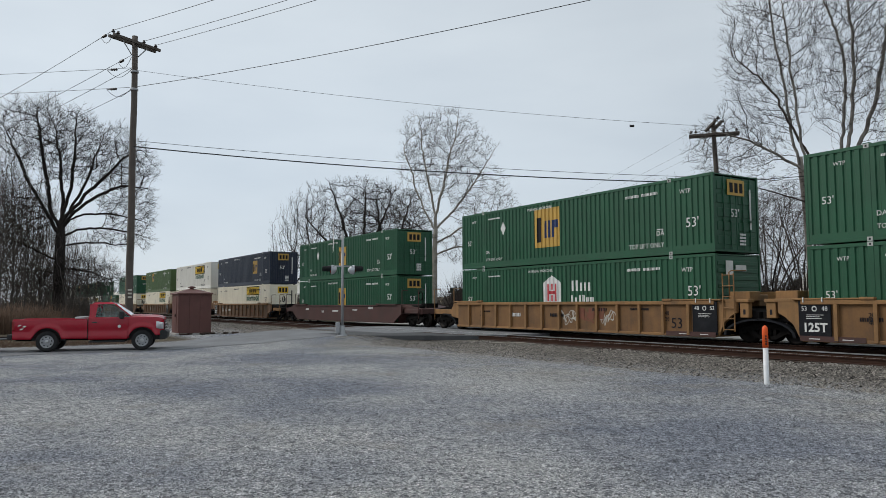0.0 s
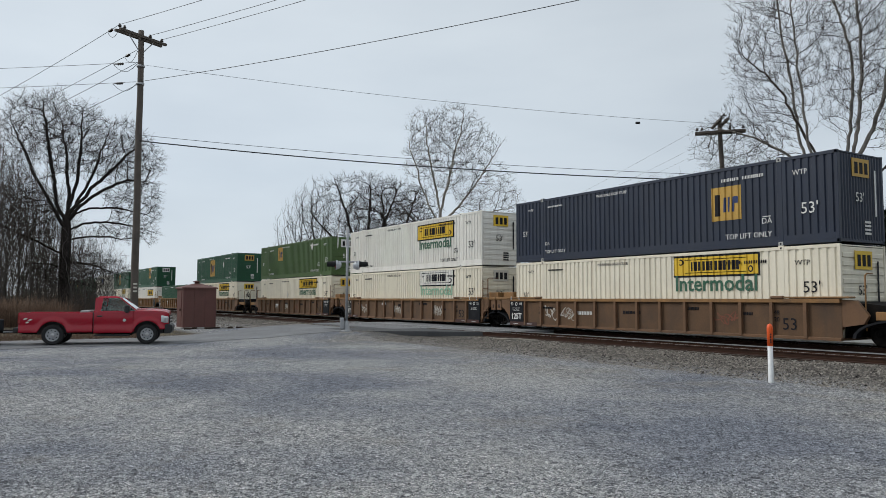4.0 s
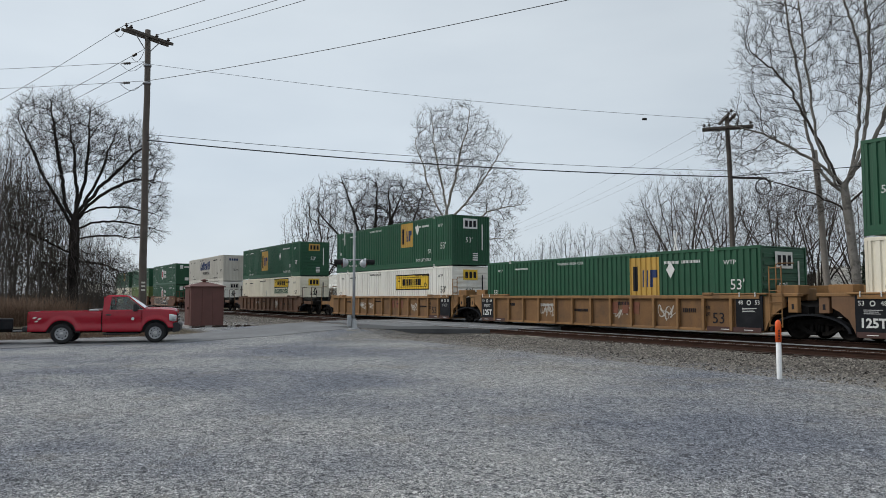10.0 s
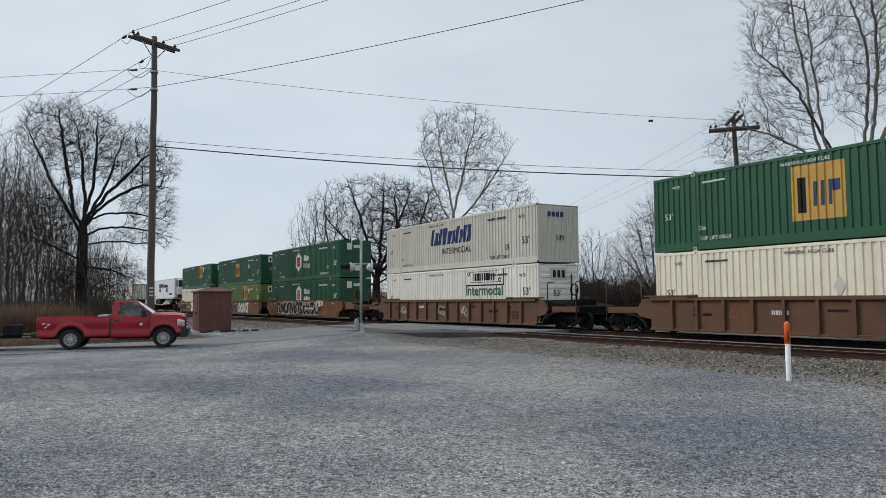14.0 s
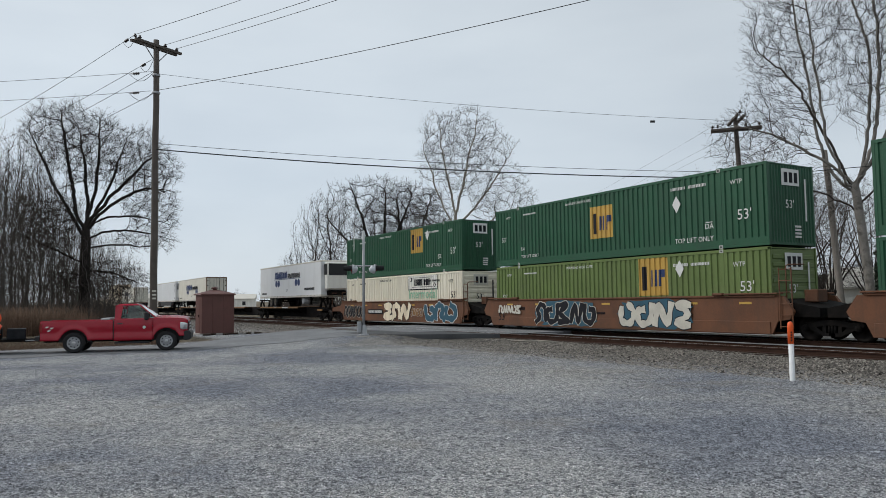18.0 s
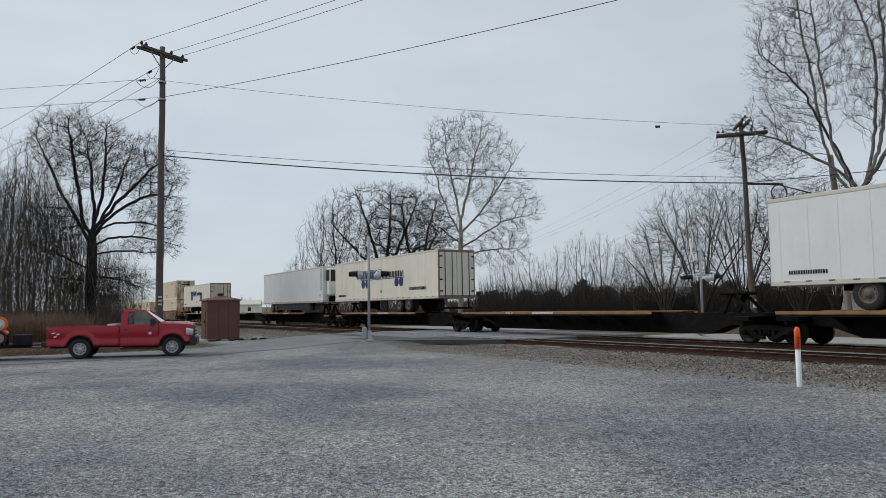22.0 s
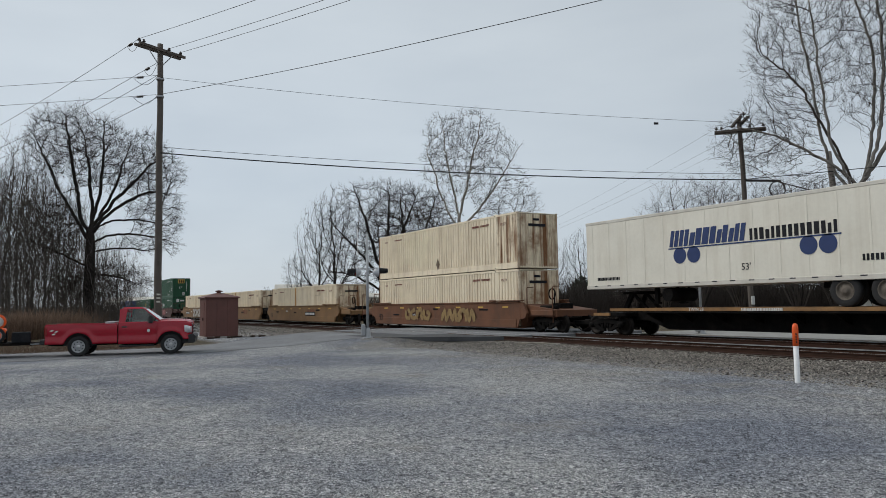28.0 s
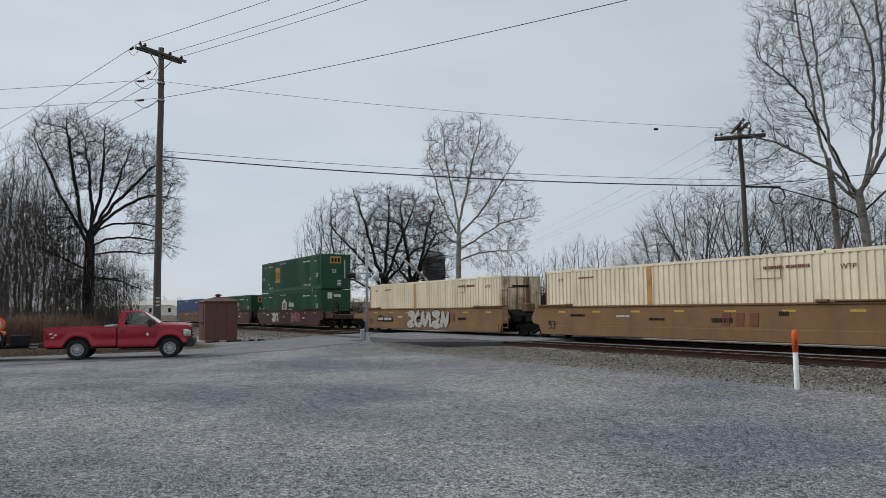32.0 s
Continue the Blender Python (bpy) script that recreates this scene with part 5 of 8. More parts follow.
def spine_platform(label, s0, s1, own_front, own_rear, trailer_hitch, seed=0):
    """One long low platform of a trailer car between the trucks at s0 (front) and s1."""
    ob = thing("spine_car", label, "railway car", "trailer car platforms")
    c, h = (s0 + s1) / 2, (s0 - s1) / 2
    bm = bmesh.new()
    prism(bm, [(-h + 0.4, 1.42), (-h + 0.4, 1.0), (-h + 1.9, 0.98), (-h + 3.0, 0.62), (h - 3.0, 0.62), (h - 1.9, 0.98), (h - 0.4, 1.0), (h - 0.4, 1.42)], -0.42, 0.42)
    part("centre_sill", bm, STEEL, ob)
    for sgn in (-1, 1):
        bm = bmesh.new()
        box(bm, -h + 2.2, h - 5.2, sgn * 1.28 - 0.05, sgn * 1.28 + 0.05, 1.30, 1.48, 0.01)
        part("side_rail", bm, STEEL, ob)
        bm = bmesh.new()
        box(bm, -h + 2.2, h - 5.2, sgn * 0.98 - 0.33, sgn * 0.98 + 0.33, 1.46, 1.50)
        part("runway", bm, YWELL, ob, "worn yellow-edged wheel runway")
        bm = bmesh.new()
        box(bm, -h + 0.6, h - 5.0, sgn * 1.335 - 0.02, sgn * 1.335 + 0.02, 1.38, 1.49)
        part("edge_strip", bm, YWELL, ob)
        for k in range(7):
            x = -h + 2.6 + k * (2 * h - 8) / 6
            bm = bmesh.new()
            prism(bm, [(sgn * 0.4, 0.9), (sgn * 1.3, 1.30), (sgn * 1.3, 1.45), (sgn * 0.4, 1.45)], x - 0.05, x + 0.05, axis="x")
            part("outrigger", bm, STEEL, ob)
    lettering("TWIN 28", 0.18, INKWHITE, ob, -h + 5.2, -1.36, 1.435)
    word_bars("number_marking", ob, INKWHITE, -h + 8.0, 1.435, 1.6, 0.10, seed, -1.36)
    for x in trailer_hitch:      # folding stanchions that hold a trailer's nose
        bm = bmesh.new()
        x -= c
        for sgn in (-1, 1):
            prism(bm, [(x - 0.55, 1.42), (x - 0.30, 1.42), (x + 0.10, 2.10), (x - 0.10, 2.10)], sgn * 0.42 - 0.06, sgn * 0.42 + 0.06)
            prism(bm, [(x + 0.75, 1.42), (x + 0.95, 1.42), (x + 0.12, 2.10), (x - 0.02, 2.10)], sgn * 0.38 - 0.05, sgn * 0.38 + 0.05)
        box(bm, x - 0.45, x + 0.45, -0.55, 0.55, 2.08, 2.20, 0.04)
        part("hitch_stand", bm, STEEL, ob, "folding trailer hitch")
    if own_front:
        bogie(ob, h)
    if own_rear:
        bogie(ob, -h)
    for d, own in ((1, own_front), (-1, own_rear)):
        if own == "coupler":
            coupler(ob, d * (h + 0.9), d)
        bm = bmesh.new()
        box(bm, min(d * (h - 1.3), d * (h + 0.5)), max(d * (h - 1.3), d * (h + 0.5)), -1.15, 1.15, 1.14, 1.30, 0.02)
        part("end_platform", bm, STEEL, ob)
        bm = bmesh.new()
        box(bm, d * h - 0.5, d * h + 0.5, -1.30, -1.24, 1.18, 1.30)
        part("end_sill", bm, YWELL, ob)
    rolls(ob, c, 0)
    return ob


def road_wheel(parent, x, y, z, r=0.50, w=0.26, name="wheel"):
    """A lorry or pickup wheel: tyre with a dished steel rim; the face looks to -y."""
    key = (name, r, w)
    if key not in BODIES:
        bm = bmesh.new()
        lathe(bm, (0, -w / 2, 0), (0, 1, 0), [(0.02, 0.60 * r), (0.0, 0.70 * r), (0.02, 0.93 * r), (0.05, r), (w - 0.05, r), (w - 0.02, 0.93 * r), (w, 0.7 * r), (w - 0.02, 0.6 * r)], 24)
        me = bpy.data.meshes.new("tyre")
        bm.to_mesh(me)
        bm.free()
        me.materials.append(RUBBER)
        bm = bmesh.new()
        lathe(bm, (0, -w / 2, 0), (0, 1, 0), [(0.03, 0.61 * r), (0.012, 0.60 * r), (0.03, 0.54 * r), (0.09, 0.50 * r), (0.05, 0.34 * r), (0.04, 0.24 * r), (0.0, 0.20 * r), (-0.01, 0.10 * r), (-0.01, 0.0)], 20)
        for k in range(8):
            a = k * math.tau / 8
            tube(bm, (0.42 * r * math.cos(a), -w / 2 + 0.045, 0.42 * r * math.sin(a)), (0.42 * r * math.cos(a), -w / 2 + 0.075, 0.42 * r * math.sin(a)), 0.045 * r, sides=6)
        rim = bpy.data.meshes.new("rim")
        bm.to_mesh(rim)
        bm.free()
        rim.materials.append(DIRTYRIM if r > 0.45 else CHROME if r > 0.4 else GALV)
        BODIES[key] = (me, rim)
    me, rim = BODIES[key]
    ty = put(name, me, None, parent)
    ty.matrix_basis = pose(x, y, z, 0, 0, 0 if y <= 0 else 180)
    put("rim", rim, None, ty)
    return ty


def semi_trailer(label, s_front, nose_first, material, reefer, deco, wheels, roof=None):
    """A 53-foot road trailer riding on a spine platform; origin under its middle; +x is the way the train runs."""
    ob = thing("semi_trailer", label, "trailer", "road trailers on the train")
    h, w, z0, z1 = L53 / 2, W53 / 2, 2.32, 5.27
    c = s_front - h
    bm = bmesh.new()
    box(bm, -h, h, -w, w, z0 + 0.14, z1 - 0.03, 0.03)
    part("body", bm, material, ob)
    bm = bmesh.new()
    box(bm, -h - 0.01, h + 0.01, -w - 0.015, w + 0.015, z1 - 0.14, z1, 0.02)
    part("roof_rail", bm, GREYW if roof is None else roof, ob, "weathered aluminium roof rail")
    bm = bmesh.new()
    box(bm, -h - 0.005, h + 0.005, -w - 0.02, w + 0.02, z0, z0 + 0.17, 0.015)
    rail = part("bottom_rail", bm, GREYW, ob, "grimy pale bottom rail with dark slots")
    for k in range(20):
        x = -h + 0.5 + k * (L53 - 1.2) / 19
        # Dark slots are raised black strips, their inner shade put into the colour.
        bm = bmesh.new()
        box(bm, x, x + 0.22, -w - 0.024, -w - 0.012, z0 + 0.115, z0 + 0.15)
        part("slot", bm, INK, rail)
    for k in range(16):          # post seams of the side
        x = -h + 0.4 + k * (L53 - 0.8) / 15
        if k == 0:
            q = bmesh.new()
            box(q, -0.035, 0.035, -0.008, 0.0, z0 + 0.18, z1 - 0.15, 0.003)
            o = seam = part("side_post", q, material, ob)
        else:
            o = put("side_post", seam.data, None, ob)
        o.matrix_basis = pose(x, -w, 0)
    d = 1 if nose_first else -1
    if reefer:
        bm = bmesh.new()
        box(bm, min(d * h, d * (h + 0.62)), max(d * h, d * (h + 0.62)), -1.0, 1.0, z0 + 0.55, z1 - 0.15, 0.10)
        u = part("cooling_unit", bm, WHITE, ob, "white trailer cooling unit with black grille")
        bm = bmesh.new()
        x = d * (h + 0.62)
        box(bm, x - 0.02, x + 0.02, -0.86, 0.86, z1 - 1.25, z1 - 0.30, 0.02)
        box(bm, min(d * (h + 0.02), d * (h + 0.58)), max(d * (h + 0.02), d * (h + 0.58)), -1.015, -0.98, z1 - 1.2, z1 - 0.32, 0.01)
        part("grille", bm, PLASTIC, u)
        bm = bmesh.new()
        box(bm, min(d * h, d * (h + 0.35)), max(d * h, d * (h + 0.35)), -0.8, 0.8, z0 + 0.1, z0 + 0.5, 0.05)
        part("unit_base", bm, STEEL, u)
    if not nose_first or not reefer:
        x = h if not nose_first else -h
        g = 1 if not nose_first else -1
        bm = bmesh.new()
        box(bm, min(x, x + g * 0.04), max(x, x + g * 0.04), -w, w, z0, z1, 0.01)
        part("door_frame", bm, GALV if material is not TRAILCREAM else BRUSTY, ob)
        for sgn in (-1, 1):
            bm = bmesh.new()
            box(bm, min(x + g * 0.03, x + g * 0.07), max(x + g * 0.03, x + g * 0.07), min(sgn * 0.02, sgn * (w - 0.1)), max(sgn * 0.02, sgn * (w - 0.1)), z0 + 0.18, z1 - 0.16, 0.01)
            dd = part("door", bm, material, ob)
            for yy in (0.35, 0.85):
                bm = bmesh.new()
                tube(bm, (x + g * 0.095, sgn * yy, z0 + 0.12), (x + g * 0.095, sgn * yy, z1 - 0.12), 0.022, sides=6)
                part("lock_rod", bm, STEEL, dd)
            for k in range(4):
                bm = bmesh.new()
                box(bm, x + g * 0.05 - 0.03, x + g * 0.05 + 0.04, sgn * (w - 0.18) - 0.09, sgn * (w - 0.18) + 0.09, z0 + 0.4 + k * 0.7, z0 + 0.48 + k * 0.7)
                part("hinge", bm, STEEL, dd)
        bm = bmesh.new()
        for yy in (-0.9, 0.9):
            box(bm, x - g * 0.1 - 0.04, x - g * 0.1 + 0.04, yy - 0.05, yy + 0.05, z0 - 0.55, z0)
        box(bm, x - g * 0.1 - 0.05, x - g * 0.1 + 0.05, -1.15, 1.15, z0 - 0.65, z0 - 0.53)
        part("rear_guard", bm, STEEL, ob)
    bm = bmesh.new()
    wc = sum(wheels) / 2 - c
    for yy in (-0.45, 0.45):
        box(bm, wc - 1.8, wc + 1.8, yy - 0.06, yy + 0.06, z0 - 0.20, z0, 0.01)
        for a in wheels:
            box(bm, a - c - 0.10, a - c + 0.10, yy - 0.05, yy + 0.05, 1.95, z0 - 0.1)
    for a in wheels:
        tube(bm, (a - c, -1.0, 2.0), (a - c, 1.0, 2.0), 0.07, sides=8)
    part("suspension", bm, STEEL, ob)
    for a in wheels:
        for yy in (-1.12, -0.80, 0.80, 1.12):
            road_wheel(ob, a - c, yy, 2.0, 0.50, 0.27, "trailer_wheel")
    lg = d * (h - 3.6)
    bm = bmesh.new()
    for yy in (-0.75, 0.75):
        box(bm, lg - 0.08, lg + 0.08, yy - 0.07, yy + 0.07, 1.72, z0, 0.01)
        box(bm, lg - 0.14, lg + 0.14, yy - 0.12, yy + 0.12, 1.66, 1.73, 0.01)
        tube(bm, (lg, yy, 1.9), (lg - d * 0.7, yy * 0.4, z0), 0.03, sides=6)
    tube(bm, (lg, -0.75, 2.05), (lg, 0.75, 2.05), 0.03, sides=6)
    part("landing_gear", bm, STEEL, ob)
    bm = bmesh.new()
    tube(bm, (lg - d * 0.9, -1.15, 2.02), (lg - d * 0.9, 0.3, 2.02), 0.27, sides=16)
    part("fuel_tank", bm, GALV if reefer else STEEL, ob)
    deco(ob, c)
    rolls(ob, c, 0)
    return ob


YSKIN = mat("grimy_yellow_brown_panel", (0.175, 0.088, 0.032), 0.8, 0, 0.25, 1.2, (0.065, 0.042, 0.028), 0.8, 0.8, streak=0.6)
BSKIN = mat("grimy_brown_panel", (0.115, 0.062, 0.030), 0.8, 0, 0.25, 1.2, (0.055, 0.036, 0.026), 0.8, 0.8, streak=0.6)
DIRTYRIM = mat("dirty_wheel_rim", (0.13, 0.11, 0.09), 0.7, 0.3, 0.3, 6, (0.05, 0.04, 0.03), 0.6, 5)
TRAILCREAM = mat("cream_trailer_paint", (0.72, 0.69, 0.60), 0.5, 0, 0.08, 0.6, (0.40, 0.33, 0.24), 0.3, 0.5, streak=0.3)
TRAILWHITE = mat("white_trailer_paint", (0.72, 0.73, 0.74), 0.4, 0, 0.05, 0.6, (0.5, 0.48, 0.45), 0.25, 0.5, streak=0.2)
BRUSTY = mat("rust_stained_frame", (0.22, 0.15, 0.11), 0.8, 0, 0.3, 2, (0.08, 0.05, 0.03), 0.7, 2)


def t_marks(xm, zt, zd):
    """Blue slanted bars, thin bars, an underline and four blue spots: a haulier's mark as plain shapes."""
    def deco(ob, c):
        y = -W53 / 2 - 0.009
        word_bars("sign_mark", ob, INKBLUE, xm - 1.75, zt, 3.4, 0.62, 31, y, 0.12, 0.10)
        word_bars("sign_mark", ob, INK, xm + 1.85, zt - 0.12, 3.3, 0.40, 32, y, 0.0, 0.20)
        plate("sign_line", ob, INKBLUE, xm - 3.5, xm + 3.5, zt - 0.40, zt - 0.35, y)
        for a in (-2.95, -2.28, 2.38, 3.05):
            disc("sign_spot", ob, INKBLUE, xm + a, zd, 0.31, y)
        lettering("53'", 0.34, INK, ob, xm + 0.0, y, 2.92)
        word_bars("number_marking", ob, INK, -L53 / 2 + 1.4, 2.75, 1.4, 0.13, 33, y)
        word_bars("number_marking", ob, INK, L53 / 2 - 2.6, 3.0, 2.3, 0.20, 34, y)
    return deco


def t_plain(ob, c):
    y = -W53 / 2 - 0.009
    bm = bmesh.new()
    for k in range(10):
        box(bm, L53 / 2 - 0.50, L53 / 2 - 0.32, y - 0.006, y + 0.002, 3.35 + 0.18 * k, 3.47 + 0.18 * k)
    part("number_marking", bm, INK, ob)
    lettering("53", 0.34, INK, ob, L53 / 2 - 0.6, y, 2.85)
    bm = bmesh.new()
    box(bm, -L53 / 2 + 4.2, L53 / 2 - 3.2, -1.2, -1.16, 1.72, 2.36, 0.02)
    part("side_skirt", bm, PLASTIC, ob, "black aerodynamic side skirt")
    for k in range(28):
        x = -L53 / 2 + 0.5 + k * 0.56
        plate("reflector", ob, INKWHITE if k % 2 else INKRED, x, x + 0.28, 2.38, 2.43, -W53 / 2 - 0.022)


# boxes, from the head of what is seen to its tail
S_OF = dict(A=2.35, B=-17.25, C=-40.7, D=-63.95, E=-83.05, F=-102.5, G=-126.1, H=-145.75, I=-165.4, J=-189.2, K=-212.8, L=-236.8, M=-256.5, N=-276.0,
            O=-415.0, P=-438.85, Q=-458.65, R=-478.5, S=-504.0, U=-524.0, V=-546.0)
WHITE_SIGN = dict(base=WHITE, border=INK, bars=INK)
container("green ribbed steel container on top of another", GREEN, S_OF["A"], 1, "doors", d_emp(0))
container("green ribbed steel container sunk in a well car", GREEN, S_OF["A"], 0, "doors")
container("dark green steel container with a square gold sign", GREEN, S_OF["B"], 1, "doors", d_emp(-1.1, 1.68, 1.80, -4.4))
container("dark green container with a white and red badge", GREEN, S_OF["B"], 0, "ribs", d_hex(-0.8, 1.62))
container("green container with a small gold sign and white placard", GREEN, S_OF["C"], 1, "doors", d_emp(0.0, 1.60, 1.3, -4.35))
container("green container with a small gold sign", GREEN, S_OF["C"], 0, "plain", d_emp(0.0, 1.6, 1.3))
container("navy blue ribbed container with a gold sign", NAVY, S_OF["D"], 1, "plain", d_emp(4.0, 1.63, 1.2))
container("cream white container with a yellow sign panel", CREAM, S_OF["D"], 0, "ribs", d_hunt(3.45))
container("white container with a black-framed yellow sign", WHITE, S_OF["E"], 1, "ribs", d_hunt(3.35, 2.15, 4.0))
container("cream white container with a white framed sign", CREAM, S_OF["E"], 0, "ribs", d_hunt(3.5, 2.38, 3.7, word=PALEGREEN, **WHITE_SIGN))
container("olive green ribbed container with a faded square sign", OLIVE, S_OF["F"], 1, "ribs", d_emp(-2.95, 2.1, 1.15, 4.26))
container("cream white container with a yellow sign panel", CREAM, S_OF["F"], 0, "ribs", d_hunt(3.45, diam=-1.0))
container("dark green container with a large gold sign", GREEN, S_OF["G"], 1, "ribs", d_emp(-1.2, 1.6, 1.8, 3.1))
container("cream white container with a yellow sign panel", CREAM, S_OF["G"], 0, "ribs", d_hunt(3.45, diam=-0.6))
container("green container riding alone, sunk in a well car", GREEN, S_OF["H"], 0, "ribs", d_emp(2.8, 1.92, 1.55, 4.15))
container("dark green container with a gold sign and white placard", GREEN, S_OF["I"], 1, "plain", d_emp(2.77, 2.05, 1.5, 4.13))
container("white container with a black-framed yellow sign", WHITE, S_OF["I"], 0, "ribs", d_hunt(3.43, 2.05, 4.2, word=None))
container("dark green container with a large gold sign", GREEN, S_OF["J"], 1, "ribs", d_emp(-1.2, 1.6, 1.8, 3.1))
container("cream white container with a yellow sign panel", CREAM, S_OF["J"], 0, "ribs", d_hunt(3.45, diam=-0.6))
container("grey-white container with slanted blue lettering", GREYW, S_OF["K"], 1, "plain", d_slant)
container("white container with a white framed sign", WHITE, S_OF["K"], 0, "ribs", d_hunt(3.4, word=INKGREEN, **WHITE_SIGN))
container("green container with a white and red badge", GREEN, S_OF["L"], 1, "ribs", d_hex(-1.0, 1.6))
container("green container with a white and red badge", GREEN, S_OF["L"], 0, "ribs", d_hex(-0.9, 1.72))
container("green container with a gold sign and white placard", GREEN, S_OF["M"], 1, "plain", d_emp(-0.1, 1.6, 1.4, 4.1))
container("yellow-green ribbed container with a gold sign", LIME, S_OF["M"], 0, "ribs", d_emp(2.77, 2.05, 1.5, 4.15))
container("green container with a gold sign and white placard", GREEN, S_OF["N"], 1, "plain", d_emp(2.77, 2.05, 1.5, 4.14))
container("white container with a white framed sign", CREAM, S_OF["N"], 0, "ribs", d_hunt(3.45, word=PALEGREEN, **WHITE_SIGN))
container("rust-streaked tan ribbed container", TAN, S_OF["O"], 1, "rusty", d_tan)
container("rust-streaked tan ribbed container in a well car", TAN, S_OF["O"], 0, "plain", d_tan)
for _k in "PQR":
    container("tan cream ribbed container riding alone", TAN, S_OF[_k], 0, "doors" if _k == "P" else "plain", d_tan_low)
container("green container with a small gold sign", GREEN, S_OF["S"], 1, "doors", d_emp(-3.2, 1.6, 1.4))
container("green container with a white badge", GREEN, S_OF["S"], 0, "ribs", d_hex(-1.2, 1.5))
container("green container riding alone", GREEN, S_OF["U"], 0, "ribs", d_emp(3.0))
container("blue container riding alone", BLUE, S_OF["V"], 0, "plain")

PALE = mat("pale_sprayed_paint", (0.55, 0.52, 0.45), 0.7, 0, 0.2, 2)
YL, BL = "dirty yellow-brown ribbed well car with black stencil panel", "dark brown ribbed well car with rusty streaks"
well_car(YL, S_OF["A"], "coupler", "shared", YWELL, seed=1, skin=YSKIN)
well_car(YL, S_OF["B"], "", "coupler", YWELL, seed=2, skin=YSKIN)
well_car("maroon smooth-sided well car with sloping ends", S_OF["C"], "coupler", "coupler", MWELL, "slope", seed=3, panel=False)
well_car(BL, S_OF["D"], "coupler", "shared", BROWNY, seed=4, chord=YWELL, skin=BSKIN)
well_car(YL, S_OF["E"], "", "shared", BROWNY, seed=5, chord=YWELL, skin=BSKIN)
well_car(YL, S_OF["F"], "", "coupler", BROWNY, seed=6, chord=YWELL, skin=BSKIN)
well_car(YL, S_OF["G"], "coupler", "shared", BROWNY, seed=7, chord=YWELL, skin=BSKIN)
well_car(YL, S_OF["H"], "", "shared", YWELL, seed=8, skin=YSKIN)
well_car(YL, S_OF["I"], "", "coupler", YWELL, seed=9, skin=YSKIN)
well_car(BL, S_OF["J"], "coupler", "coupler", BWELL, seed=10, panel=False)
well_car(BL, S_OF["K"], "coupler", "coupler", BWELL, seed=11, panel=False)
_l = well_car("rust-orange smooth well car covered in graffiti", S_OF["L"], "coupler", "shared", OWELL, "smooth", seed=12, panel=False)
graffiti(_l, -2.9, 5.6, 1.2, 1.20, INK, PALE, 41, letters_n=6, back=PINKTAN)
graffiti(_l, 2.2, 4.4, 1.2, 1.20, INK, PALE, 42, letters_n=5, back=PINKTAN)
graffiti(_l, 4.6, 1.6, 0.5, 1.58, PALE, INK, 46, letters_n=3)
stencil(_l, 2.3)
_m = well_car("rust-orange smooth well car covered in graffiti", S_OF["M"], "", "shared", OWELL, "smooth", seed=13, panel=False)
graffiti(_m, -2.4, 4.2, 1.2, 1.18, INK, PALE, 43, letters_n=5, back=TEAL)
graffiti(_m, 3.0, 3.8, 1.2, 1.18, PALE, INK, 44, letters_n=4, back=TEAL)
graffiti(_m, -6.6, 1.9, 0.5, 1.35, PALE, OWELL, 45, letters_n=5)
_n = well_car("rust-orange smooth well car covered in graffiti", S_OF["N"], "", "coupler", OWELL, "smooth", seed=14, panel=False)
graffiti(_n, -6.2, 3.4, 1.05, 1.16, INK, PALE, 47, letters_n=6)
graffiti(_n, 0.4, 3.8, 1.2, 1.18, TAN, INK, 48, letters_n=3)
graffiti(_n, 3.2, 1.5, 0.6, 1.15, YWELL, INKWHITE, 49, letters_n=4)
graffiti(_n, 6.0, 3.6, 1.2, 1.18, TEAL, INKWHITE, 50, letters_n=3)
stencil(_n, -2.7)
_o = well_car("rusty brown smooth well car with faded graffiti", S_OF["O"], "coupler", "coupler", OWELL, "smooth", seed=15, panel=False)
graffiti(_o, -2.2, 3.2, 0.8, 1.20, FADEY, BWELL, 51, letters_n=4)
graffiti(_o, 2.6, 3.6, 0.85, 1.15, FADEY, BWELL, 52, letters_n=4)
TL = "tan-brown smooth-sided well car with yellow reflectors"
_p = well_car(TL, S_OF["P"], "coupler", "shared", TWELL, "smooth", seed=16, panel=False)
well_car(TL, S_OF["Q"], "", "shared", TWELL, "smooth", seed=17, panel=False)
_r = well_car("tan-brown smooth well car with grey graffiti", S_OF["R"], "", "coupler", TWELL, "smooth", seed=18, panel=False)
graffiti(_r, 0.6, 5.2, 1.15, 1.18, CHALK, INK, 53, letters_n=5)
stencil(_p, 2.9)
stencil(_r, -5.2)
_s = well_car("maroon well car with pink and grey graffiti", S_OF["S"], "coupler", "shared", MWELL, "smooth", seed=19, panel=False)
graffiti(_s, -3.0, 2.0, 0.9, 1.2, GREYW, MWELL, 54, letters_n=2)
graffiti(_s, 2.6, 2.4, 0.9, 1.2, PINK, MWELL, 55, letters_n=3)
well_car("maroon well car far down the line", S_OF["U"], "", "shared", MWELL, "smooth", seed=20, panel=False)
well_car("grey-brown well car at the tail of the train", S_OF["V"] + 3.0, "", "coupler", BWELL, "smooth", seed=21, panel=False)

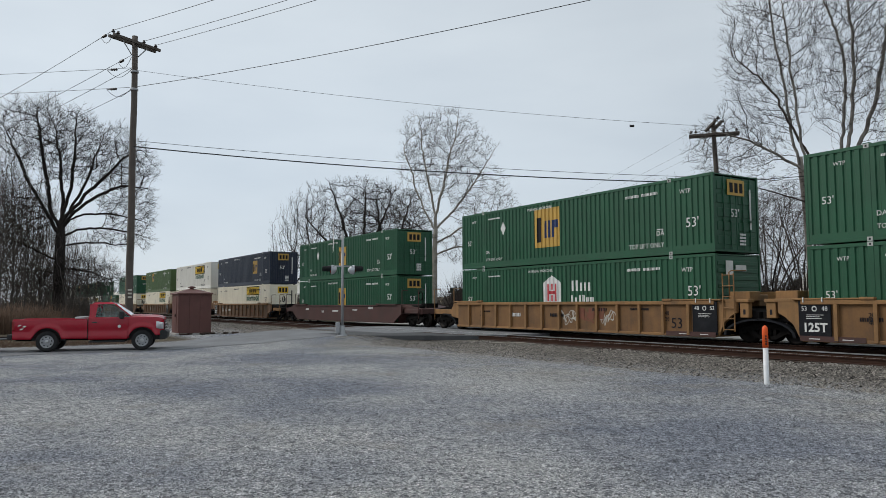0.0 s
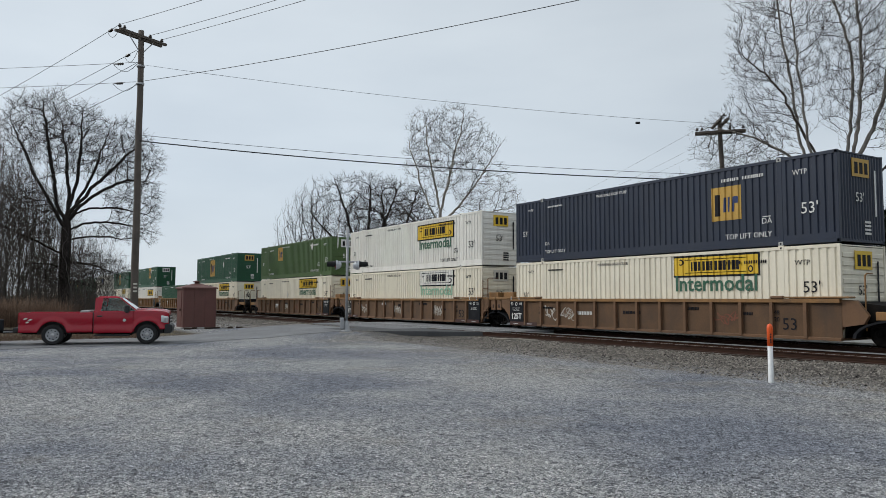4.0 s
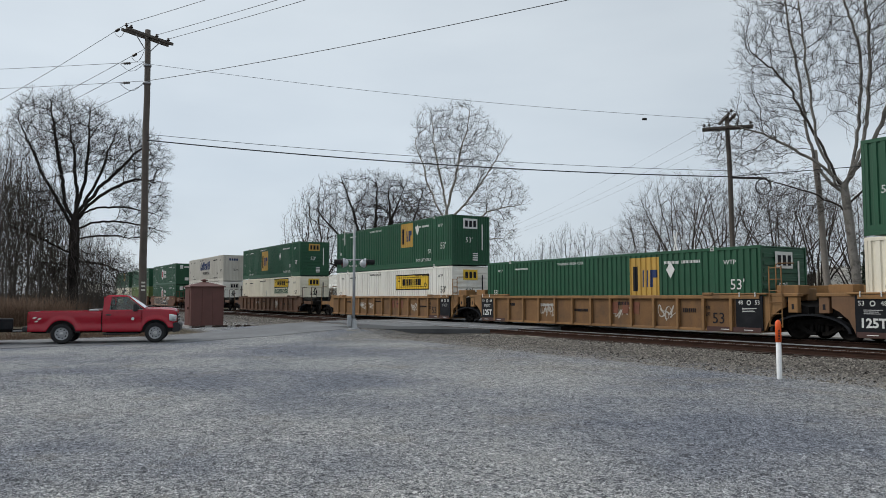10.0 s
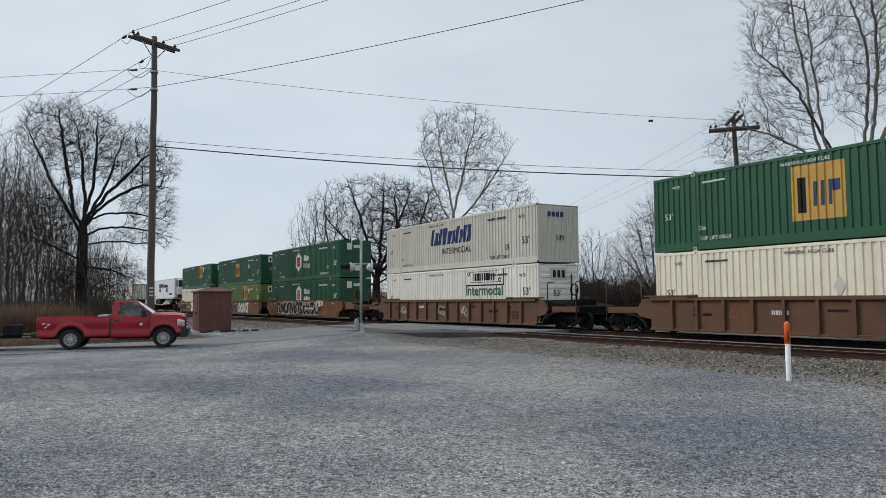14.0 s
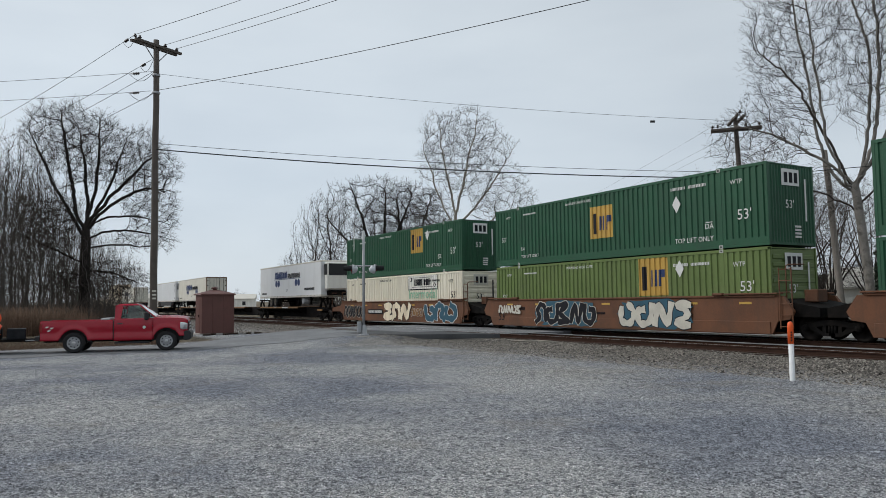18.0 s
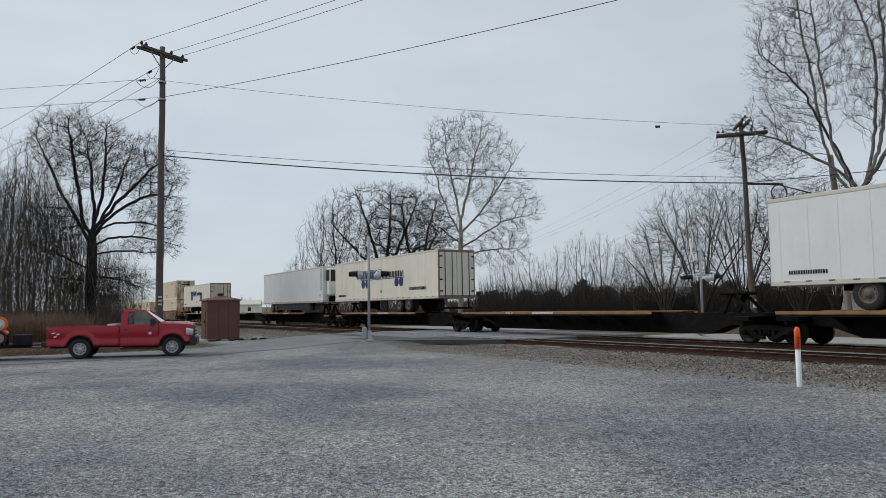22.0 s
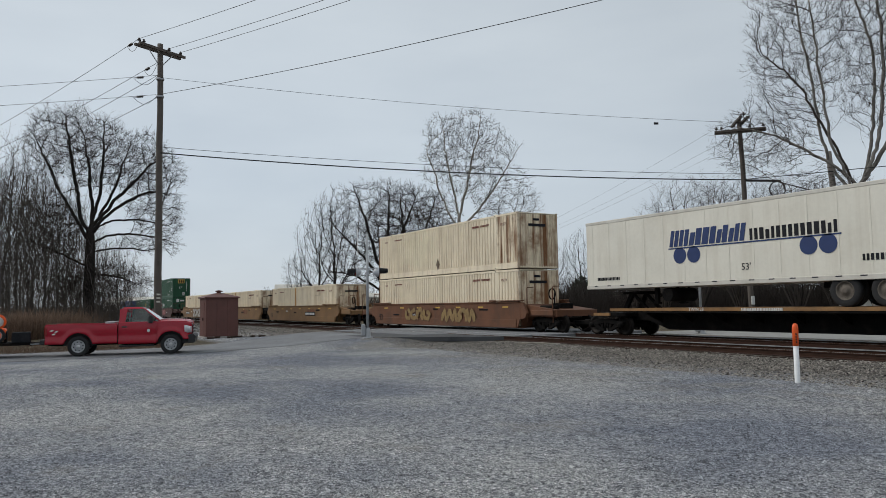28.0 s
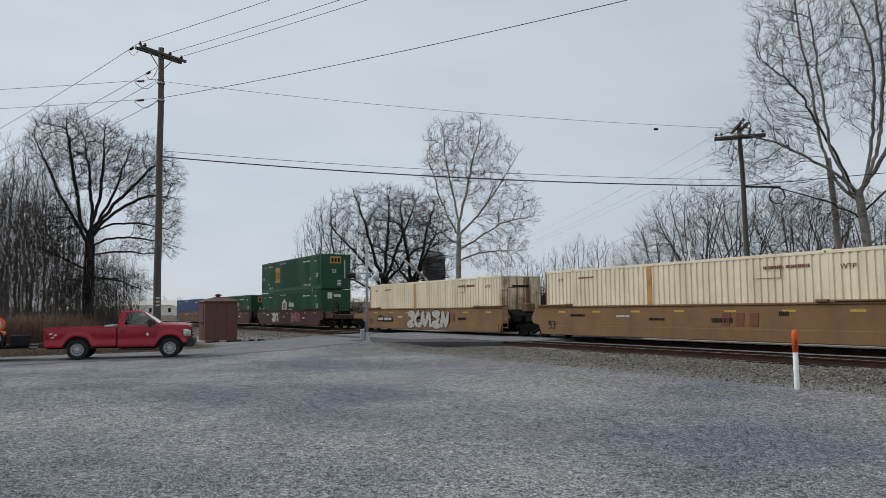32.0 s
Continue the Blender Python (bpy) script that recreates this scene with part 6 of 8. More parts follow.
SP = "black and worn-yellow spine car platform for road trailers"
spine_platform(SP, -297.7, -314.0, "coupler", "", (-299.3,), 61)
spine_platform("empty black and worn-yellow spine car platform", -314.0, -334.0, "shared", "", (-315.9,), 62)
spine_platform(SP, -334.0, -351.6, "shared", "coupler", (-350.5,), 63)
spine_platform(SP, -354.2, -372.0, "coupler", "", (-356.6,), 64)
spine_platform("empty black and worn-yellow spine car platform", -372.0, -391.5, "shared", "", (-390.0,), 65)
spine_platform(SP, -391.5, -409.0, "shared", "coupler", (-408.0,), 66)
semi_trailer("white refrigerated road trailer with blue bars and spots", -297.4, True, TRAILWHITE, True, t_marks(-0.15, 4.38, 3.62), (-310.3, -309.1))
semi_trailer("dirty cream road trailer with blue bars, doors leading", -336.1, False, TRAILCREAM, False, t_marks(0.2, 4.16, 3.50), (-341.4, -340.1))
semi_trailer("plain white refrigerated road trailer with black skirt", -354.9, True, TRAILWHITE, True, t_plain, (-368.4, -367.2))
semi_trailer("dirty cream road trailer with rust-streaked doors", -393.7, False, TRAILCREAM, False, t_marks(0.2, 4.16, 3.50), (-398.1, -396.8))


# ---- poles, wires and crossing signals ----
def pole_thing(name, label, x, y, h, r0, r1, material, lean=(0, 0)):
    ob = thing(name, label, "utility pole", "", pose(x, y, ground_z(x, y) - 0.05))
    bm = bmesh.new()
    n = 9
    pts = [(lean[0] * k / n + 0.03 * math.sin(k * 1.3), lean[1] * k / n + 0.02 * math.cos(k * 1.7), h * k / n) for k in range(n + 1)]
    path_tube(bm, pts, [r0 + (r1 - r0) * k / n for k in range(n + 1)], 12)
    part("shaft", bm, material, ob)
    return ob


def crossarm(parent, cx, cy, z, ang, half, braces=True):
    """A double timber arm with braces and pin insulators. ang: degrees from +x."""
    c, s = math.cos(radians(ang)), math.sin(radians(ang))
    bm = bmesh.new()
    for off in (-0.2, 0.2):
        ox, oy = -s * off, c * off
        a, b = Vector((cx - c * half + ox, cy - s * half + oy, z)), Vector((cx + c * half + ox, cy + s * half + oy, z))
        tube(bm, a, b, 0.10, sides=4)
    part("crossarm", bm, POLEWOOD, parent)
    if braces:
        for k in (-1, 1):
            bm = bmesh.new()
            tube(bm, (cx + k * c * half * 0.52, cy + k * s * half * 0.52, z - 0.08), (cx, cy, z - 0.95), 0.03, sides=5)
            part("brace", bm, GALV, parent)
    for k in (-0.92, -0.72, 0.38, 0.90):
        bm = bmesh.new()
        lathe(bm, (cx + c * half * k, cy + s * half * k, z + 0.08), (0, 0, 1), [(0, 0.02), (0.10, 0.02), (0.11, 0.09), (0.17, 0.10), (0.19, 0.05), (0.25, 0.07), (0.29, 0.0)], 10)
        part("insulator", bm, CERAMIC, parent)


NEAR = Vector((-43.4, 7.35, 0))
near = pole_thing("utility_pole", "tall weathered timber utility pole with a double crossarm", NEAR.x, NEAR.y, 16.75, 0.21, 0.15, POLEWOOD, (-0.25, 0.0))
crossarm(near, -0.25, 0.0, 16.35, 118, 1.52)
bm = bmesh.new()
for _k in range(3):
    box(bm, 0.185, 0.212, -0.11, 0.09, 2.15 + 0.20 * _k, 2.24 + 0.20 * _k, 0.004)
part("pole_tag", bm, GREYW, near, "small pale tags nailed to the pole")
for _z in (10.4, 13.7, 14.7):
    bm = bmesh.new()
    lathe(bm, (-0.2, 0, _z), (0, 0, 1), [(-0.06, 0.20), (-0.05, 0.215), (0.05, 0.215), (0.06, 0.20)], 12)
    part("pole_band", bm, GALV, near)
for _o, _e in (((-0.25 + 0.66, -1.24, 16.6), (-98, -12.7, 15.0)), ((-0.4, -0.2, 15.6), (-98, -11.5, 14.4)), ((-0.2, -0.2, 14.85), (-70, -30, 15.2)), ((-0.2, -0.2, 13.75), (-70, -30, 14.0))):
    _v = (Vector(_e) - NEAR - Vector(_o)).normalized()
    _v.z -= 0.04
    bm = bmesh.new()
    lathe(bm, _o, _v, [(0.75, 0.0), (0.76, 0.03), (0.82, 0.085), (0.87, 0.03), (0.95, 0.085), (1.0, 0.03), (1.08, 0.085), (1.13, 0.03), (1.30, 0.02), (1.31, 0.0)], 8)
    part("strain_insulator", bm, CERAMIC, near)
    bm = bmesh.new()
    path_tube(bm, [Vector(_o) + _v * (1.4 - 0.28 * _k) + Vector((0.0, 0.05, -0.45 * math.sin(_k * math.pi / 5))) for _k in range(6)], 0.014, 5)
    part("jumper_loop", bm, WIRE, near)
FAR = Vector((-29.0, 38.2, 0))
farp = pole_thing("utility_pole", "weathered utility pole with two crossarms beyond the tracks", FAR.x, FAR.y, 12.75, 0.17, 0.13, POLEWOOD, (-0.35, 0.1))
crossarm(farp, -0.35, 0.1, 12.0, 40, 1.45)
crossarm(farp, -0.35, 0.1, 12.55, -40, 1.2, False)
bm = bmesh.new()
path_tube(bm, [(1.35 + (0.40 + 0.0015 * _k) * 0.62 * math.cos(_k * 0.3), 1.0 + (0.40 + 0.0015 * _k) * 0.78 * math.cos(_k * 0.3), 8.25 + 1.1 * (0.40 + 0.0015 * _k) * math.sin(_k * 0.3)) for _k in range(50)], 0.022, 5)
part("cable_coil", bm, WIRE, farp, "coil of spare black cable")
bm = bmesh.new()
tube(bm, (-0.2, 0.1, 8.95), (1.5, 1.2, 8.75), 0.07, sides=8)
part("splice_case", bm, WIRE, farp)
bm = bmesh.new()
box(bm, 0.13, 0.2, -0.2, 0.05, 1.5, 2.0, 0.01)
part("pole_tag", bm, INKWHITE, farp)
pole_thing("utility_pole", "bare leaning grey timber pole with a cut top", -25.2, 41.6, 10.4, 0.20, 0.16, GREYWOOD, (-0.55, -0.15))
pole_thing("utility_pole", "timber pole that carries the wires over the tracks", -5.0, 27.5, 16.5, 0.2, 0.15, POLEWOOD)
pole_thing("utility_pole", "timber pole farther along the line", -98.0, -11.5, 15.5, 0.2, 0.15, POLEWOOD)


def wire(a, b, sag, r, label="thin overhead wire hung between two poles"):
    a, b = Vector(a), Vector(b)
    bm = bmesh.new()
    n = 20
    pts = []
    for k in range(n + 1):
        t = k / n
        p = a.lerp(b, t)
        p.z -= sag * 4 * t * (1 - t)
        pts.append(p)
    path_tube(bm, pts, r, 5)
    return tagged(part("overhead_wire", bm, WIRE), label, "wire", "overhead wires")


PN, PF, PR, PL = NEAR, FAR, Vector((-5, 27.5, 0)), Vector((-98, -11.5, 0))
_c, _s = math.cos(radians(118)), math.sin(radians(118))
for _k in (-0.92, 0.38, 0.90):
    _a = (PN.x - 0.25 + _c * 1.52 * _k, PN.y + _s * 1.52 * _k, 16.60)
    wire(_a, (PR.x + _c * 1.3 * _k, PR.y - 3.2 + _s * 1.3 * _k, 16.5), 0.35, 0.014)
wire((PN.x - 0.25 - _c * 1.4, PN.y - _s * 1.4, 16.6), (PL.x, PL.y - 1.2, 15.0), 0.9, 0.014)
wire((PN.x - 0.4, PN.y - 0.2, 15.6), (PL.x, PL.y, 14.4), 0.9, 0.014)
wire((PN.x - 0.3, PN.y, 15.0), (PL.x, PL.y + 0.8, 14.1), 1.0, 0.014)
wire((PN.x - 0.2, PN.y - 0.2, 14.85), (-70, -30, 15.2), 0.5, 0.012)
wire((PN.x - 0.2, PN.y - 0.2, 13.75), (-70, -30, 14.0), 0.5, 0.012)
wire((PN.x, PN.y, 13.75), (PR.x, PR.y, 13.6), 0.5, 0.016)
wire((PN.x - 0.2, PN.y, 13.7), (PL.x, PL.y, 12.0), 0.8, 0.014)
wire((PN.x, PN.y, 14.7), (PF.x - 0.3, PF.y, 12.5), 0.35, 0.010)
wire((PN.x, PN.y, 10.42), (PF.x - 0.3, PF.y, 9.0), 0.35, 0.034, "thick black telephone cable slung between two poles")
wire((PN.x, PN.y, 10.75), (PF.x - 0.3, PF.y, 9.35), 0.30, 0.014)
wire((PN.x - 0.1, PN.y, 10.2), (PL.x, PL.y, 9.0), 0.6, 0.025)
wire((PF.x - 0.3, PF.y, 9.0), (40, 62, 9.0), 0.5, 0.022)
for _k in (-1.6, 0.4, 1.5):
    wire((PF.x - 0.35 + 0.64 * _k, PF.y + 0.1 + 0.77 * _k, 12.1), (-95, 66 + _k, 10.5), 0.6, 0.006)
wire((PF.x, PF.y, 9.4), (-90, 68, 6.5), 0.4, 0.010)
bm = bmesh.new()
lathe(bm, (-31.57, 33.56, 12.42), (0.59, 0.81, -0.03), [(-0.14, 0.0), (-0.13, 0.07), (0.13, 0.07), (0.14, 0.0)], 10)
tagged(part("wire_marker", bm, WIRE), "small dark marker clamped on an overhead wire", "marker")


def crossing_signal(label, at, lean=0):
    """A mast with crossed boards and flashing-light units that look both ways along the road (local y)."""
    ob = thing("crossing_signal", label, "railway signal", "crossing signals", at)
    bm = bmesh.new()
    tube(bm, (0, 0, 0.1), (0, 0, 4.72), 0.066, 0.060, 12)
    lathe(bm, (0, 0, 0.02), (0, 0, 1), [(0, 0.24), (0.04, 0.24), (0.06, 0.15), (0.40, 0.12), (0.46, 0.08)], 12)
    part("mast", bm, GALV, ob)
    bm = bmesh.new()
    box(bm, -0.32, 0.32, -0.32, 0.32, -0.5, -0.02, 0.02)
    part("footing", bm, CONCRETE, ob)
    bm = bmesh.new()
    box(bm, -0.16, 0.16, -0.30, -0.10, 0.12, 0.62, 0.03)
    part("junction_box", bm, GALV, ob)
    bm = bmesh.new()
    for y in (-0.40, 0.40):
        tube(bm, (-0.62, y, 3.10), (0.62, y, 3.10), 0.035, sides=8)
    tube(bm, (0, -0.62, 3.13), (0, 0.62, 3.13), 0.035, sides=8)
    tube(bm, (0, -0.42, 4.36), (0, 0.0, 4.36), 0.025, sides=8)
    part("light_arm", bm, GALV, ob)
    for x in (-0.45, 0.45):
        for d in (-1, 1):
            bm = bmesh.new()
            lathe(bm, (x, d * 0.26, 2.98), (0, d, 0), [(0.0, 0.0), (0.01, 0.07), (0.08, 0.14), (0.20, 0.19), (0.25, 0.195)], 18)
            for f in bm.faces:
                f.smooth = True
            body = part("lamp_body", bm, PALEMETAL, ob)
            bm = bmesh.new()
            lathe(bm, (x, d * 0.51, 2.98), (0, d, 0), [(0, 0.0), (0.0, 0.205), (0.015, 0.205), (0.015, 0.0)], 20)
            part("background_disc", bm, PLASTIC, body)
            bm = bmesh.new()
            lathe(bm, (x, d * 0.522, 2.98), (0, d, 0), [(0.0, 0.145), (0.03, 0.12), (0.05, 0.0)], 16)
            part("lens", bm, REDLENS, body)
            bm = bmesh.new()
            n = 10
            rows = [[(x + r * math.cos(a), d * yy, 2.98 + r * math.sin(a)) for a in [math.pi * (-0.12 + 1.24 * k / n) for k in range(n + 1)]] for r, yy in ((0.155, 0.522), (0.13, 0.90))]
            vs = [[bm.verts.new(p) for p in row] for row in rows]
            for k in range(n):
                bm.faces.new((vs[0][k], vs[0][k + 1], vs[1][k + 1], vs[1][k]))
            bmesh.ops.solidify(bm, geom=bm.faces[:], thickness=0.006)
            part("hood", bm, PLASTIC, body)
    for a in (45, -45):
        bm = bmesh.new()
        c, s = math.cos(radians(a)), math.sin(radians(a))
        pts = [(c * u - s * w, 4.36 + s * u + c * w) for u, w in ((-0.72, -0.11), (0.72, -0.11), (0.72, 0.11), (-0.72, 0.11))]
        prism(bm, pts, -0.425 - 0.012 * (a > 0), -0.413 - 0.012 * (a > 0))
        part("crossed_board", bm, INKWHITE, ob, "white reflective crossed board")
    return ob


crossing_signal("grey crossing signal mast with hooded lamps beside the road", pose(-30.9, 14.2, 0.30, 0, 0, -23))
crossing_signal("crossing signal mast with crossed boards beyond the tracks", pose(-26.0, 30.3, 0.10, 0, 0, -38))

# the plastic marker post at the edge of the ballast
_p = thing("marker_post", "white plastic marker post with an orange top", "marker post", "", pose(-9.9, 14.4, ground_z(-9.9, 14.4) - 0.02, 1.0, 0.8))
bm = bmesh.new()
lathe(bm, (0, 0, -0.2), (0, 0, 1), [(0, 0.055), (1.02, 0.055), (1.02, 0.0)], 16)
part("tube", bm, WPLASTIC, _p)
bm = bmesh.new()
lathe(bm, (0, 0, 0.80), (0, 0, 1), [(0, 0.050), (0, 0.062), (0.38, 0.062), (0.43, 0.052), (0.46, 0.030), (0.47, 0.0)], 16)
_s = part("sleeve", bm, ORANGE, _p, "orange sleeve with black lettering")
bm = bmesh.new()
for _k in range(4):
    box(bm, 0.035, 0.056, -0.05, -0.03, 0.86 + 0.055 * _k, 0.895 + 0.055 * _k)
part("number_marking", bm, INK, _s)

# the equipment shed
_sh = thing("equipment_shed", "brown painted steel railway equipment shed with hipped roof", "shed", "", pose(-45.75, 11.22, -0.02))
bm = bmesh.new()
box(bm, -0.82, 0.82, -0.93, 0.93, 0.10, 2.38, 0.02)
part("body", bm, SHED, _sh)
for _y in (-0.92, -0.28, 0.33, 0.92):
    bm = bmesh.new()
    box(bm, 0.815, 0.845, _y - 0.03, _y + 0.03, 0.12, 2.36, 0.006)
    part("panel_seam", bm, SHED, _sh)
bm = bmesh.new()
prism(bm, [(-0.92, 2.36), (0.92, 2.36), (0.92, 2.43), (0.12, 2.68), (-0.12, 2.68), (-0.92, 2.43)], -1.03, 1.03)
for v in bm.verts:
    if v.co.z > 2.5:
        v.co.y *= 0.15
part("roof", bm, SHED, _sh)
bm = bmesh.new()
lathe(bm, (0, 0, 2.64), (0, 0, 1), [(0, 0.12), (0.10, 0.12), (0.11, 0.21), (0.16, 0.22), (0.22, 0.0)], 14)
part("vent", bm, SHED, _sh)
bm = bmesh.new()
box(bm, -0.95, 0.95, -1.08, 1.08, -0.15, 0.10, 0.02)
part("base", bm, CONCRETE, _sh)
bm = bmesh.new()
box(bm, -0.40, 0.40, -0.96, -0.93, 0.2, 2.2, 0.01)
_d = part("door", bm, SHED, _sh)
bm = bmesh.new()
box(bm, 0.22, 0.30, -1.01, -0.96, 1.05, 1.20, 0.01)
part("handle", bm, STEEL, _d)
for _k in range(7):
    bm = bmesh.new()
    _r = random.Random(_k)
    _x, _y = -44.6 + _r.uniform(-0.3, 0.5), 10.3 + _k * 0.5 + _r.uniform(-0.2, 0.2)
    box(bm, -0.22, 0.22, -0.10, 0.10, 0, 0.10, 0.03)
    tagged(part("timber_offcut", bm, TIE), "short dark timber offcut lying by the shed", "timber", "offcuts by the shed").matrix_basis = pose(_x, _y, ground_z(_x, _y), 0, 0, _r.uniform(0, 180))

# a pale broken branch on the ballast
bm = bmesh.new()
tube(bm, (-23.9, 17.35, 0.20), (-22.9, 17.75, 0.24), 0.035, 0.03, 7)
tube(bm, (-22.9, 17.75, 0.24), (-22.2, 18.1, 0.22), 0.03, 0.015, 7)
tagged(part("fallen_branch", bm, SYCBARK), "pale stripped branch lying on the ballast", "branch")


# ---- the pickup and what it pulls ----
def steel_wheel(parent, x, y, r=0.405):
    """A road tyre on a grey steel rim with eight dark discs for hand holes and a hub cap."""
    s = -1 if y < 0 else 1
    w = 0.13
    bm = bmesh.new()
    lathe(bm, (x, y, r), (0, s, 0), [(-w, 0.24), (-w, r - 0.05), (-w + 0.03, r - 0.012), (-0.06, r), (0.06, r), (w - 0.03, r - 0.012), (w, r - 0.05), (w - 0.005, r - 0.10), (w - 0.02, 0.245), (w - 0.05, 0.24)], 32)
    wheel = part("wheel", bm, RUBBER, parent, "black tyre on a steel rim")
    bm = bmesh.new()
    lathe(bm, (x, y, r), (0, s, 0), [(w - 0.015, 0.248), (w - 0.012, 0.225), (w - 0.05, 0.205), (w - 0.055, 0.195), (w - 0.02, 0.12), (w - 0.018, 0.085), (w - 0.03, 0.08), (w - 0.03, 0.0)], 32)
    for f in bm.faces:
        f.smooth = True
    part("rim", bm, GALV, wheel, "grey steel rim")
    for k in range(8):
        a = k * math.tau / 8 + 0.2
        # Dark discs on the rim put the shade inside the holes into the colour.
        bm = bmesh.new()
        lathe(bm, (x + 0.168 * math.cos(a), y + s * (w - 0.052), r + 0.168 * math.sin(a)), (0, s, 0), [(0.0, 0.0), (0.016, 0.030), (0.017, 0.0)], 10)
        part("hand_hole", bm, PLASTIC, wheel)
    bm = bmesh.new()
    lathe(bm, (x, y, r), (0, s, 0), [(w - 0.03, 0.075), (w + 0.012, 0.07), (w + 0.025, 0.05), (w + 0.028, 0.0)], 16)
    part("hub_cap", bm, CHROME, wheel)


def pickup():
    """Local x points ahead from the rear axle; the right side (-y) has the camera's view."""
    ob = thing("pickup_truck", "red single-cab pickup truck with a long bed, parked on the road", "pickup truck", "", pose(-34.25, 2.90, -0.10, 0, 0, 75))

    def arch(cx, r, z=0.40, n=9, a0=8, a1=172):
        return [(cx + r * math.cos(radians(a0 + (a1 - a0) * k / n)), z + r * math.sin(radians(a0 + (a1 - a0) * k / n))) for k in range(n + 1)]

    def sides(name, outline, y_in, y_out, material, label=""):
        for s in (-1, 1):
            bm = bmesh.new()
            prism(bm, outline, min(s * y_in, s * y_out), max(s * y_in, s * y_out))
            bmesh.ops.recalc_face_normals(bm, faces=bm.faces[:])
            bmesh.ops.bevel(bm, geom=[e for e in bm.edges if abs(e.verts[0].co.y - e.verts[1].co.y) < 1e-5 and abs(abs(e.verts[0].co.y) - abs(y_out)) < 1e-4], offset=0.025, segments=2, affect="EDGES")
            part(name, bm, material, ob, label)
    def y_at(x, z):
        """Half width of the body: a shoulder crease, a hollow below it and flares round the wheels."""
        y = 0.985 - 0.09 * max(0.0, z - 1.0) ** 1.5 - 0.035 * math.exp(-((z - 0.80) / 0.13) ** 2) - 0.10 * max(0.0, 0.60 - z)
        for cx in (0.0, 3.48):
            q = math.hypot(x - cx, z - 0.40)
            y += 0.060 * min(1.0, max(0.0, (0.74 - q) / 0.14))
        return y - 1.1 * max(0.0, x - 4.02) ** 2

    def low_at(x, sill):
        for cx in (0.0, 3.48):
            if abs(x - cx) < 0.535:
                return max(sill, 0.40 + math.sqrt(0.535 ** 2 - (x - cx) ** 2))
        return sill

    def skin(name, x0, x1, top, low, material, nx=30, nz=12, proud=0.0, label=""):
        """A curved body panel on both sides, its edges turned inwards."""
        for s in (-1, 1):
            bm = bmesh.new()
            grid = []
            for i in range(nx + 1):
                x = x0 + (x1 - x0) * i / nx
                zl, zh = low(x), top(x)
                col = []
                for j in range(-1, nz + 2):
                    z = zl + (zh - zl) * min(max(j, 0), nz) / nz
                    inn = 0.10 if j in (-1, nz + 1) else 0.0
                    if i in (0, nx):
                        inn = max(inn, 0.012)
                    col.append(bm.verts.new((x, s * (y_at(x, z) + proud - inn), z)))
                grid.append(col)
            for i in range(nx):
                for j in range(nz + 2):
                    bm.faces.new((grid[i][j], grid[i + 1][j], grid[i + 1][j + 1], grid[i][j + 1])).smooth = True
            bmesh.ops.recalc_face_normals(bm, faces=bm.faces[:])
            part(name, bm, material, ob, label)
    skin("bed_side", -1.22, 1.43, lambda x: 1.27, lambda x: low_at(x, 0.50), REDPAINT, 44, 14)
    skin("door", 1.47, 2.93, lambda x: 1.345, lambda x: 0.46 + 0.0 * x, REDPAINT, 14, 14)
    skin("front_fender", 2.95, 4.30, lambda x: 1.345 - 0.06 * max(0.0, x - 3.3) ** 2 - 1.1 * max(0.0, x - 4.08) ** 2, lambda x: low_at(x, 0.46 if x < 3.5 else 0.60), REDPAINT, 30, 14)
    skin("headlight", 4.00, 4.29, lambda x: 1.16 - 0.25 * max(0.0, x - 4.1), lambda x: 0.86 + 0.30 * max(0.0, 4.14 - x), LENS, 6, 5, 0.010, "clear headlight")
    skin("lamp_bowl", 4.10, 4.24, lambda x: 1.10, lambda x: 0.92, CHROME, 4, 4, 0.018, "bright headlamp bowl")
    bm = bmesh.new()
    box(bm, -1.15, 1.40, -0.58, 0.58, 0.70, 0.78)
    box(bm, 1.34, 1.42, -0.93, 0.93, 0.70, 1.27, 0.02)
    part("bed_floor", bm, REDPAINT, ob)
    bm = bmesh.new()
    box(bm, -1.24, -1.17, -0.90, 0.90, 0.62, 1.28, 0.02)
    part("tailgate", bm, REDPAINT, ob)
    for s in (-1, 1):
        bm = bmesh.new()
        box(bm, -1.20, 1.43, s * 0.925 - 0.05, s * 0.925 + 0.05, 1.262, 1.295, 0.012)
        part("bed_rail_cap", bm, REDPAINT, ob)
    bm = bmesh.new()
    rows = []
    for i in range(13):
        x = 2.98 + 1.32 * i / 12
        zc = 1.355 - 0.05 * max(0.0, x - 3.3) ** 2 - 1.15 * max(0.0, x - 4.08) ** 2
        rows.append([bm.verts.new((x, 0.90 * j / 6, zc + 0.085 * (1 - (j / 6) ** 4) - (0.03 if abs(j) in (4,) else 0.0))) for j in range(-6, 7)])
    front = [bm.verts.new((4.31, v.co.y, 0.66)) for v in rows[-1]]
    rows.append(front)
    for i in range(len(rows) - 1):
        for j in range(12):
            bm.faces.new((rows[i][j], rows[i + 1][j], rows[i + 1][j + 1], rows[i][j + 1])).smooth = True
    bmesh.ops.recalc_face_normals(bm, faces=bm.faces[:])
    part("bonnet", bm, REDPAINT, ob)
    bm = bmesh.new()
    prism(bm, [(1.50, 0.5), (1.50, 1.335), (2.98, 1.335), (2.98, 0.5)], -0.86, 0.86)
    part("cab_shell", bm, REDPAINT, ob)
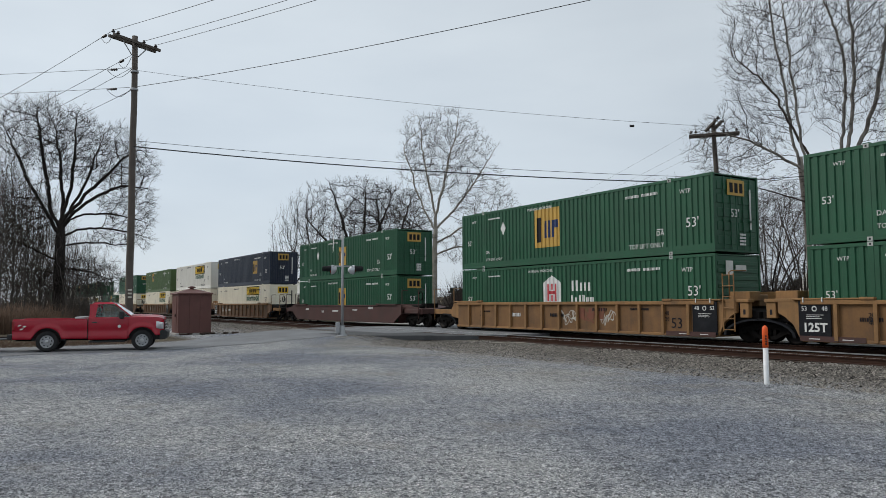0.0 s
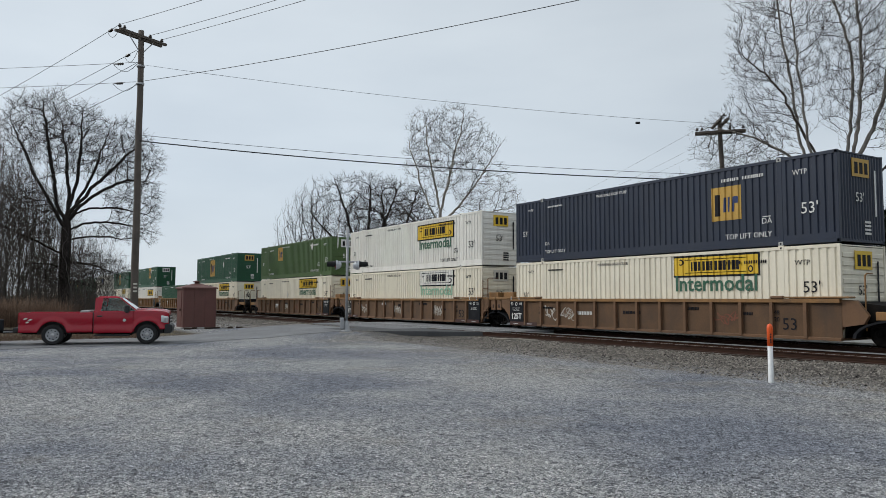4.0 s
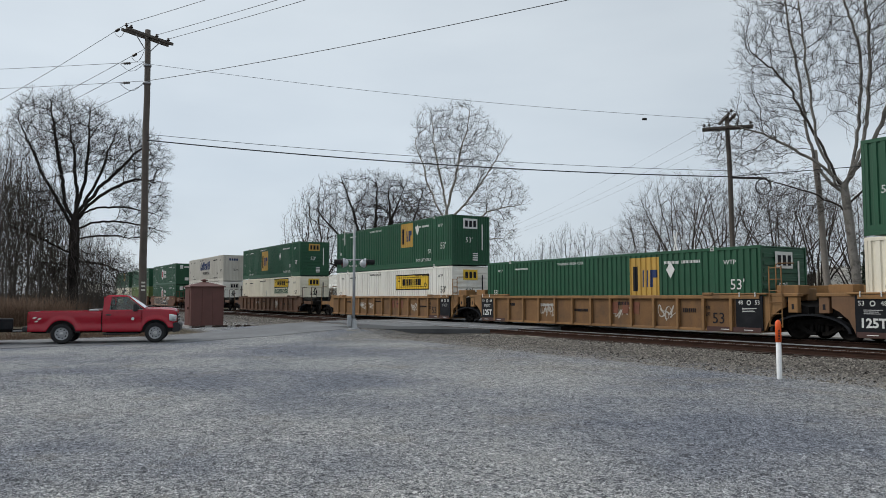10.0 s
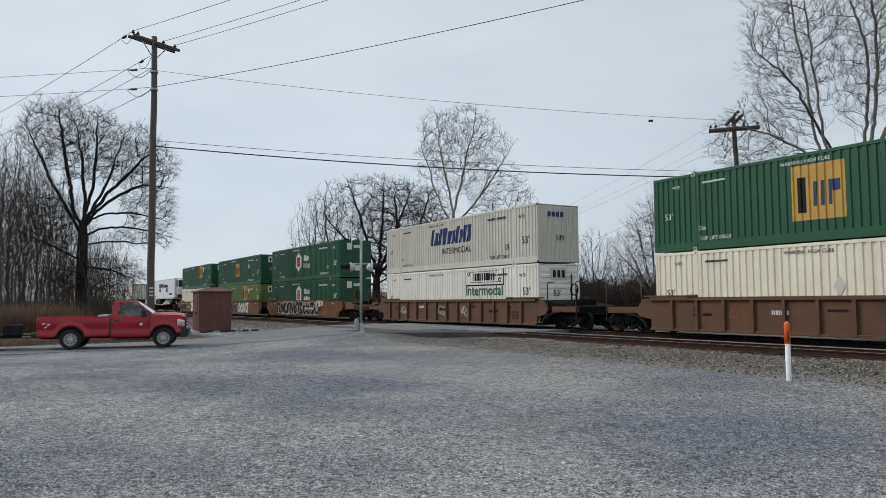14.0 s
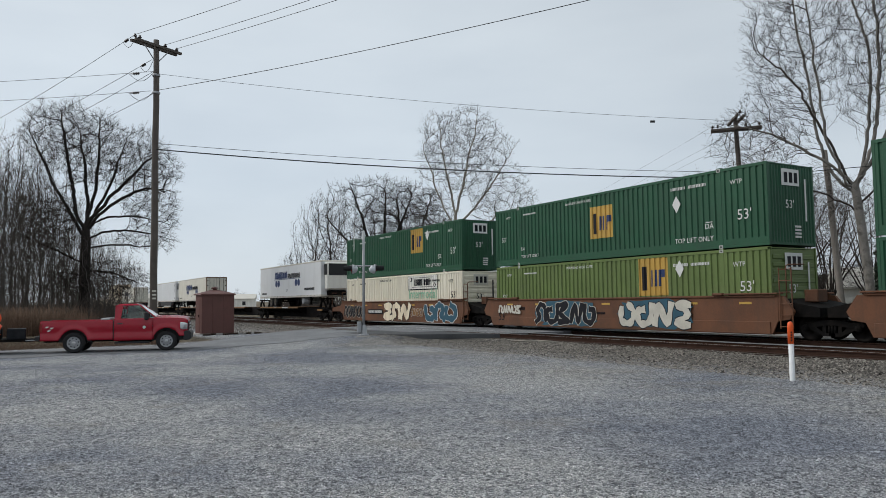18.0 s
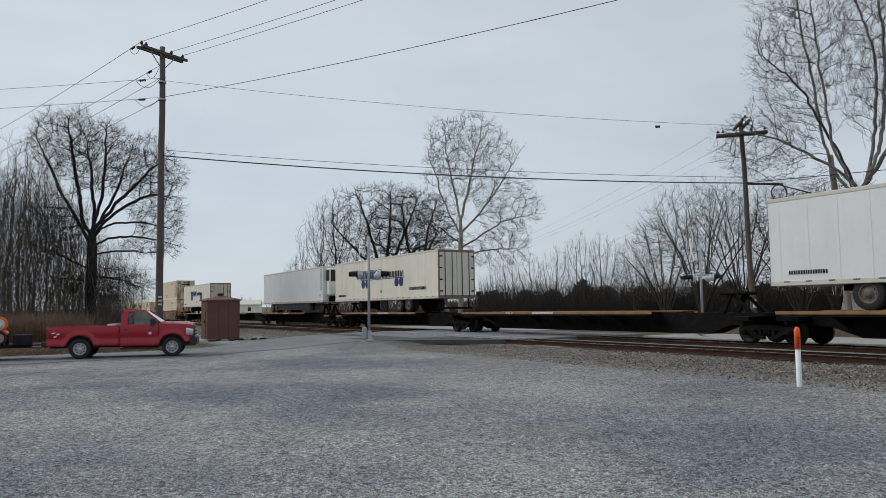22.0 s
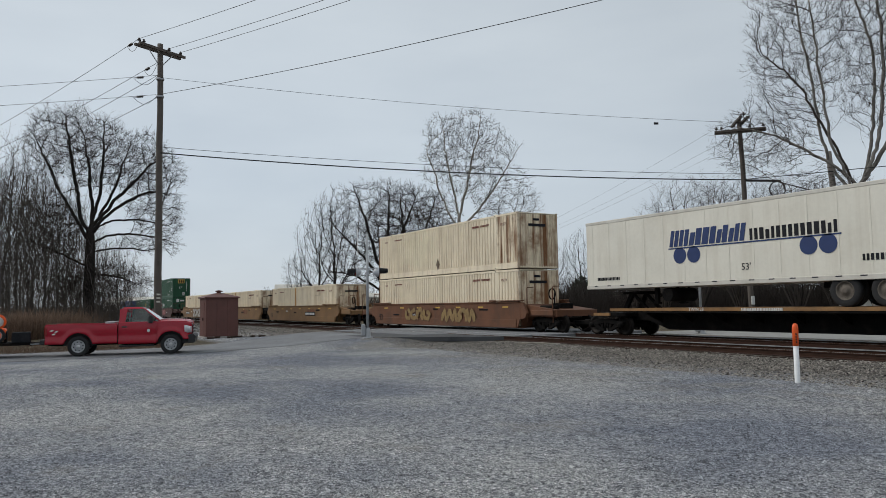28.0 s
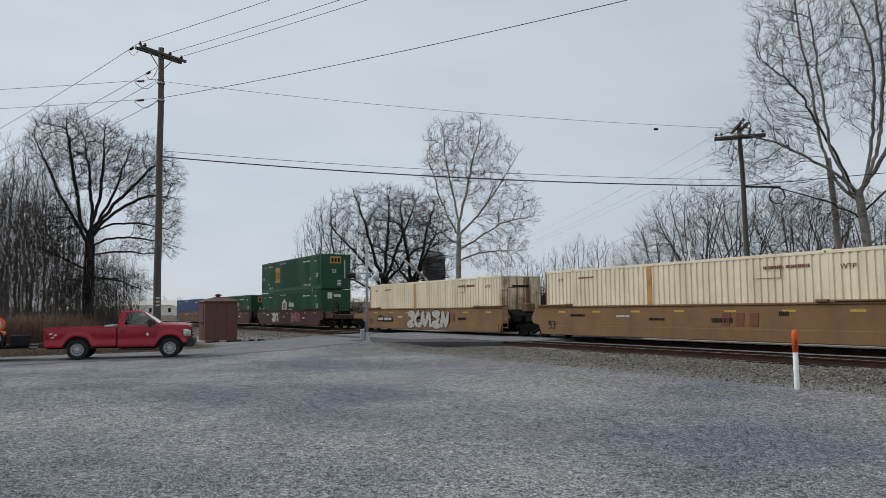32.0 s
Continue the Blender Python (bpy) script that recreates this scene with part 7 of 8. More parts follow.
    for cx in (0.0, 3.48):
        for s in (-1, 1):
            bm = bmesh.new()
            prism(bm, [(s * 0.60, 0.42), (s * 0.66, 0.42), (s * 0.66, 1.0), (s * 0.90, 1.0), (s * 0.90, 1.05), (s * 0.60, 1.05)], cx - 0.60, cx + 0.60, axis="x")
            bmesh.ops.recalc_face_normals(bm, faces=bm.faces[:])
            part("wheel_well", bm, PLASTIC, ob, "black inner wheel well")
    bm = bmesh.new()
    prism(bm, [(-0.965, 1.30), (0.965, 1.30), (0.80, 1.88), (-0.80, 1.88), (-0.80, 1.86), (-0.58, 1.80), (0.58, 1.80), (0.66, 1.42), (-0.66, 1.42), (-0.58, 1.80), (-0.80, 1.86)], 1.50, 1.54, axis="x")
    part("cab_back", bm, REDPAINT, ob)
    # greenhouse: pillars, roof and panes, leaning in towards the top
    bot, top = 0.965, 0.80
    rear_b, rear_t, a_b, a_t = 1.50, 1.58, 3.16, 2.45
    zb, zt = 1.33, 1.87
    bm = bmesh.new()
    vs = [bm.verts.new(p) for p in ((rear_t, -top, zt), (a_t, -top, zt), (a_t, top, zt), (rear_t, top, zt), (rear_t + 0.05, -top + 0.10, zt + 0.075), (a_t - 0.12, -top + 0.10, zt + 0.075), (a_t - 0.12, top - 0.10, zt + 0.075), (rear_t + 0.05, top - 0.10, zt + 0.075))]
    for f in ((4, 5, 6, 7), (0, 1, 5, 4), (1, 2, 6, 5), (2, 3, 7, 6), (3, 0, 4, 7), (3, 2, 1, 0)):
        bm.faces.new([vs[i] for i in f])
    bmesh.ops.bevel(bm, geom=bm.edges[:], offset=0.02, segments=2, affect="EDGES")
    part("roof", bm, REDPAINT, ob)
    for s in (-1, 1):
        def bar(p, q, w, d=0.05):
            bm = bmesh.new()
            p, q = Vector(p), Vector(q)
            vs = []
            for c in (p, q):
                for dx in (-w / 2, w / 2):
                    for dy in (0, -s * d):
                        vs.append(bm.verts.new((c.x + dx, c.y + dy, c.z)))
            for f in ((0, 1, 3, 2), (4, 6, 7, 5), (0, 4, 5, 1), (2, 3, 7, 6), (0, 2, 6, 4), (1, 5, 7, 3)):
                bm.faces.new([vs[i] for i in f])
            bmesh.ops.recalc_face_normals(bm, faces=bm.faces[:])
            part("pillar", bm, REDPAINT, ob)
        bar((rear_b + 0.10, s * bot, zb - 0.02), (rear_t + 0.10, s * top, zt + 0.02), 0.24)
        bar((a_b - 0.04, s * bot, zb - 0.02), (a_t - 0.03, s * top, zt + 0.02), 0.075)
        bm = bmesh.new()
        y1, y2 = s * (bot - 0.015), s * (top - 0.012)
        q = [(rear_b + 0.18, y1, zb), (a_b - 0.06, y1, zb), (a_t - 0.06, y2, zt), (rear_t + 0.18, y2, zt)]
        vs = [bm.verts.new(p) for p in q] + [bm.verts.new((p[0], p[1] - s * 0.008, p[2])) for p in q]
        for f in ((0, 1, 2, 3), (7, 6, 5, 4), (0, 4, 5, 1), (1, 5, 6, 2), (2, 6, 7, 3), (3, 7, 4, 0)):
            bm.faces.new([vs[i] for i in f])
        bmesh.ops.recalc_face_normals(bm, faces=bm.faces[:])
        part("side_window", bm, GLASS, ob)
        bm = bmesh.new()
        box(bm, 2.62, 2.80, s * 1.08 - 0.13, s * 1.08 + 0.13, 1.28, 1.60, 0.04)
        tube(bm, (2.75, s * 0.95, 1.33), (2.72, s * 1.05, 1.38), 0.035, sides=8)
        part("wing_mirror", bm, PLASTIC, ob)
        bm = bmesh.new()
        box(bm, 1.60, 1.80, s * 0.99 - 0.02, s * 0.99 + 0.02, 1.12, 1.17, 0.012)
        part("door_handle", bm, PLASTIC, ob)
        bm = bmesh.new()
        box(bm, 1.455, 1.475, s * 0.985 - 0.004, s * 0.985 + 0.004, 0.55, 1.30)
        part("door_seam", bm, PLASTIC, ob)
        bm = bmesh.new()
        box(bm, -1.235, -1.15, s * 0.99 - 0.09 if s > 0 else s * 0.99 - 0.006, s * 0.99 + 0.006 if s > 0 else s * 0.99 + 0.09, 0.86, 1.20, 0.015)
        part("tail_light", bm, REDLENS, ob, "red tail light")
        disc("badge", ob, CHROME, 2.62, 0.98, 0.06, -0.99 if s < 0 else 0.992)
        for k, (u, w) in enumerate(((-1.05, 1.02), (-0.88, 0.98), (-0.98, 0.88))):
            plate("side_decal", ob, INKWHITE, u, u + 0.10, w, w + 0.05, -0.992 if s < 0 else 0.996, slant=0.06)
    for x0, x1, z0, z1, n in ((a_b, a_t, zb, zt, "windscreen"), (rear_b, rear_t, zb, zt, "rear_window")):
        bm = bmesh.new()
        q = [(x0, -bot + 0.1, z0), (x0, bot - 0.1, z0), (x1, top - 0.08, z1), (x1, -top + 0.08, z1)] if n == "windscreen" else [(1.515, -0.66, 1.42), (1.515, 0.66, 1.42), (1.525, 0.58, 1.80), (1.525, -0.58, 1.80)]
        vs = [bm.verts.new(p) for p in q] + [bm.verts.new((p[0] - 0.008, p[1], p[2])) for p in q]
        for f in ((0, 1, 2, 3), (7, 6, 5, 4), (0, 4, 5, 1), (1, 5, 6, 2), (2, 6, 7, 3), (3, 7, 4, 0)):
            bm.faces.new([vs[i] for i in f])
        bmesh.ops.recalc_face_normals(bm, faces=bm.faces[:])
        part(n, bm, GLASS, ob)
    for s in (-0.42, 0.42):
        bm = bmesh.new()
        box(bm, 1.66, 1.82, s - 0.26, s + 0.26, 0.9, 1.52, 0.05)
        box(bm, 1.68, 1.76, s - 0.12, s + 0.12, 1.53, 1.74, 0.04)
        part("seat", bm, PLASTIC, ob)
    bm = bmesh.new()
    box(bm, 2.72, 3.0, -0.80, 0.80, 1.05, 1.36, 0.05)
    part("dashboard", bm, PLASTIC, ob)
    bm = bmesh.new()
    box(bm, 4.28, 4.34, -0.62, 0.62, 0.72, 1.18, 0.02)
    part("grille", bm, PLASTIC, ob)
    for k in range(3):
        bm = bmesh.new()
        box(bm, 4.335, 4.355, -0.60, 0.60, 0.80 + 0.13 * k, 0.85 + 0.13 * k, 0.008)
        part("grille_bar", bm, CHROME, ob)
    bm = bmesh.new()
    prism(bm, [(4.12, 0.42), (4.42, 0.44), (4.46, 0.74), (4.30, 0.82), (4.16, 0.80)], -0.98, 0.98)
    bmesh.ops.bevel(bm, geom=bm.edges[:], offset=0.03, segments=2, affect="EDGES")
    part("front_bumper", bm, PLASTIC, ob, "black front bumper")
    bm = bmesh.new()
    box(bm, -1.42, -1.22, -0.92, 0.92, 0.50, 0.70, 0.03)
    part("rear_bumper", bm, PLASTIC, ob, "black step bumper")
    bm = bmesh.new()
    for s in (-0.42, 0.42):
        box(bm, -1.2, 4.2, s - 0.05, s + 0.05, 0.42, 0.58, 0.01)
    tube(bm, (0, -0.8, 0.40), (0, 0.8, 0.40), 0.07, sides=8)
    tube(bm, (3.48, -0.8, 0.40), (3.48, 0.8, 0.40), 0.07, sides=8)
    box(bm, 1.6, 2.9, -0.75, 0.75, 0.36, 0.5, 0.04)
    part("chassis", bm, STEEL, ob)
    bm = bmesh.new()
    box(bm, 1.5, 2.85, -0.97, -0.86, 0.34, 0.41, 0.02)
    part("side_step", bm, PLASTIC, ob)
    for x in (0, 3.48):
        for y in (-0.86, 0.86):
            steel_wheel(ob, x, y)
    bm = bmesh.new()
    box(bm, 0.95, 1.33, -0.80, 0.80, 1.0, 1.37, 0.03)
    tagged(part("tool_box", bm, GALV), "grey metal tool box lying across the pickup bed", "tool box").matrix_basis = ob.matrix_basis.copy()


pickup()


def road_trailer():
    ob = thing("utility_trailer", "low black utility trailer hitched behind the pickup", "trailer", "", pose(-35.05, 0.82, -0.09, 0, 0, 88))
    bm = bmesh.new()
    box(bm, -3.2, 0.2, -0.95, 0.95, 0.48, 0.58, 0.02)
    part("deck", bm, STEEL, ob)
    bm = bmesh.new()
    for s in (-1, 1):
        tube(bm, (0.2, s * 0.8, 0.50), (0.75, s * 0.05, 0.52), 0.05, sides=6)
    part("tongue", bm, STEEL, ob)
    bm = bmesh.new()
    box(bm, -0.45, 0.22, -0.98, -0.2, 0.58, 1.0, 0.03)
    part("locker", bm, BLACK, ob, "black locker box")
    for y in (-1.05, 1.05):
        for x in (-1.4, -2.3):
            road_wheel(ob, x, y, 0.34, 0.34, 0.2, "trailer_tyre")
    bm = bmesh.new()
    box(bm, 0.2, 0.9, -0.9, -0.86, 0.5, 0.54)
    part("ramp", bm, GALV, ob)
    mc = thing("trencher", "orange trenching machine with a hose reel riding on the trailer", "machine", "", pose(-35.05, 0.72, -0.09, 0, 0, 88))
    bm = bmesh.new()
    box(bm, -2.6, -0.55, -0.75, 0.75, 0.70, 1.15, 0.06)
    part("body", bm, ORANGE, mc)
    bm = bmesh.new()
    box(bm, -2.4, -1.3, -0.6, 0.6, 1.15, 1.65, 0.08)
    part("engine_cover", bm, ORANGE, mc)
    bm = bmesh.new()
    lathe(bm, (-0.85, -0.75, 1.42), (0, 1, 0), [(0, 0.22), (0.0, 0.30), (0.06, 0.30), (0.06, 0.14), (0.42, 0.14), (0.42, 0.30), (0.48, 0.30), (0.48, 0.22)], 18)
    reel = part("hose_reel", bm, ORANGE, mc, "orange hose reel")
    bm = bmesh.new()
    lathe(bm, (-0.85, -0.72, 1.42), (0, 1, 0), [(0, 0.0), (0.0, 0.22), (0.44, 0.22), (0.44, 0.0)], 14)
    part("hose", bm, INKWHITE, reel)
    for x in (-0.85, -2.2):
        for y in (-0.7, 0.7):
            road_wheel(mc, x, y, 0.88, 0.30, 0.22, "machine_tyre")
    bm = bmesh.new()
    box(bm, -0.62, -0.52, -0.70, 0.70, 0.58, 1.05, 0.03)
    part("front_guard", bm, STEEL, mc)


road_trailer()


# ---- trees, brush and distance ----
def grow_tree(seed, h):
    """Vertices and faces, by part, of a bare tree: trunk and limbs, branches, twigs. Height about h."""
    r = random.Random(seed)
    out = {"trunk": ([], []), "crown": ([], [])}
    c = dict(trunk=0.85, spread=(40, 42, 44, 44), kids=(9, 5, 0, 0), ratio=(0.45, 0.5, 0.5, 0.5), up=(0.02, 0.14, 0.08, 0.02), wig=(0.10, 0.16, 0.25, 0.3), r0=0.014, first=0.2)
    sides = (9, 6, 4, 3, 3)
    segs = (9, 7, 4, 3, 2)

    def tube_into(where, pts, rad, k):
        v, f = out[where]
        base = len(v)
        prev = None
        for i, p in enumerate(pts):
            d = (pts[min(i + 1, len(pts) - 1)] - pts[max(i - 1, 0)]).normalized()
            u = d.orthogonal().normalized() if prev is None else (prev - d * prev.dot(d)).normalized()
            prev = u
            w = d.cross(u)
            for j in range(k):
                a = j * math.tau / k
                v.append(p + rad[i] * (math.cos(a) * u + math.sin(a) * w))
        for i in range(len(pts) - 1):
            for j in range(k):
                j2 = (j + 1) % k
                f.append((base + i * k + j, base + i * k + j2, base + (i + 1) * k + j2, base + (i + 1) * k + j))

    def branch(p, d, ln, rad, lv):
        n = segs[lv]
        pts, rads = [p.copy()], [rad]
        for i in range(n):
            d = (d + Vector((r.gauss(0, 1), r.gauss(0, 1), r.gauss(0, 0.7))) * c["wig"][min(lv, 3)] * 0.6 + Vector((0, 0, c["up"][min(lv, 3)]))).normalized()
            p = p + d * (ln / n)
            t = (i + 1) / n
            pts.append(p)
            rads.append(max(rad * (1 - 0.80 * t ** 0.9), (0.03, 0.02, 0.016, 0.012, 0.009)[lv]))
        if lv == 0:
            rads[0] *= 1.35
        tube_into("trunk" if lv < 2 else "crown", pts, rads, sides[lv])
        if lv >= 4:
            return
        kids = c["kids"][lv]
        ang = r.uniform(0, math.tau)
        for k in range(kids):
            t0 = c["first"] if lv == 0 else 0.18
            t = t0 + (0.98 - t0) * ((k + r.uniform(0.1, 0.9)) / kids)
            q = t * n
            i = min(int(q), n - 1)
            at = pts[i].lerp(pts[i + 1], q - i)
            ax = (pts[i + 1] - pts[i]).normalized()
            ang += 2.4 + r.uniform(-0.5, 0.5)
            u = ax.orthogonal().normalized()
            side = math.cos(ang) * u + math.sin(ang) * ax.cross(u)
            sp = radians(c["spread"][lv] * r.uniform(0.75, 1.25) * (1.15 - 0.45 * t if lv == 0 else 1))
            nd = (ax * math.cos(sp) + side * math.sin(sp)).normalized()
            nl = ln * c["ratio"][lv] * r.uniform(0.75, 1.2) * (1.25 - 0.62 * t)
            nr = max((rads[i] * (1 - (q - i)) + rads[i + 1] * (q - i)) * r.uniform(0.50, 0.70), 0.006)
            branch(at, nd, nl, nr, lv + 1)
    branch(Vector((0, 0, -0.3)), Vector((r.uniform(-0.04, 0.04), 0, 1)), h * c["trunk"], h * c["r0"], 0)
    return out


def colony(seed, lobes, fork, r0, tip=0.013, count=900, step=0.5, kill=0.9, up=0.10, wig=0.22, lean=(0.0, 0.0), twig=0.8, dense=1.6, sub=2, limbs=()):
    """A bare tree that grows towards points strewn in its crown: trunk, main limbs and twigs as tubes.
    limbs: (height on the trunk, x and z half way, x and z at the end, depth of the end), bent arms that the rest grows from."""
    g = np.random.default_rng(seed)
    size = np.array([l[3] * l[4] * l[5] for l in lobes])
    att = []
    for l, k in zip(lobes, np.maximum(20, count * size / size.sum()).astype(int)):
        p = g.normal(size=(k, 3))
        p *= (g.uniform(0.02, 1, (k, 1)) ** 0.36) / np.linalg.norm(p, axis=1, keepdims=True)
        att.append(p * l[3:6] + l[:3])
    att = np.concatenate(att)
    pos, par, kids = [np.array((0.0, 0.0, -0.4))], [-1], [0]
    n0 = max(3, int((fork + 0.4) / step))
    for i in range(n0):
        pos.append(pos[-1] + np.array((lean[0] / n0 + g.normal() * 0.03 * step, lean[1] / n0 + g.normal() * 0.03 * step, (fork + 0.4) / n0)))
        par.append(i)
        kids.append(1)
    kids[-1] = 0
    for z0, mx, mz, ex, ez, dy in limbs:
        i = max(1, min(n0, round((z0 + 0.4) / (fork + 0.4) * n0)))
        a, b, c = pos[i], np.array((mx, dy * 0.45, mz)), np.array((ex, dy, ez))
        q = 2 * b - 0.5 * (a + c)
        n1 = max(3, round((np.linalg.norm(b - a) + np.linalg.norm(c - b)) / step))
        drift = np.zeros(3)
        for k in range(1, n1 + 1):
            t = k / n1
            drift = drift * 0.85 + g.normal(size=3) * wig * 0.50 * step
            pos.append((1 - t) ** 2 * a + 2 * t * (1 - t) * q + t * t * c + drift)
            par.append(i)
            kids.append(0)
            kids[i] += 1
            i = len(pos) - 1
    P, top = np.array(pos), np.array((lean[0], lean[1], fork))
    dist = np.linalg.norm(att[:, None] - P[None, 2:], axis=2)
    near, dmin = dist.argmin(1) + 2, dist.min(1)
    for it in range(90):
        live = dmin > kill
        att, near, dmin = att[live], near[live], dmin[live]
        if len(att) < 6:
            break
        acc = {}
        for a, i, d in zip(att, near, dmin):
            acc.setdefault(int(i), []).append((a - pos[i]) / d)
        first = len(pos)
        for i, v in acc.items():
            if kids[i] >= (2 if i > 1 else 1) and i >= n0 or kids[i] >= 3:
                continue
            d = np.mean(v, axis=0)
            d = d / (np.linalg.norm(d) + 1e-6)
            own = pos[i] - pos[par[i]] if par[i] >= 0 else np.array((0, 0, 1.0))
            d = d + 0.35 * own / (np.linalg.norm(own) + 1e-6) + np.array((0, 0, up)) + g.normal(size=3) * wig + 0.30 * (pos[i] - top) / (np.linalg.norm(pos[i] - top) + 0.5)
            pos.append(pos[i] + step * d / np.linalg.norm(d))
            par.append(i)
            kids.append(0)
            kids[i] += 1
        if len(pos) == first:
            break
        fresh = np.array(pos[first:])
        dist = np.linalg.norm(att[:, None] - fresh[None], axis=2)
        m, k = dist.min(1), dist.argmin(1)
        better = m < dmin
        near, dmin = np.where(better, k + first, near), np.where(better, m, dmin)
    n = len(pos)
    tips = np.array([1.0 if kids[i] == 0 else 0.0 for i in range(n)])
    for i in range(n - 1, 0, -1):
        tips[par[i]] += tips[i]
    ex = math.log(r0 / tip) / math.log(max(tips[0], 2))
    rad = tip * tips ** ex
    rad[0] *= 1.35
    rad[1] *= 1.12
    child = [[] for _ in range(n)]
    for i in range(1, n):
        child[par[i]].append(i)
    parts = {"trunk": ([], []), "limb": [], "crown": ([], [])}

    def tube_into(where, pts, rr, k):
        v, f = where
        base, prev = len(v), None
        for i, p in enumerate(pts):
            d = pts[min(i + 1, len(pts) - 1)] - pts[max(i - 1, 0)]
            d = d / (np.linalg.norm(d) + 1e-9)
            if prev is None:
                prev = np.array((d[1], -d[0], 0.0)) if abs(d[2]) < 0.9 else np.array((0.0, d[2], -d[1]))
            u = prev - d * prev.dot(d)
            u = u / (np.linalg.norm(u) + 1e-9)
            prev = u
            w = np.cross(d, u)
            for j in range(k):
                v.append(p + rr[i] * (math.cos(j * math.tau / k) * u + math.sin(j * math.tau / k) * w))
        for i in range(len(pts) - 1):
            for j in range(k):
                j2 = (j + 1) % k
                f.append((base + i * k + j, base + i * k + j2, base + (i + 1) * k + j2, base + (i + 1) * k + j))
    todo = [(0, None, 0)]
    while todo:
        i, start, lv = todo.pop()
        run = [i]
        while child[run[-1]]:
            c = max(child[run[-1]], key=lambda q: tips[q])
            todo += [(q, run[-1], lv + 1) for q in child[run[-1]] if q != c]
            run.append(c)
        pts = [pos[q] for q in run]
        rr = [rad[q] for q in run]
        if start is not None:
            pts, rr = [pos[start]] + pts, [rr[0]] + rr
        if lv == 0:
            where = parts["trunk"]
        elif rr[0] > 0.34 * r0 and len(parts["limb"]) < 9:
            where = ([], [])
            parts["limb"].append(where)
        else:
            where = parts["crown"]
        tube_into(where, pts, rr, 9 if rr[0] > 0.12 else 5 if rr[0] > 0.04 else 3)
    heart = np.array((lean[0], lean[1], fork + 0.8))
    thin = [i for i in range(n0 + 2, n) if rad[i] < 3.4 * tip]
    for i in thin:
        own = pos[i] - pos[par[i]]
        own = own / np.linalg.norm(own)
        for _ in range(int(dense + g.uniform(0, 1)) + (1 if kids[i] == 0 else 0)):
            away = pos[i] - heart
            d = 0.55 * own + 0.75 * away / (np.linalg.norm(away) + 1e-6) + g.normal(size=3) * 0.48 + np.array((0, 0, up))
            d /= np.linalg.norm(d)
            ln = twig * g.uniform(0.45, 1.5)
            e = d + g.normal(size=3) * 0.28
            mid = pos[i] + d * ln * 0.5
            end = mid + e / np.linalg.norm(e) * ln * 0.5
            tube_into(parts["crown"], [pos[i], mid, end], [tip * 0.62, tip * 0.5, tip * 0.25], 3)
            for q in range(sub):
                e = d + g.normal(size=3) * 0.6
                tube_into(parts["crown"], [mid.copy(), mid + e / np.linalg.norm(e) * ln * g.uniform(0.35, 0.6)], [tip * 0.45, tip * 0.22], 3)
    return parts


TREES = {}


def set_tree(kind, az, d, turn, label, scale, group, bark, twig_bark, grow):
    """A bare winter tree; alike trees share their meshes."""
    x, y = -d * math.sin(radians(az)), d * math.cos(radians(az))
    if kind not in TREES:
        data = grow()
        ob = thing("tree", label, "tree", group)
        put("trunk", fast_mesh("trunk", *data["trunk"]), bark, ob)
        for v, f in data["limb"]:
            put("limb", fast_mesh("limb", v, f), bark, ob)
        put("crown", fast_mesh("crown", *data["crown"]), twig_bark, ob)
        TREES[kind] = ob
    else:
        ob = copy_thing(TREES[kind], Matrix())
        ob["label"] = label
    ob.matrix_basis = pose(x, y, ground_z(x, y) - 0.1, 0, 0, turn) @ Matrix.Diagonal((scale, scale, scale, 1))
    return ob


def polar(az, d):
    return -d * math.sin(radians(az)), d * math.cos(radians(az))


DARKTREE = "bare dark-barked oak with a spreading open crown beyond the tracks"
OAK_LIMBS = ((8.3, -2.4, 13.0, -4.9, 18.4, 1.0), (9.0, -1.3, 13.4, -2.1, 19.6, -1.5), (9.4, 0.1, 13.5, -0.5, 18.5, 2.0), (9.4, 0.9, 14.1, 1.0, 19.5, -1.0), (9.2, 2.6, 13.1, 7.2, 17.4, 0.5), (9.4, 2.2, 14.3, 3.6, 18.6, 2.2),
             (9.3, 3.3, 12.3, 7.3, 13.1, -1.5), (8.8, 2.8, 10.7, 7.6, 10.1, 1.2), (8.2, 2.9, 9.2, 8.1, 8.2, -0.8), (7.4, 2.9, 7.8, 6.3, 7.9, 1.6), (6.2, -2.5, 7.2, -4.6, 8.2, -1.2), (5.2, 2.5, 5.0, 5.7, 3.7, 0.4), (4.6, -2.4, 5.2, -5.4, 4.8, 0.6))
set_tree("oak", 84.9, 75, 84.9, "large bare oak with a broad rounded crown behind the road", 0.955, "bare trees", BARK, BARK,
         lambda: colony(3, ((-3.0, 0, 17.6, 2.7, 3.2, 3.6), (-1.6, 0, 18.6, 2.2, 3.0, 3.0), (1.0, 0, 16.6, 3.2, 4.0, 3.9), (4.4, 0, 15.8, 3.0, 3.6, 3.4), (6.2, 0, 15.2, 2.2, 3.0, 2.4), (5.6, 0, 11.4, 2.8, 3.2, 2.4), (5.2, 0, 8.5, 3.2, 3.0, 1.3), (-2.8, 0, 9.6, 2.6, 3.0, 2.6), (1.6, 0, 4.8, 4.4, 3.4, 1.7)), 9.6, 0.50, 0.0150, 4600, 0.42, 0.46, 0.05, 0.26, twig=0.75, dense=2.4, limbs=OAK_LIMBS))
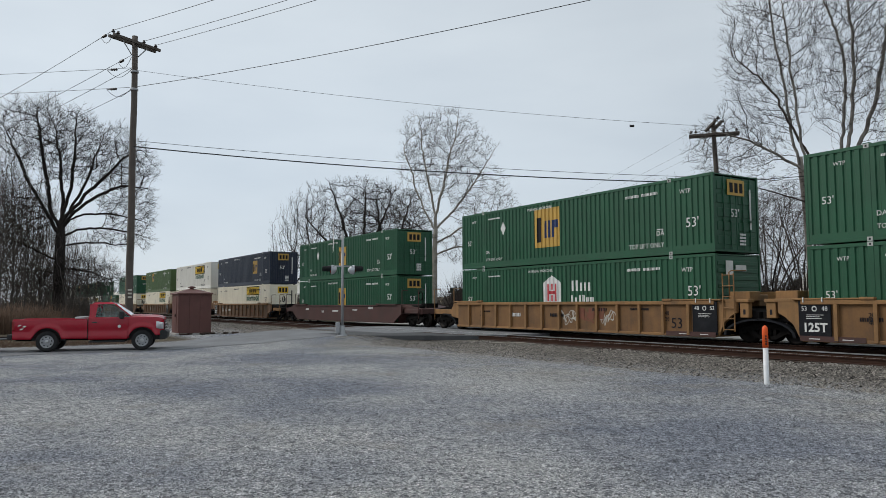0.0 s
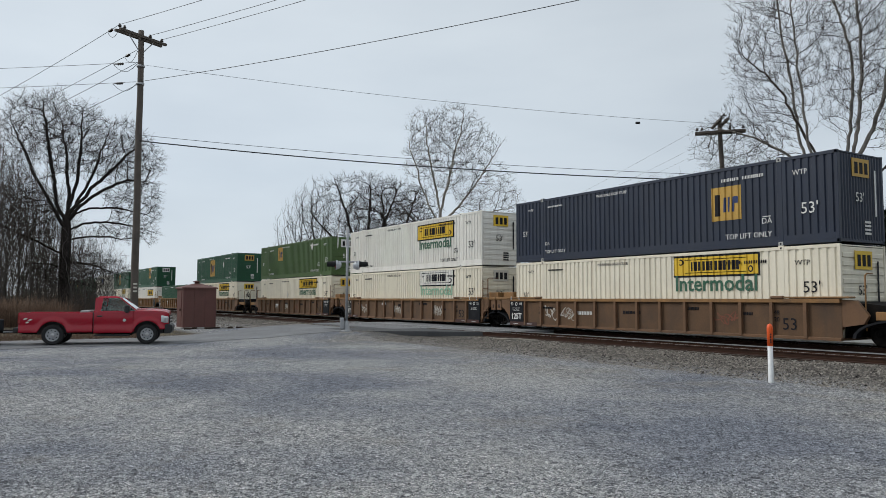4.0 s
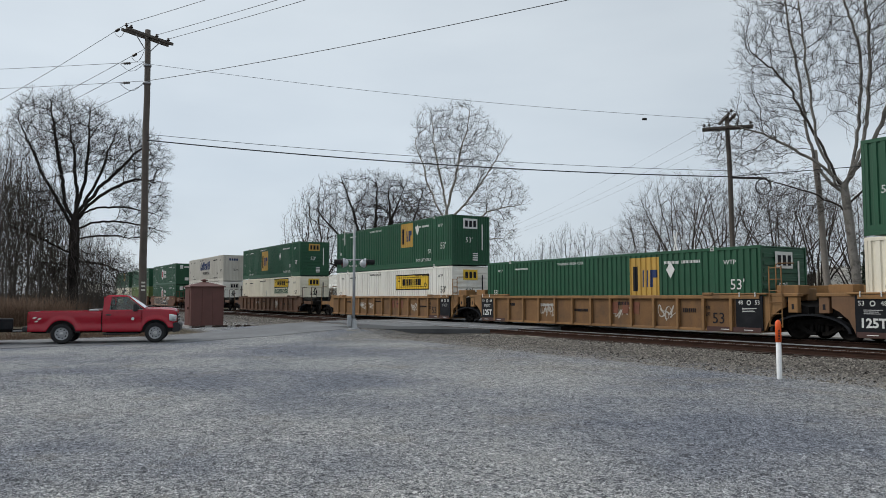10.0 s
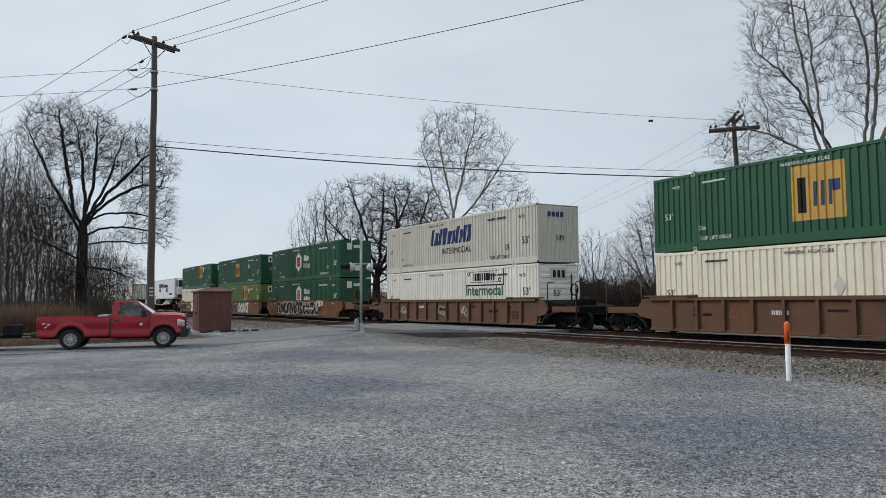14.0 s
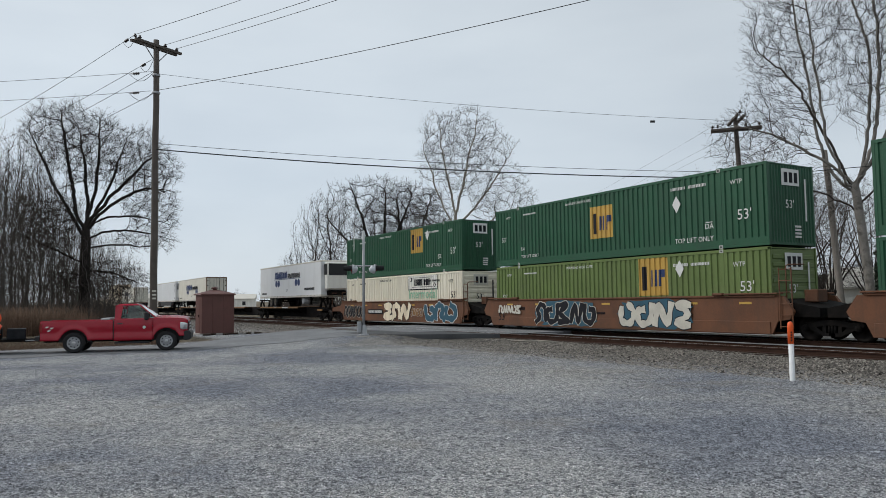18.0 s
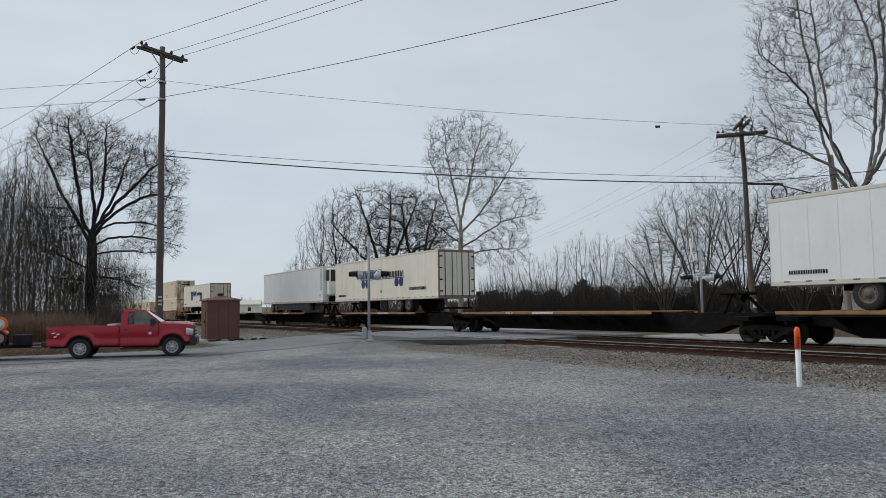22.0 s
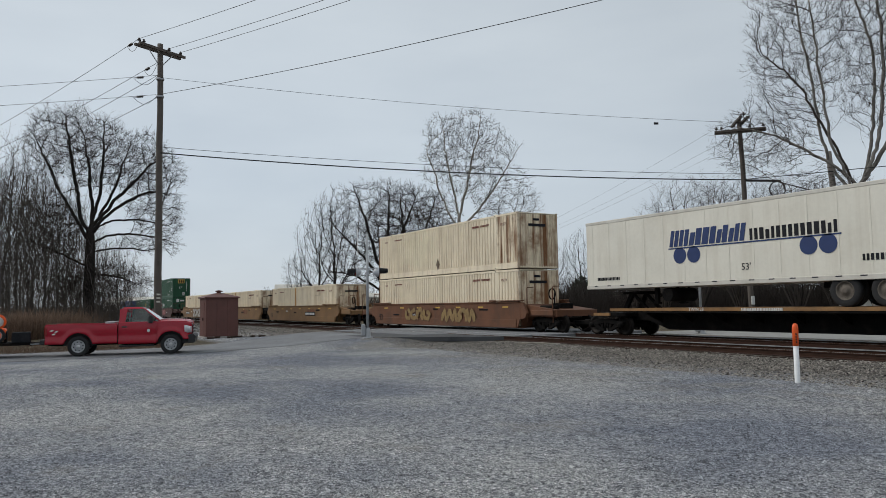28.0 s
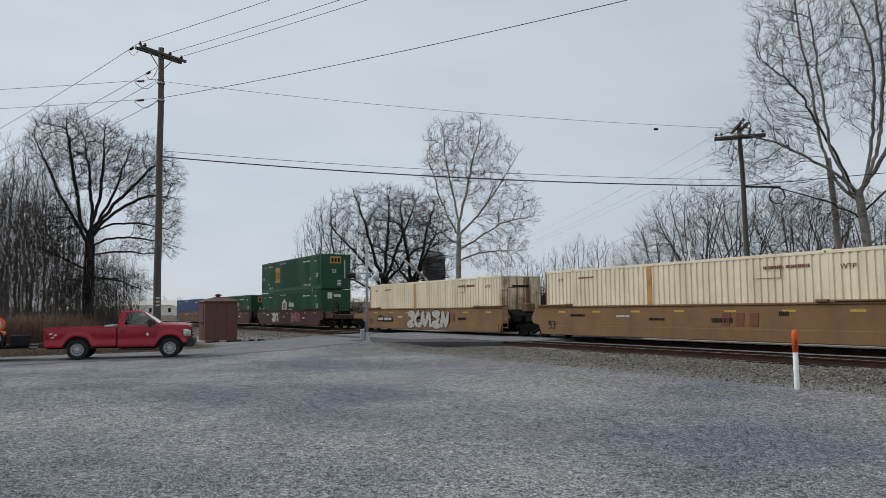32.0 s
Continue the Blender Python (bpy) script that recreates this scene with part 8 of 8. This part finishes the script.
for az, turn, sc in ((64.2, 64.0, 1.0), (61.8, 190.0, 0.94)):
    set_tree("dark_oak", az, 92, turn, DARKTREE, sc, "bare trees", BARK, BARK,
             lambda: colony(5, ((0.2, 0, 11.0, 7.6, 6.5, 6.4), (0.0, 0, 6.2, 6.8, 5.0, 2.6)), 5.0, 0.48, 0.0185, 2400, 0.52, 0.62, 0.05, 0.26, twig=0.85, dense=1.9, sub=1,
                            limbs=((4.4, -2.6, 8.4, -6.6, 12.6, 1.0), (5.0, -1.2, 9.8, -3.4, 16.2, -1.6), (5.0, 0.6, 10.2, 0.8, 16.8, 1.5), (5.0, 2.0, 9.4, 4.4, 15.4, -1.2), (4.6, 3.0, 8.0, 7.0, 11.4, 1.0), (3.4, -3.0, 5.4, -7.2, 6.2, -1.0), (3.8, 3.2, 5.2, 7.2, 6.0, 0.8))))
for az, d, turn, sc in ((68.9, 104, 60.0, 0.93), (67.8, 105, 250.0, 1.08), (70.4, 118, 130.0, 0.62), (55.6, 140, 60, 0.55), (54.4, 138, 160, 0.62), (52.9, 145, 260, 0.70), (51.0, 138, 30, 0.74), (49.2, 135, 190, 0.86), (47.6, 138, 300, 0.86)):
    set_tree("upright", az, d, turn, "bare forked tree with upright limbs beyond the tracks", sc, "bare trees", BARK, BARK,
             lambda: colony(12, ((0, 0, 10.5, 4.0, 4.0, 6.6), (-1.5, 0, 6.5, 4.0, 3.5, 3.0)), 1.6, 0.26, 0.0175, 750, 0.55, 0.75, 0.26, 0.22, twig=0.9, dense=1.2, sub=1))
set_tree("sycamore", 58.37, 85, 58.37, "tall bare sycamore with pale mottled bark beyond the tracks", 1.0, "bare trees", SYCBARK, SYCTWIG,
         lambda: colony(8, ((1.4, 0, 18.6, 4.8, 4.4, 5.4), (5.2, 0, 13.6, 4.0, 3.8, 3.9), (4.2, 0, 8.6, 4.2, 3.6, 2.4), (-1.8, 0, 18.6, 2.4, 2.8, 5.2), (-2.4, 0, 11.5, 2.6, 2.6, 3.2)), 11.6, 0.30, 0.0140, 2800, 0.48, 0.56, 0.08, 0.24, twig=0.75, dense=2.2, sub=2,
                        limbs=((11.4, -0.7, 16.7, -1.6, 23.6, 0.8), (11.4, 1.7, 17.3, 2.9, 23.2, -0.8), (10.1, 3.9, 14.6, 7.4, 20.4, 1.0), (8.8, 5.1, 11.4, 8.9, 12.3, -1.0), (10.1, -2.1, 15.2, -3.3, 19.7, -1.4), (7.4, 3.4, 8.4, 7.2, 8.6, 1.2), (9.2, -2.4, 11.4, -4.4, 13.4, 1.4))))
set_tree("grey_sycamore", 29.32, 47, 29.32, "very tall bare sycamore with grey mottled bark beyond the tracks", 1.0, "bare trees", GREYBARK, GREYTWIG,
         lambda: colony(17, ((-3.6, 0, 16.2, 2.5, 2.8, 5.6), (-5.2, 0, 11.0, 2.9, 2.8, 2.2), (0.1, 0, 17.8, 2.5, 3.0, 7.4), (2.8, 0, 16.4, 2.6, 3.0, 7.4), (-2.4, 0, 7.6, 3.2, 2.6, 1.4)), 8.0, 0.235, 0.0098, 6400, 0.38, 0.40, 0.14, 0.24, lean=(-0.6, 0.0), twig=0.62, dense=1.9, sub=2,
                        limbs=((7.8, -2.3, 11.2, -3.5, 20.8, 0.6), (8.0, 0.7, 13.0, 0.2, 22.5, -0.6), (8.0, 0.3, 14.6, -0.9, 21.0, 1.6), (8.0, 1.5, 12.4, 3.0, 21.0, 0.8), (8.0, -3.4, 10.6, -7.6, 12.4, -0.6), (7.8, -3.2, 13.6, -5.6, 16.9, 0.9), (6.4, -1.9, 7.4, -4.2, 8.2, -0.8), (7.0, 1.9, 9.4, 4.2, 12.0, -1.0), (7.9, -1.7, 10.2, -2.6, 18.6, -1.8))))
THICKET = [(86.8, 84, 20, 0.86), (88.3, 78, 110, 0.88), (89.6, 70, 200, 0.86), (90.8, 72, 310, 0.9), (92.2, 74, 50, 0.92), (87.6, 88, 160, 0.95), (83.0, 96, 260, 0.62), (81.6, 105, 40, 0.5), (84.0, 84, 330, 0.6), (89.0, 92, 75, 1.0), (91.5, 88, 140, 1.0), (82.3, 90, 15, 0.45),
           (86.0, 86, 10, 0.74), (87.3, 84, 95, 0.78), (88.8, 66, 170, 0.74), (90.2, 66, 230, 0.78), (91.8, 66, 300, 0.85), (85.4, 92, 120, 0.75), (86.4, 96, 210, 0.88), (90.0, 82, 15, 0.95), (93.4, 70, 60, 0.95), (83.6, 100, 200, 0.6), (84.2, 90, 150, 0.5),
           (87.9, 72, 260, 0.6), (89.2, 76, 300, 0.7), (86.2, 78, 30, 0.5), (85.6, 82, 190, 0.52), (90.9, 80, 250, 0.9), (92.6, 84, 10, 1.0), (88.6, 84, 220, 0.9), (90.4, 104, 15, 1.15), (89.8, 90, 100, 1.05),
           (85.6, 80, 15, 0.80), (86.3, 79, 95, 0.90), (86.8, 76, 180, 0.95), (85.0, 88, 240, 0.70), (84.2, 82, 330, 0.48), (83.2, 80, 60, 0.42), (87.6, 76, 130, 1.0), (88.4, 74, 210, 1.0), (89.2, 73, 300, 1.05), (90.0, 74, 30, 1.05), (82.6, 84, 140, 0.40), (85.8, 72, 280, 0.40), (87.0, 70, 100, 0.55), (83.5, 72, 20, 0.50), (82.8, 74, 200, 0.46), (84.4, 70, 110, 0.50), (82.1, 78, 300, 0.40)]
for k, (az, d, turn, sc) in enumerate(THICKET):
    set_tree(("slim", "slim_forked")[k % 2], az, d, turn, "slender bare tree in a dense thicket behind the road", sc, "thicket trees", SLIMBARK, TWIG,
             lambda: colony(30 + k, ((0, 0, 10.8, 3.0, 3.0, 5.8), (0.6, 0, 6.0, 3.0, 3.0, 4.0)), 2.6, 0.12, 0.0125, 430, 0.6, 0.75, 0.26, 0.26, twig=1.0, dense=1.3, sub=1))
SHRUB_STEMS = tuple((0.5, (1.0 + 0.9 * (k % 3)) * math.cos(k * 2.4) * 0.62, 4.4 + 0.6 * (k % 2), (2.0 + 1.3 * (k % 3)) * math.cos(k * 2.4), 10.4 - 1.25 * (k % 3), (2.0 + 1.3 * (k % 3)) * math.sin(k * 2.4)) for k in range(15))
for az, d, turn, sc in ((40.6, 63, 0, 1.0), (37.9, 65, 70, 1.0), (43.2, 66, 150, 0.80), (45.2, 70, 220, 0.56), (34.2, 63, 300, 0.94), (32.0, 66, 40, 0.96), (29.4, 64, 120, 0.86)):
    set_tree("shrub", az, d, turn, "bare many-stemmed tree with fine upright twigs", sc, "many-stemmed trees", BARK, TWIG,
             lambda: colony(21, ((0, 0, 6.6, 5.0, 5.0, 4.6), (0, 0, 8.6, 3.6, 3.6, 2.6)), 0.8, 0.24, 0.0105, 1500, 0.5, 0.60, 0.34, 0.16, twig=0.85, dense=1.4, sub=1, limbs=SHRUB_STEMS))


def far_woods():
    """A low band of distant bare woods, joined."""
    data = grow_tree(31, 9.0)
    v0 = np.array([tuple(p) for k in ("trunk", "crown") for p in data[k][0]])
    n_a = len(data["trunk"][0])
    f0 = np.array([f for f in data["trunk"][1]] + [tuple(i + n_a for i in f) for f in data["crown"][1]][::4])
    rng = np.random.default_rng(9)
    vs, fs, base = [], [], 0
    spots = [(polar(rng.uniform(72, 84), rng.uniform(330, 620)), rng.uniform(0.7, 1.4)) for _ in range(40)]
    spots += [(polar(rng.uniform(28, 58), rng.uniform(150, 260)), rng.uniform(0.5, 0.9)) for _ in range(40)]
    spots += [(polar(rng.uniform(58, 72), rng.uniform(170, 320)), rng.uniform(0.45, 0.85)) for _ in range(40)]
    spots += [(polar(rng.uniform(84, 94), rng.uniform(110, 160)), rng.uniform(0.7, 1.2)) for _ in range(40)]
    for (x, y), s in spots:
        a = rng.uniform(0, math.tau)
        c, d = math.cos(a), math.sin(a)
        p = v0 * s
        vs.append(np.stack([p[:, 0] * c - p[:, 1] * d + x, p[:, 0] * d + p[:, 1] * c + y, p[:, 2] + ground_z(x, y)], -1))
        fs.append(f0 + base)
        base += len(v0)
    tagged(put("far_woods", fast_mesh("far_woods", np.concatenate(vs), np.concatenate(fs)), TWIG), "distant bare woods along the horizon", "woods", kind="stuff")


far_woods()


def brush(name, label, material, count, places, height, seed, lean=0.25, width=0.02):
    """Upright dry stems, each a thin three-sided blade, joined into one mesh."""
    rng = np.random.default_rng(seed)
    vs, fs = [], []
    for k in range(count):
        x, y = places(rng)
        z = ground_z(x, y)
        h = height * rng.uniform(0.45, 1.1)
        a, l = rng.uniform(0, math.tau), rng.uniform(0, lean) * h
        w = width * rng.uniform(0.6, 1.4)
        b = len(vs)
        tx, ty = x + l * math.cos(a), y + l * math.sin(a)
        for j in range(3):
            t = j * math.tau / 3
            vs.append((x + w * math.cos(t), y + w * math.sin(t), z - 0.05))
        for j in range(3):
            t = j * math.tau / 3
            vs.append((x + 0.5 * (tx - x) + 0.8 * w * math.cos(t), y + 0.5 * (ty - y) + 0.8 * w * math.sin(t), z + 0.6 * h))
        vs.append((tx, ty, z + h))
        for j in range(3):
            j2 = (j + 1) % 3
            fs += [(b + j, b + j2, b + 3 + j2), (b + j, b + 3 + j2, b + 3 + j), (b + 3 + j, b + 3 + j2, b + 6)]
    return tagged(put(name, fast_mesh(name, vs, fs), material), label, "brush", kind="stuff")


def clumped(x0, x1, y0, y1, seed, n=60, spread=0.9):
    """A place near one of a number of random clumps."""
    q = np.random.default_rng(seed)
    spots = np.stack([q.uniform(x0, x1, n), q.uniform(y0, y1, n)], 1)
    return lambda g: tuple(spots[g.integers(n)] + g.normal(0, spread, 2))


brush("dry_reeds", "dense stand of dry brown reeds behind the road", REED, 5200, clumped(-62, -51.5, -9, 4.6, 61, 60, 0.7), 1.75, 1, 1.3, 0.013)
brush("dry_reeds", "pale broken reed stalks among darker weeds", DEADREED, 1500, clumped(-60, -51.0, -9, 5.0, 62, 40, 0.9), 2.0, 11, 1.0, 0.012)
brush("undergrowth", "tangled bare undergrowth among the trees", TWIG, 3200, lambda g: polar(g.uniform(82.5, 94), g.uniform(66, 105)), 3.4, 2, 1.3, 0.016)
brush("undergrowth", "tangled dark undergrowth beyond the tracks", BARK, 9000, lambda g: polar(g.uniform(26, 57), g.uniform(68, 118)), 4.8, 3, 0.8, 0.026)
brush("undergrowth", "tangled bare undergrowth beyond the tracks", TWIG, 3500, lambda g: polar(g.uniform(57, 72), g.uniform(85, 125)), 3.4, 4, 0.6, 0.03)
brush("dead_grass", "strip of dead brown grass along the road edge", REED, 6000, lambda g: (g.uniform(-44.5, -37.6), g.uniform(-8, 7.5)), 0.15, 5, 1.3, 0.012)


def evergreen(x, y, h, seed, label):
    """A conifer: trunk and drooping boughs of many small needle clumps."""
    r = random.Random(seed)
    ob = thing("evergreen_tree", label, "tree", "evergreens", pose(x, y, ground_z(x, y) - 0.1))
    bm = bmesh.new()
    tube(bm, (0, 0, 0), (0, 0, h), 0.16, 0.02, 8)
    part("trunk", bm, BARK, ob)
    vs, fs = [], []
    for k in range(2600):
        t = r.random() ** 0.8
        z = h * (0.08 + 0.9 * t)
        rad = (1 - t) * h * 0.27 * r.uniform(0.25, 1.0) + 0.05
        a = r.uniform(0, math.tau)
        cx, cy = rad * math.cos(a), rad * math.sin(a)
        b = len(vs)
        s = r.uniform(0.10, 0.24)
        for _ in range(3):
            vs.append((cx + r.gauss(0, s), cy + r.gauss(0, s), z - rad * 0.25 + r.gauss(0, s * 0.5)))
        fs.append((b, b + 1, b + 2))
    put("crown", fast_mesh("crown", vs, fs), NEEDLE, ob)


NEEDLE = mat("dark_evergreen_needles", (0.020, 0.030, 0.018), 0.9, 0, 0.3, 2, island=0.4)
evergreen(*polar(27.0, 50), 7.2, 1, "dark green conifer at the edge of the woods")
evergreen(*polar(28.6, 56), 5.6, 2, "dark green conifer at the edge of the woods")
evergreen(*polar(25.6, 47), 6.4, 3, "dark green conifer at the edge of the woods")
for _k, (_az, _d, _h) in enumerate(((62.0, 120, 7.5), (60.9, 122, 7))):
    evergreen(*polar(_az, _d), _h, 10 + _k, "dark evergreen far behind the tracks")

def hedge():
    """A low dark evergreen hedge far behind the tracks: many small leaf clumps, joined."""
    g = np.random.default_rng(77)
    n = 22000
    az, d = np.radians(g.uniform(29, 57, n)), g.uniform(128, 140, n)
    x, y = -d * np.sin(az), d * np.cos(az)
    top = 4.0 + 1.3 * np.sin(az * 61) * np.sin(az * 23 + 1) + 0.9 * np.sin(az * 170)
    z = g.uniform(0, 1, n) ** 0.8 * top
    v = np.stack([x, y, z], -1)[:, None, :] + g.normal(0, 0.32, (n, 3, 3))
    tagged(put("hedge", fast_mesh("hedge", v.reshape(-1, 3), np.arange(3 * n).reshape(-1, 3)), NEEDLE), "low dark evergreen hedge far behind the tracks", "hedge", kind="stuff")


hedge()

# a pale fallen limb propped in the trees
bm = bmesh.new()
_a, _b = polar(62.8, 82), polar(58.9, 80)
tube(bm, (_a[0], _a[1], 7.6), (0.5 * (_a[0] + _b[0]), 0.5 * (_a[1] + _b[1]), 5.2), 0.10, 0.15, 7)
tube(bm, (0.5 * (_a[0] + _b[0]), 0.5 * (_a[1] + _b[1]), 5.2), (_b[0], _b[1], 0.3), 0.15, 0.22, 7)
tagged(part("fallen_limb", bm, SYCBARK), "pale fallen limb leaning among the trees", "branch")


def silo():
    x, y = polar(60.2, 130)
    ob = thing("silo", "old grey farm silo with a domed top behind the trees", "silo", "", pose(x, y, ground_z(x, y) - 0.1))
    bm = bmesh.new()
    lathe(bm, (0, 0, 0), (0, 0, 1), [(0, 2.0), (10.3, 2.0), (10.35, 2.1), (10.7, 2.1)], 24)
    part("wall", bm, CONCDARK, ob)
    bm = bmesh.new()
    lathe(bm, (0, 0, 10.7), (0, 0, 1), [(0, 2.1), (0.7, 1.8), (1.2, 1.1), (1.4, 0.0)], 24)
    part("dome", bm, CONCDARK, ob)
    for k in range(8):
        bm = bmesh.new()
        lathe(bm, (0, 0, 1.0 + 1.15 * k), (0, 0, 1), [(-0.03, 2.0), (-0.02, 2.04), (0.02, 2.04), (0.03, 2.0)], 24)
        part("hoop", bm, STEEL, ob)


CONCDARK = mat("dark_weathered_concrete", (0.17, 0.17, 0.175), 0.9, 0, 0.2, 0.6, (0.04, 0.04, 0.04), 0.6, 0.4)
silo()


def far_building(x, y, turn, w, d, h, roof_h, wall, roof, label, windows=3):
    ob = thing("building", label, "building", "distant buildings", pose(x, y, ground_z(x, y) - 0.3, 0, 0, turn))
    bm = bmesh.new()
    box(bm, -w / 2, w / 2, -d / 2, d / 2, 0, h)
    part("wall", bm, wall, ob)
    bm = bmesh.new()
    prism(bm, [(-d / 2 - 0.4, h), (d / 2 + 0.4, h), (d / 2 + 0.4, h + 0.15), (0, h + roof_h), (-d / 2 - 0.4, h + 0.15)], -w / 2 - 0.4, w / 2 + 0.4, axis="x")
    part("roof", bm, roof, ob)
    for k in range(windows):
        bm = bmesh.new()
        xx = -w / 2 + w * (k + 0.5) / windows
        box(bm, xx - 0.6, xx + 0.6, -d / 2 - 0.05, -d / 2 + 0.05, h * 0.35, h * 0.75)
        part("window", bm, PLASTIC, ob)


far_building(*polar(79.6, 330), 60, 46, 20, 4.2, 2.2, WHITE, GREYW, "long white farm building far off", 6)
far_building(*polar(76.2, 300), 70, 30, 14, 3.6, 2.0, WHITE, GREYW, "white shed far down the line", 4)
far_building(*polar(69.4, 150), 75, 14, 9, 3.2, 3.2, CREAM, GREYW, "small pale barn with a gabled roof", 2)
far_building(*polar(66.2, 140), 66, 13, 8, 3.4, 1.0, WHITE, GREYW, "low white building with dark windows behind the trees", 3)
far_building(*polar(27.9, 70), 40, 9, 7, 2.6, 1.8, WHITE, GREYW, "small white house behind the trees", 2)


# ---- what moves ----
def run_at(t):
    """How far the train has rolled by t seconds."""
    k = min(max(int(t / 2), 0), len(TRAVEL) - 2)
    return TRAVEL[k] + (TRAVEL[k + 1] - TRAVEL[k]) * (t - 2.0 * k) / 2


def wheel_rows(at, s, base, y):
    """A wheel rolls on the rail: it turns in steps of 75 degrees while its truck is within sight, x -75 to -3."""
    step = radians(75) * WR
    inside = [t for t in np.arange(0.0, 32.01, 0.1) if -75 < s + at + run_at(t) < -3]
    if not inside:
        return []
    lo, hi = run_at(inside[0]), run_at(inside[-1])
    n = int((hi - lo) / step)
    stops = np.arange(0, 32.001, 0.02)
    runs = np.array([run_at(t) for t in stops])
    rows = []
    for k in range(n + 1):
        t = float(np.interp(lo + k * step, runs, stops))
        rows.append((t, 75.0 * k))
    if rows[0][0] > 0.05:
        rows.insert(0, (0.0, rows[0][1]))
    if rows[-1][0] < 31.95:
        rows.append((32.0, rows[-1][1]))
    d = 1 if y < 0 else -1
    return [(t, pose(base, y, WR, 0, 0, 0 if y < 0 else 180) @ pose(0, 0, 0, 0, d * (a % 360))) for t, a in rows]


def motions():
    """The train rolls past; every car and load keeps its place in the train, and the wheels turn on the rails."""
    for ob, s, z in CARS:
        walk(ob, [(2.0 * k, pose(s + d, CY, z)) for k, d in enumerate(TRAVEL)])
        for truck in ob.children:
            if truck.name.split(".")[0] != "truck":
                continue
            for wheel in truck.children:
                if wheel.name.split(".")[0] == "wheel":
                    at = wheel.matrix_basis.translation.copy()
                    rows = wheel_rows(truck.matrix_basis.translation.x + at.x, s, at.x, at.y)
                    if len(rows) > 2:
                        walk(wheel, rows)


motions()
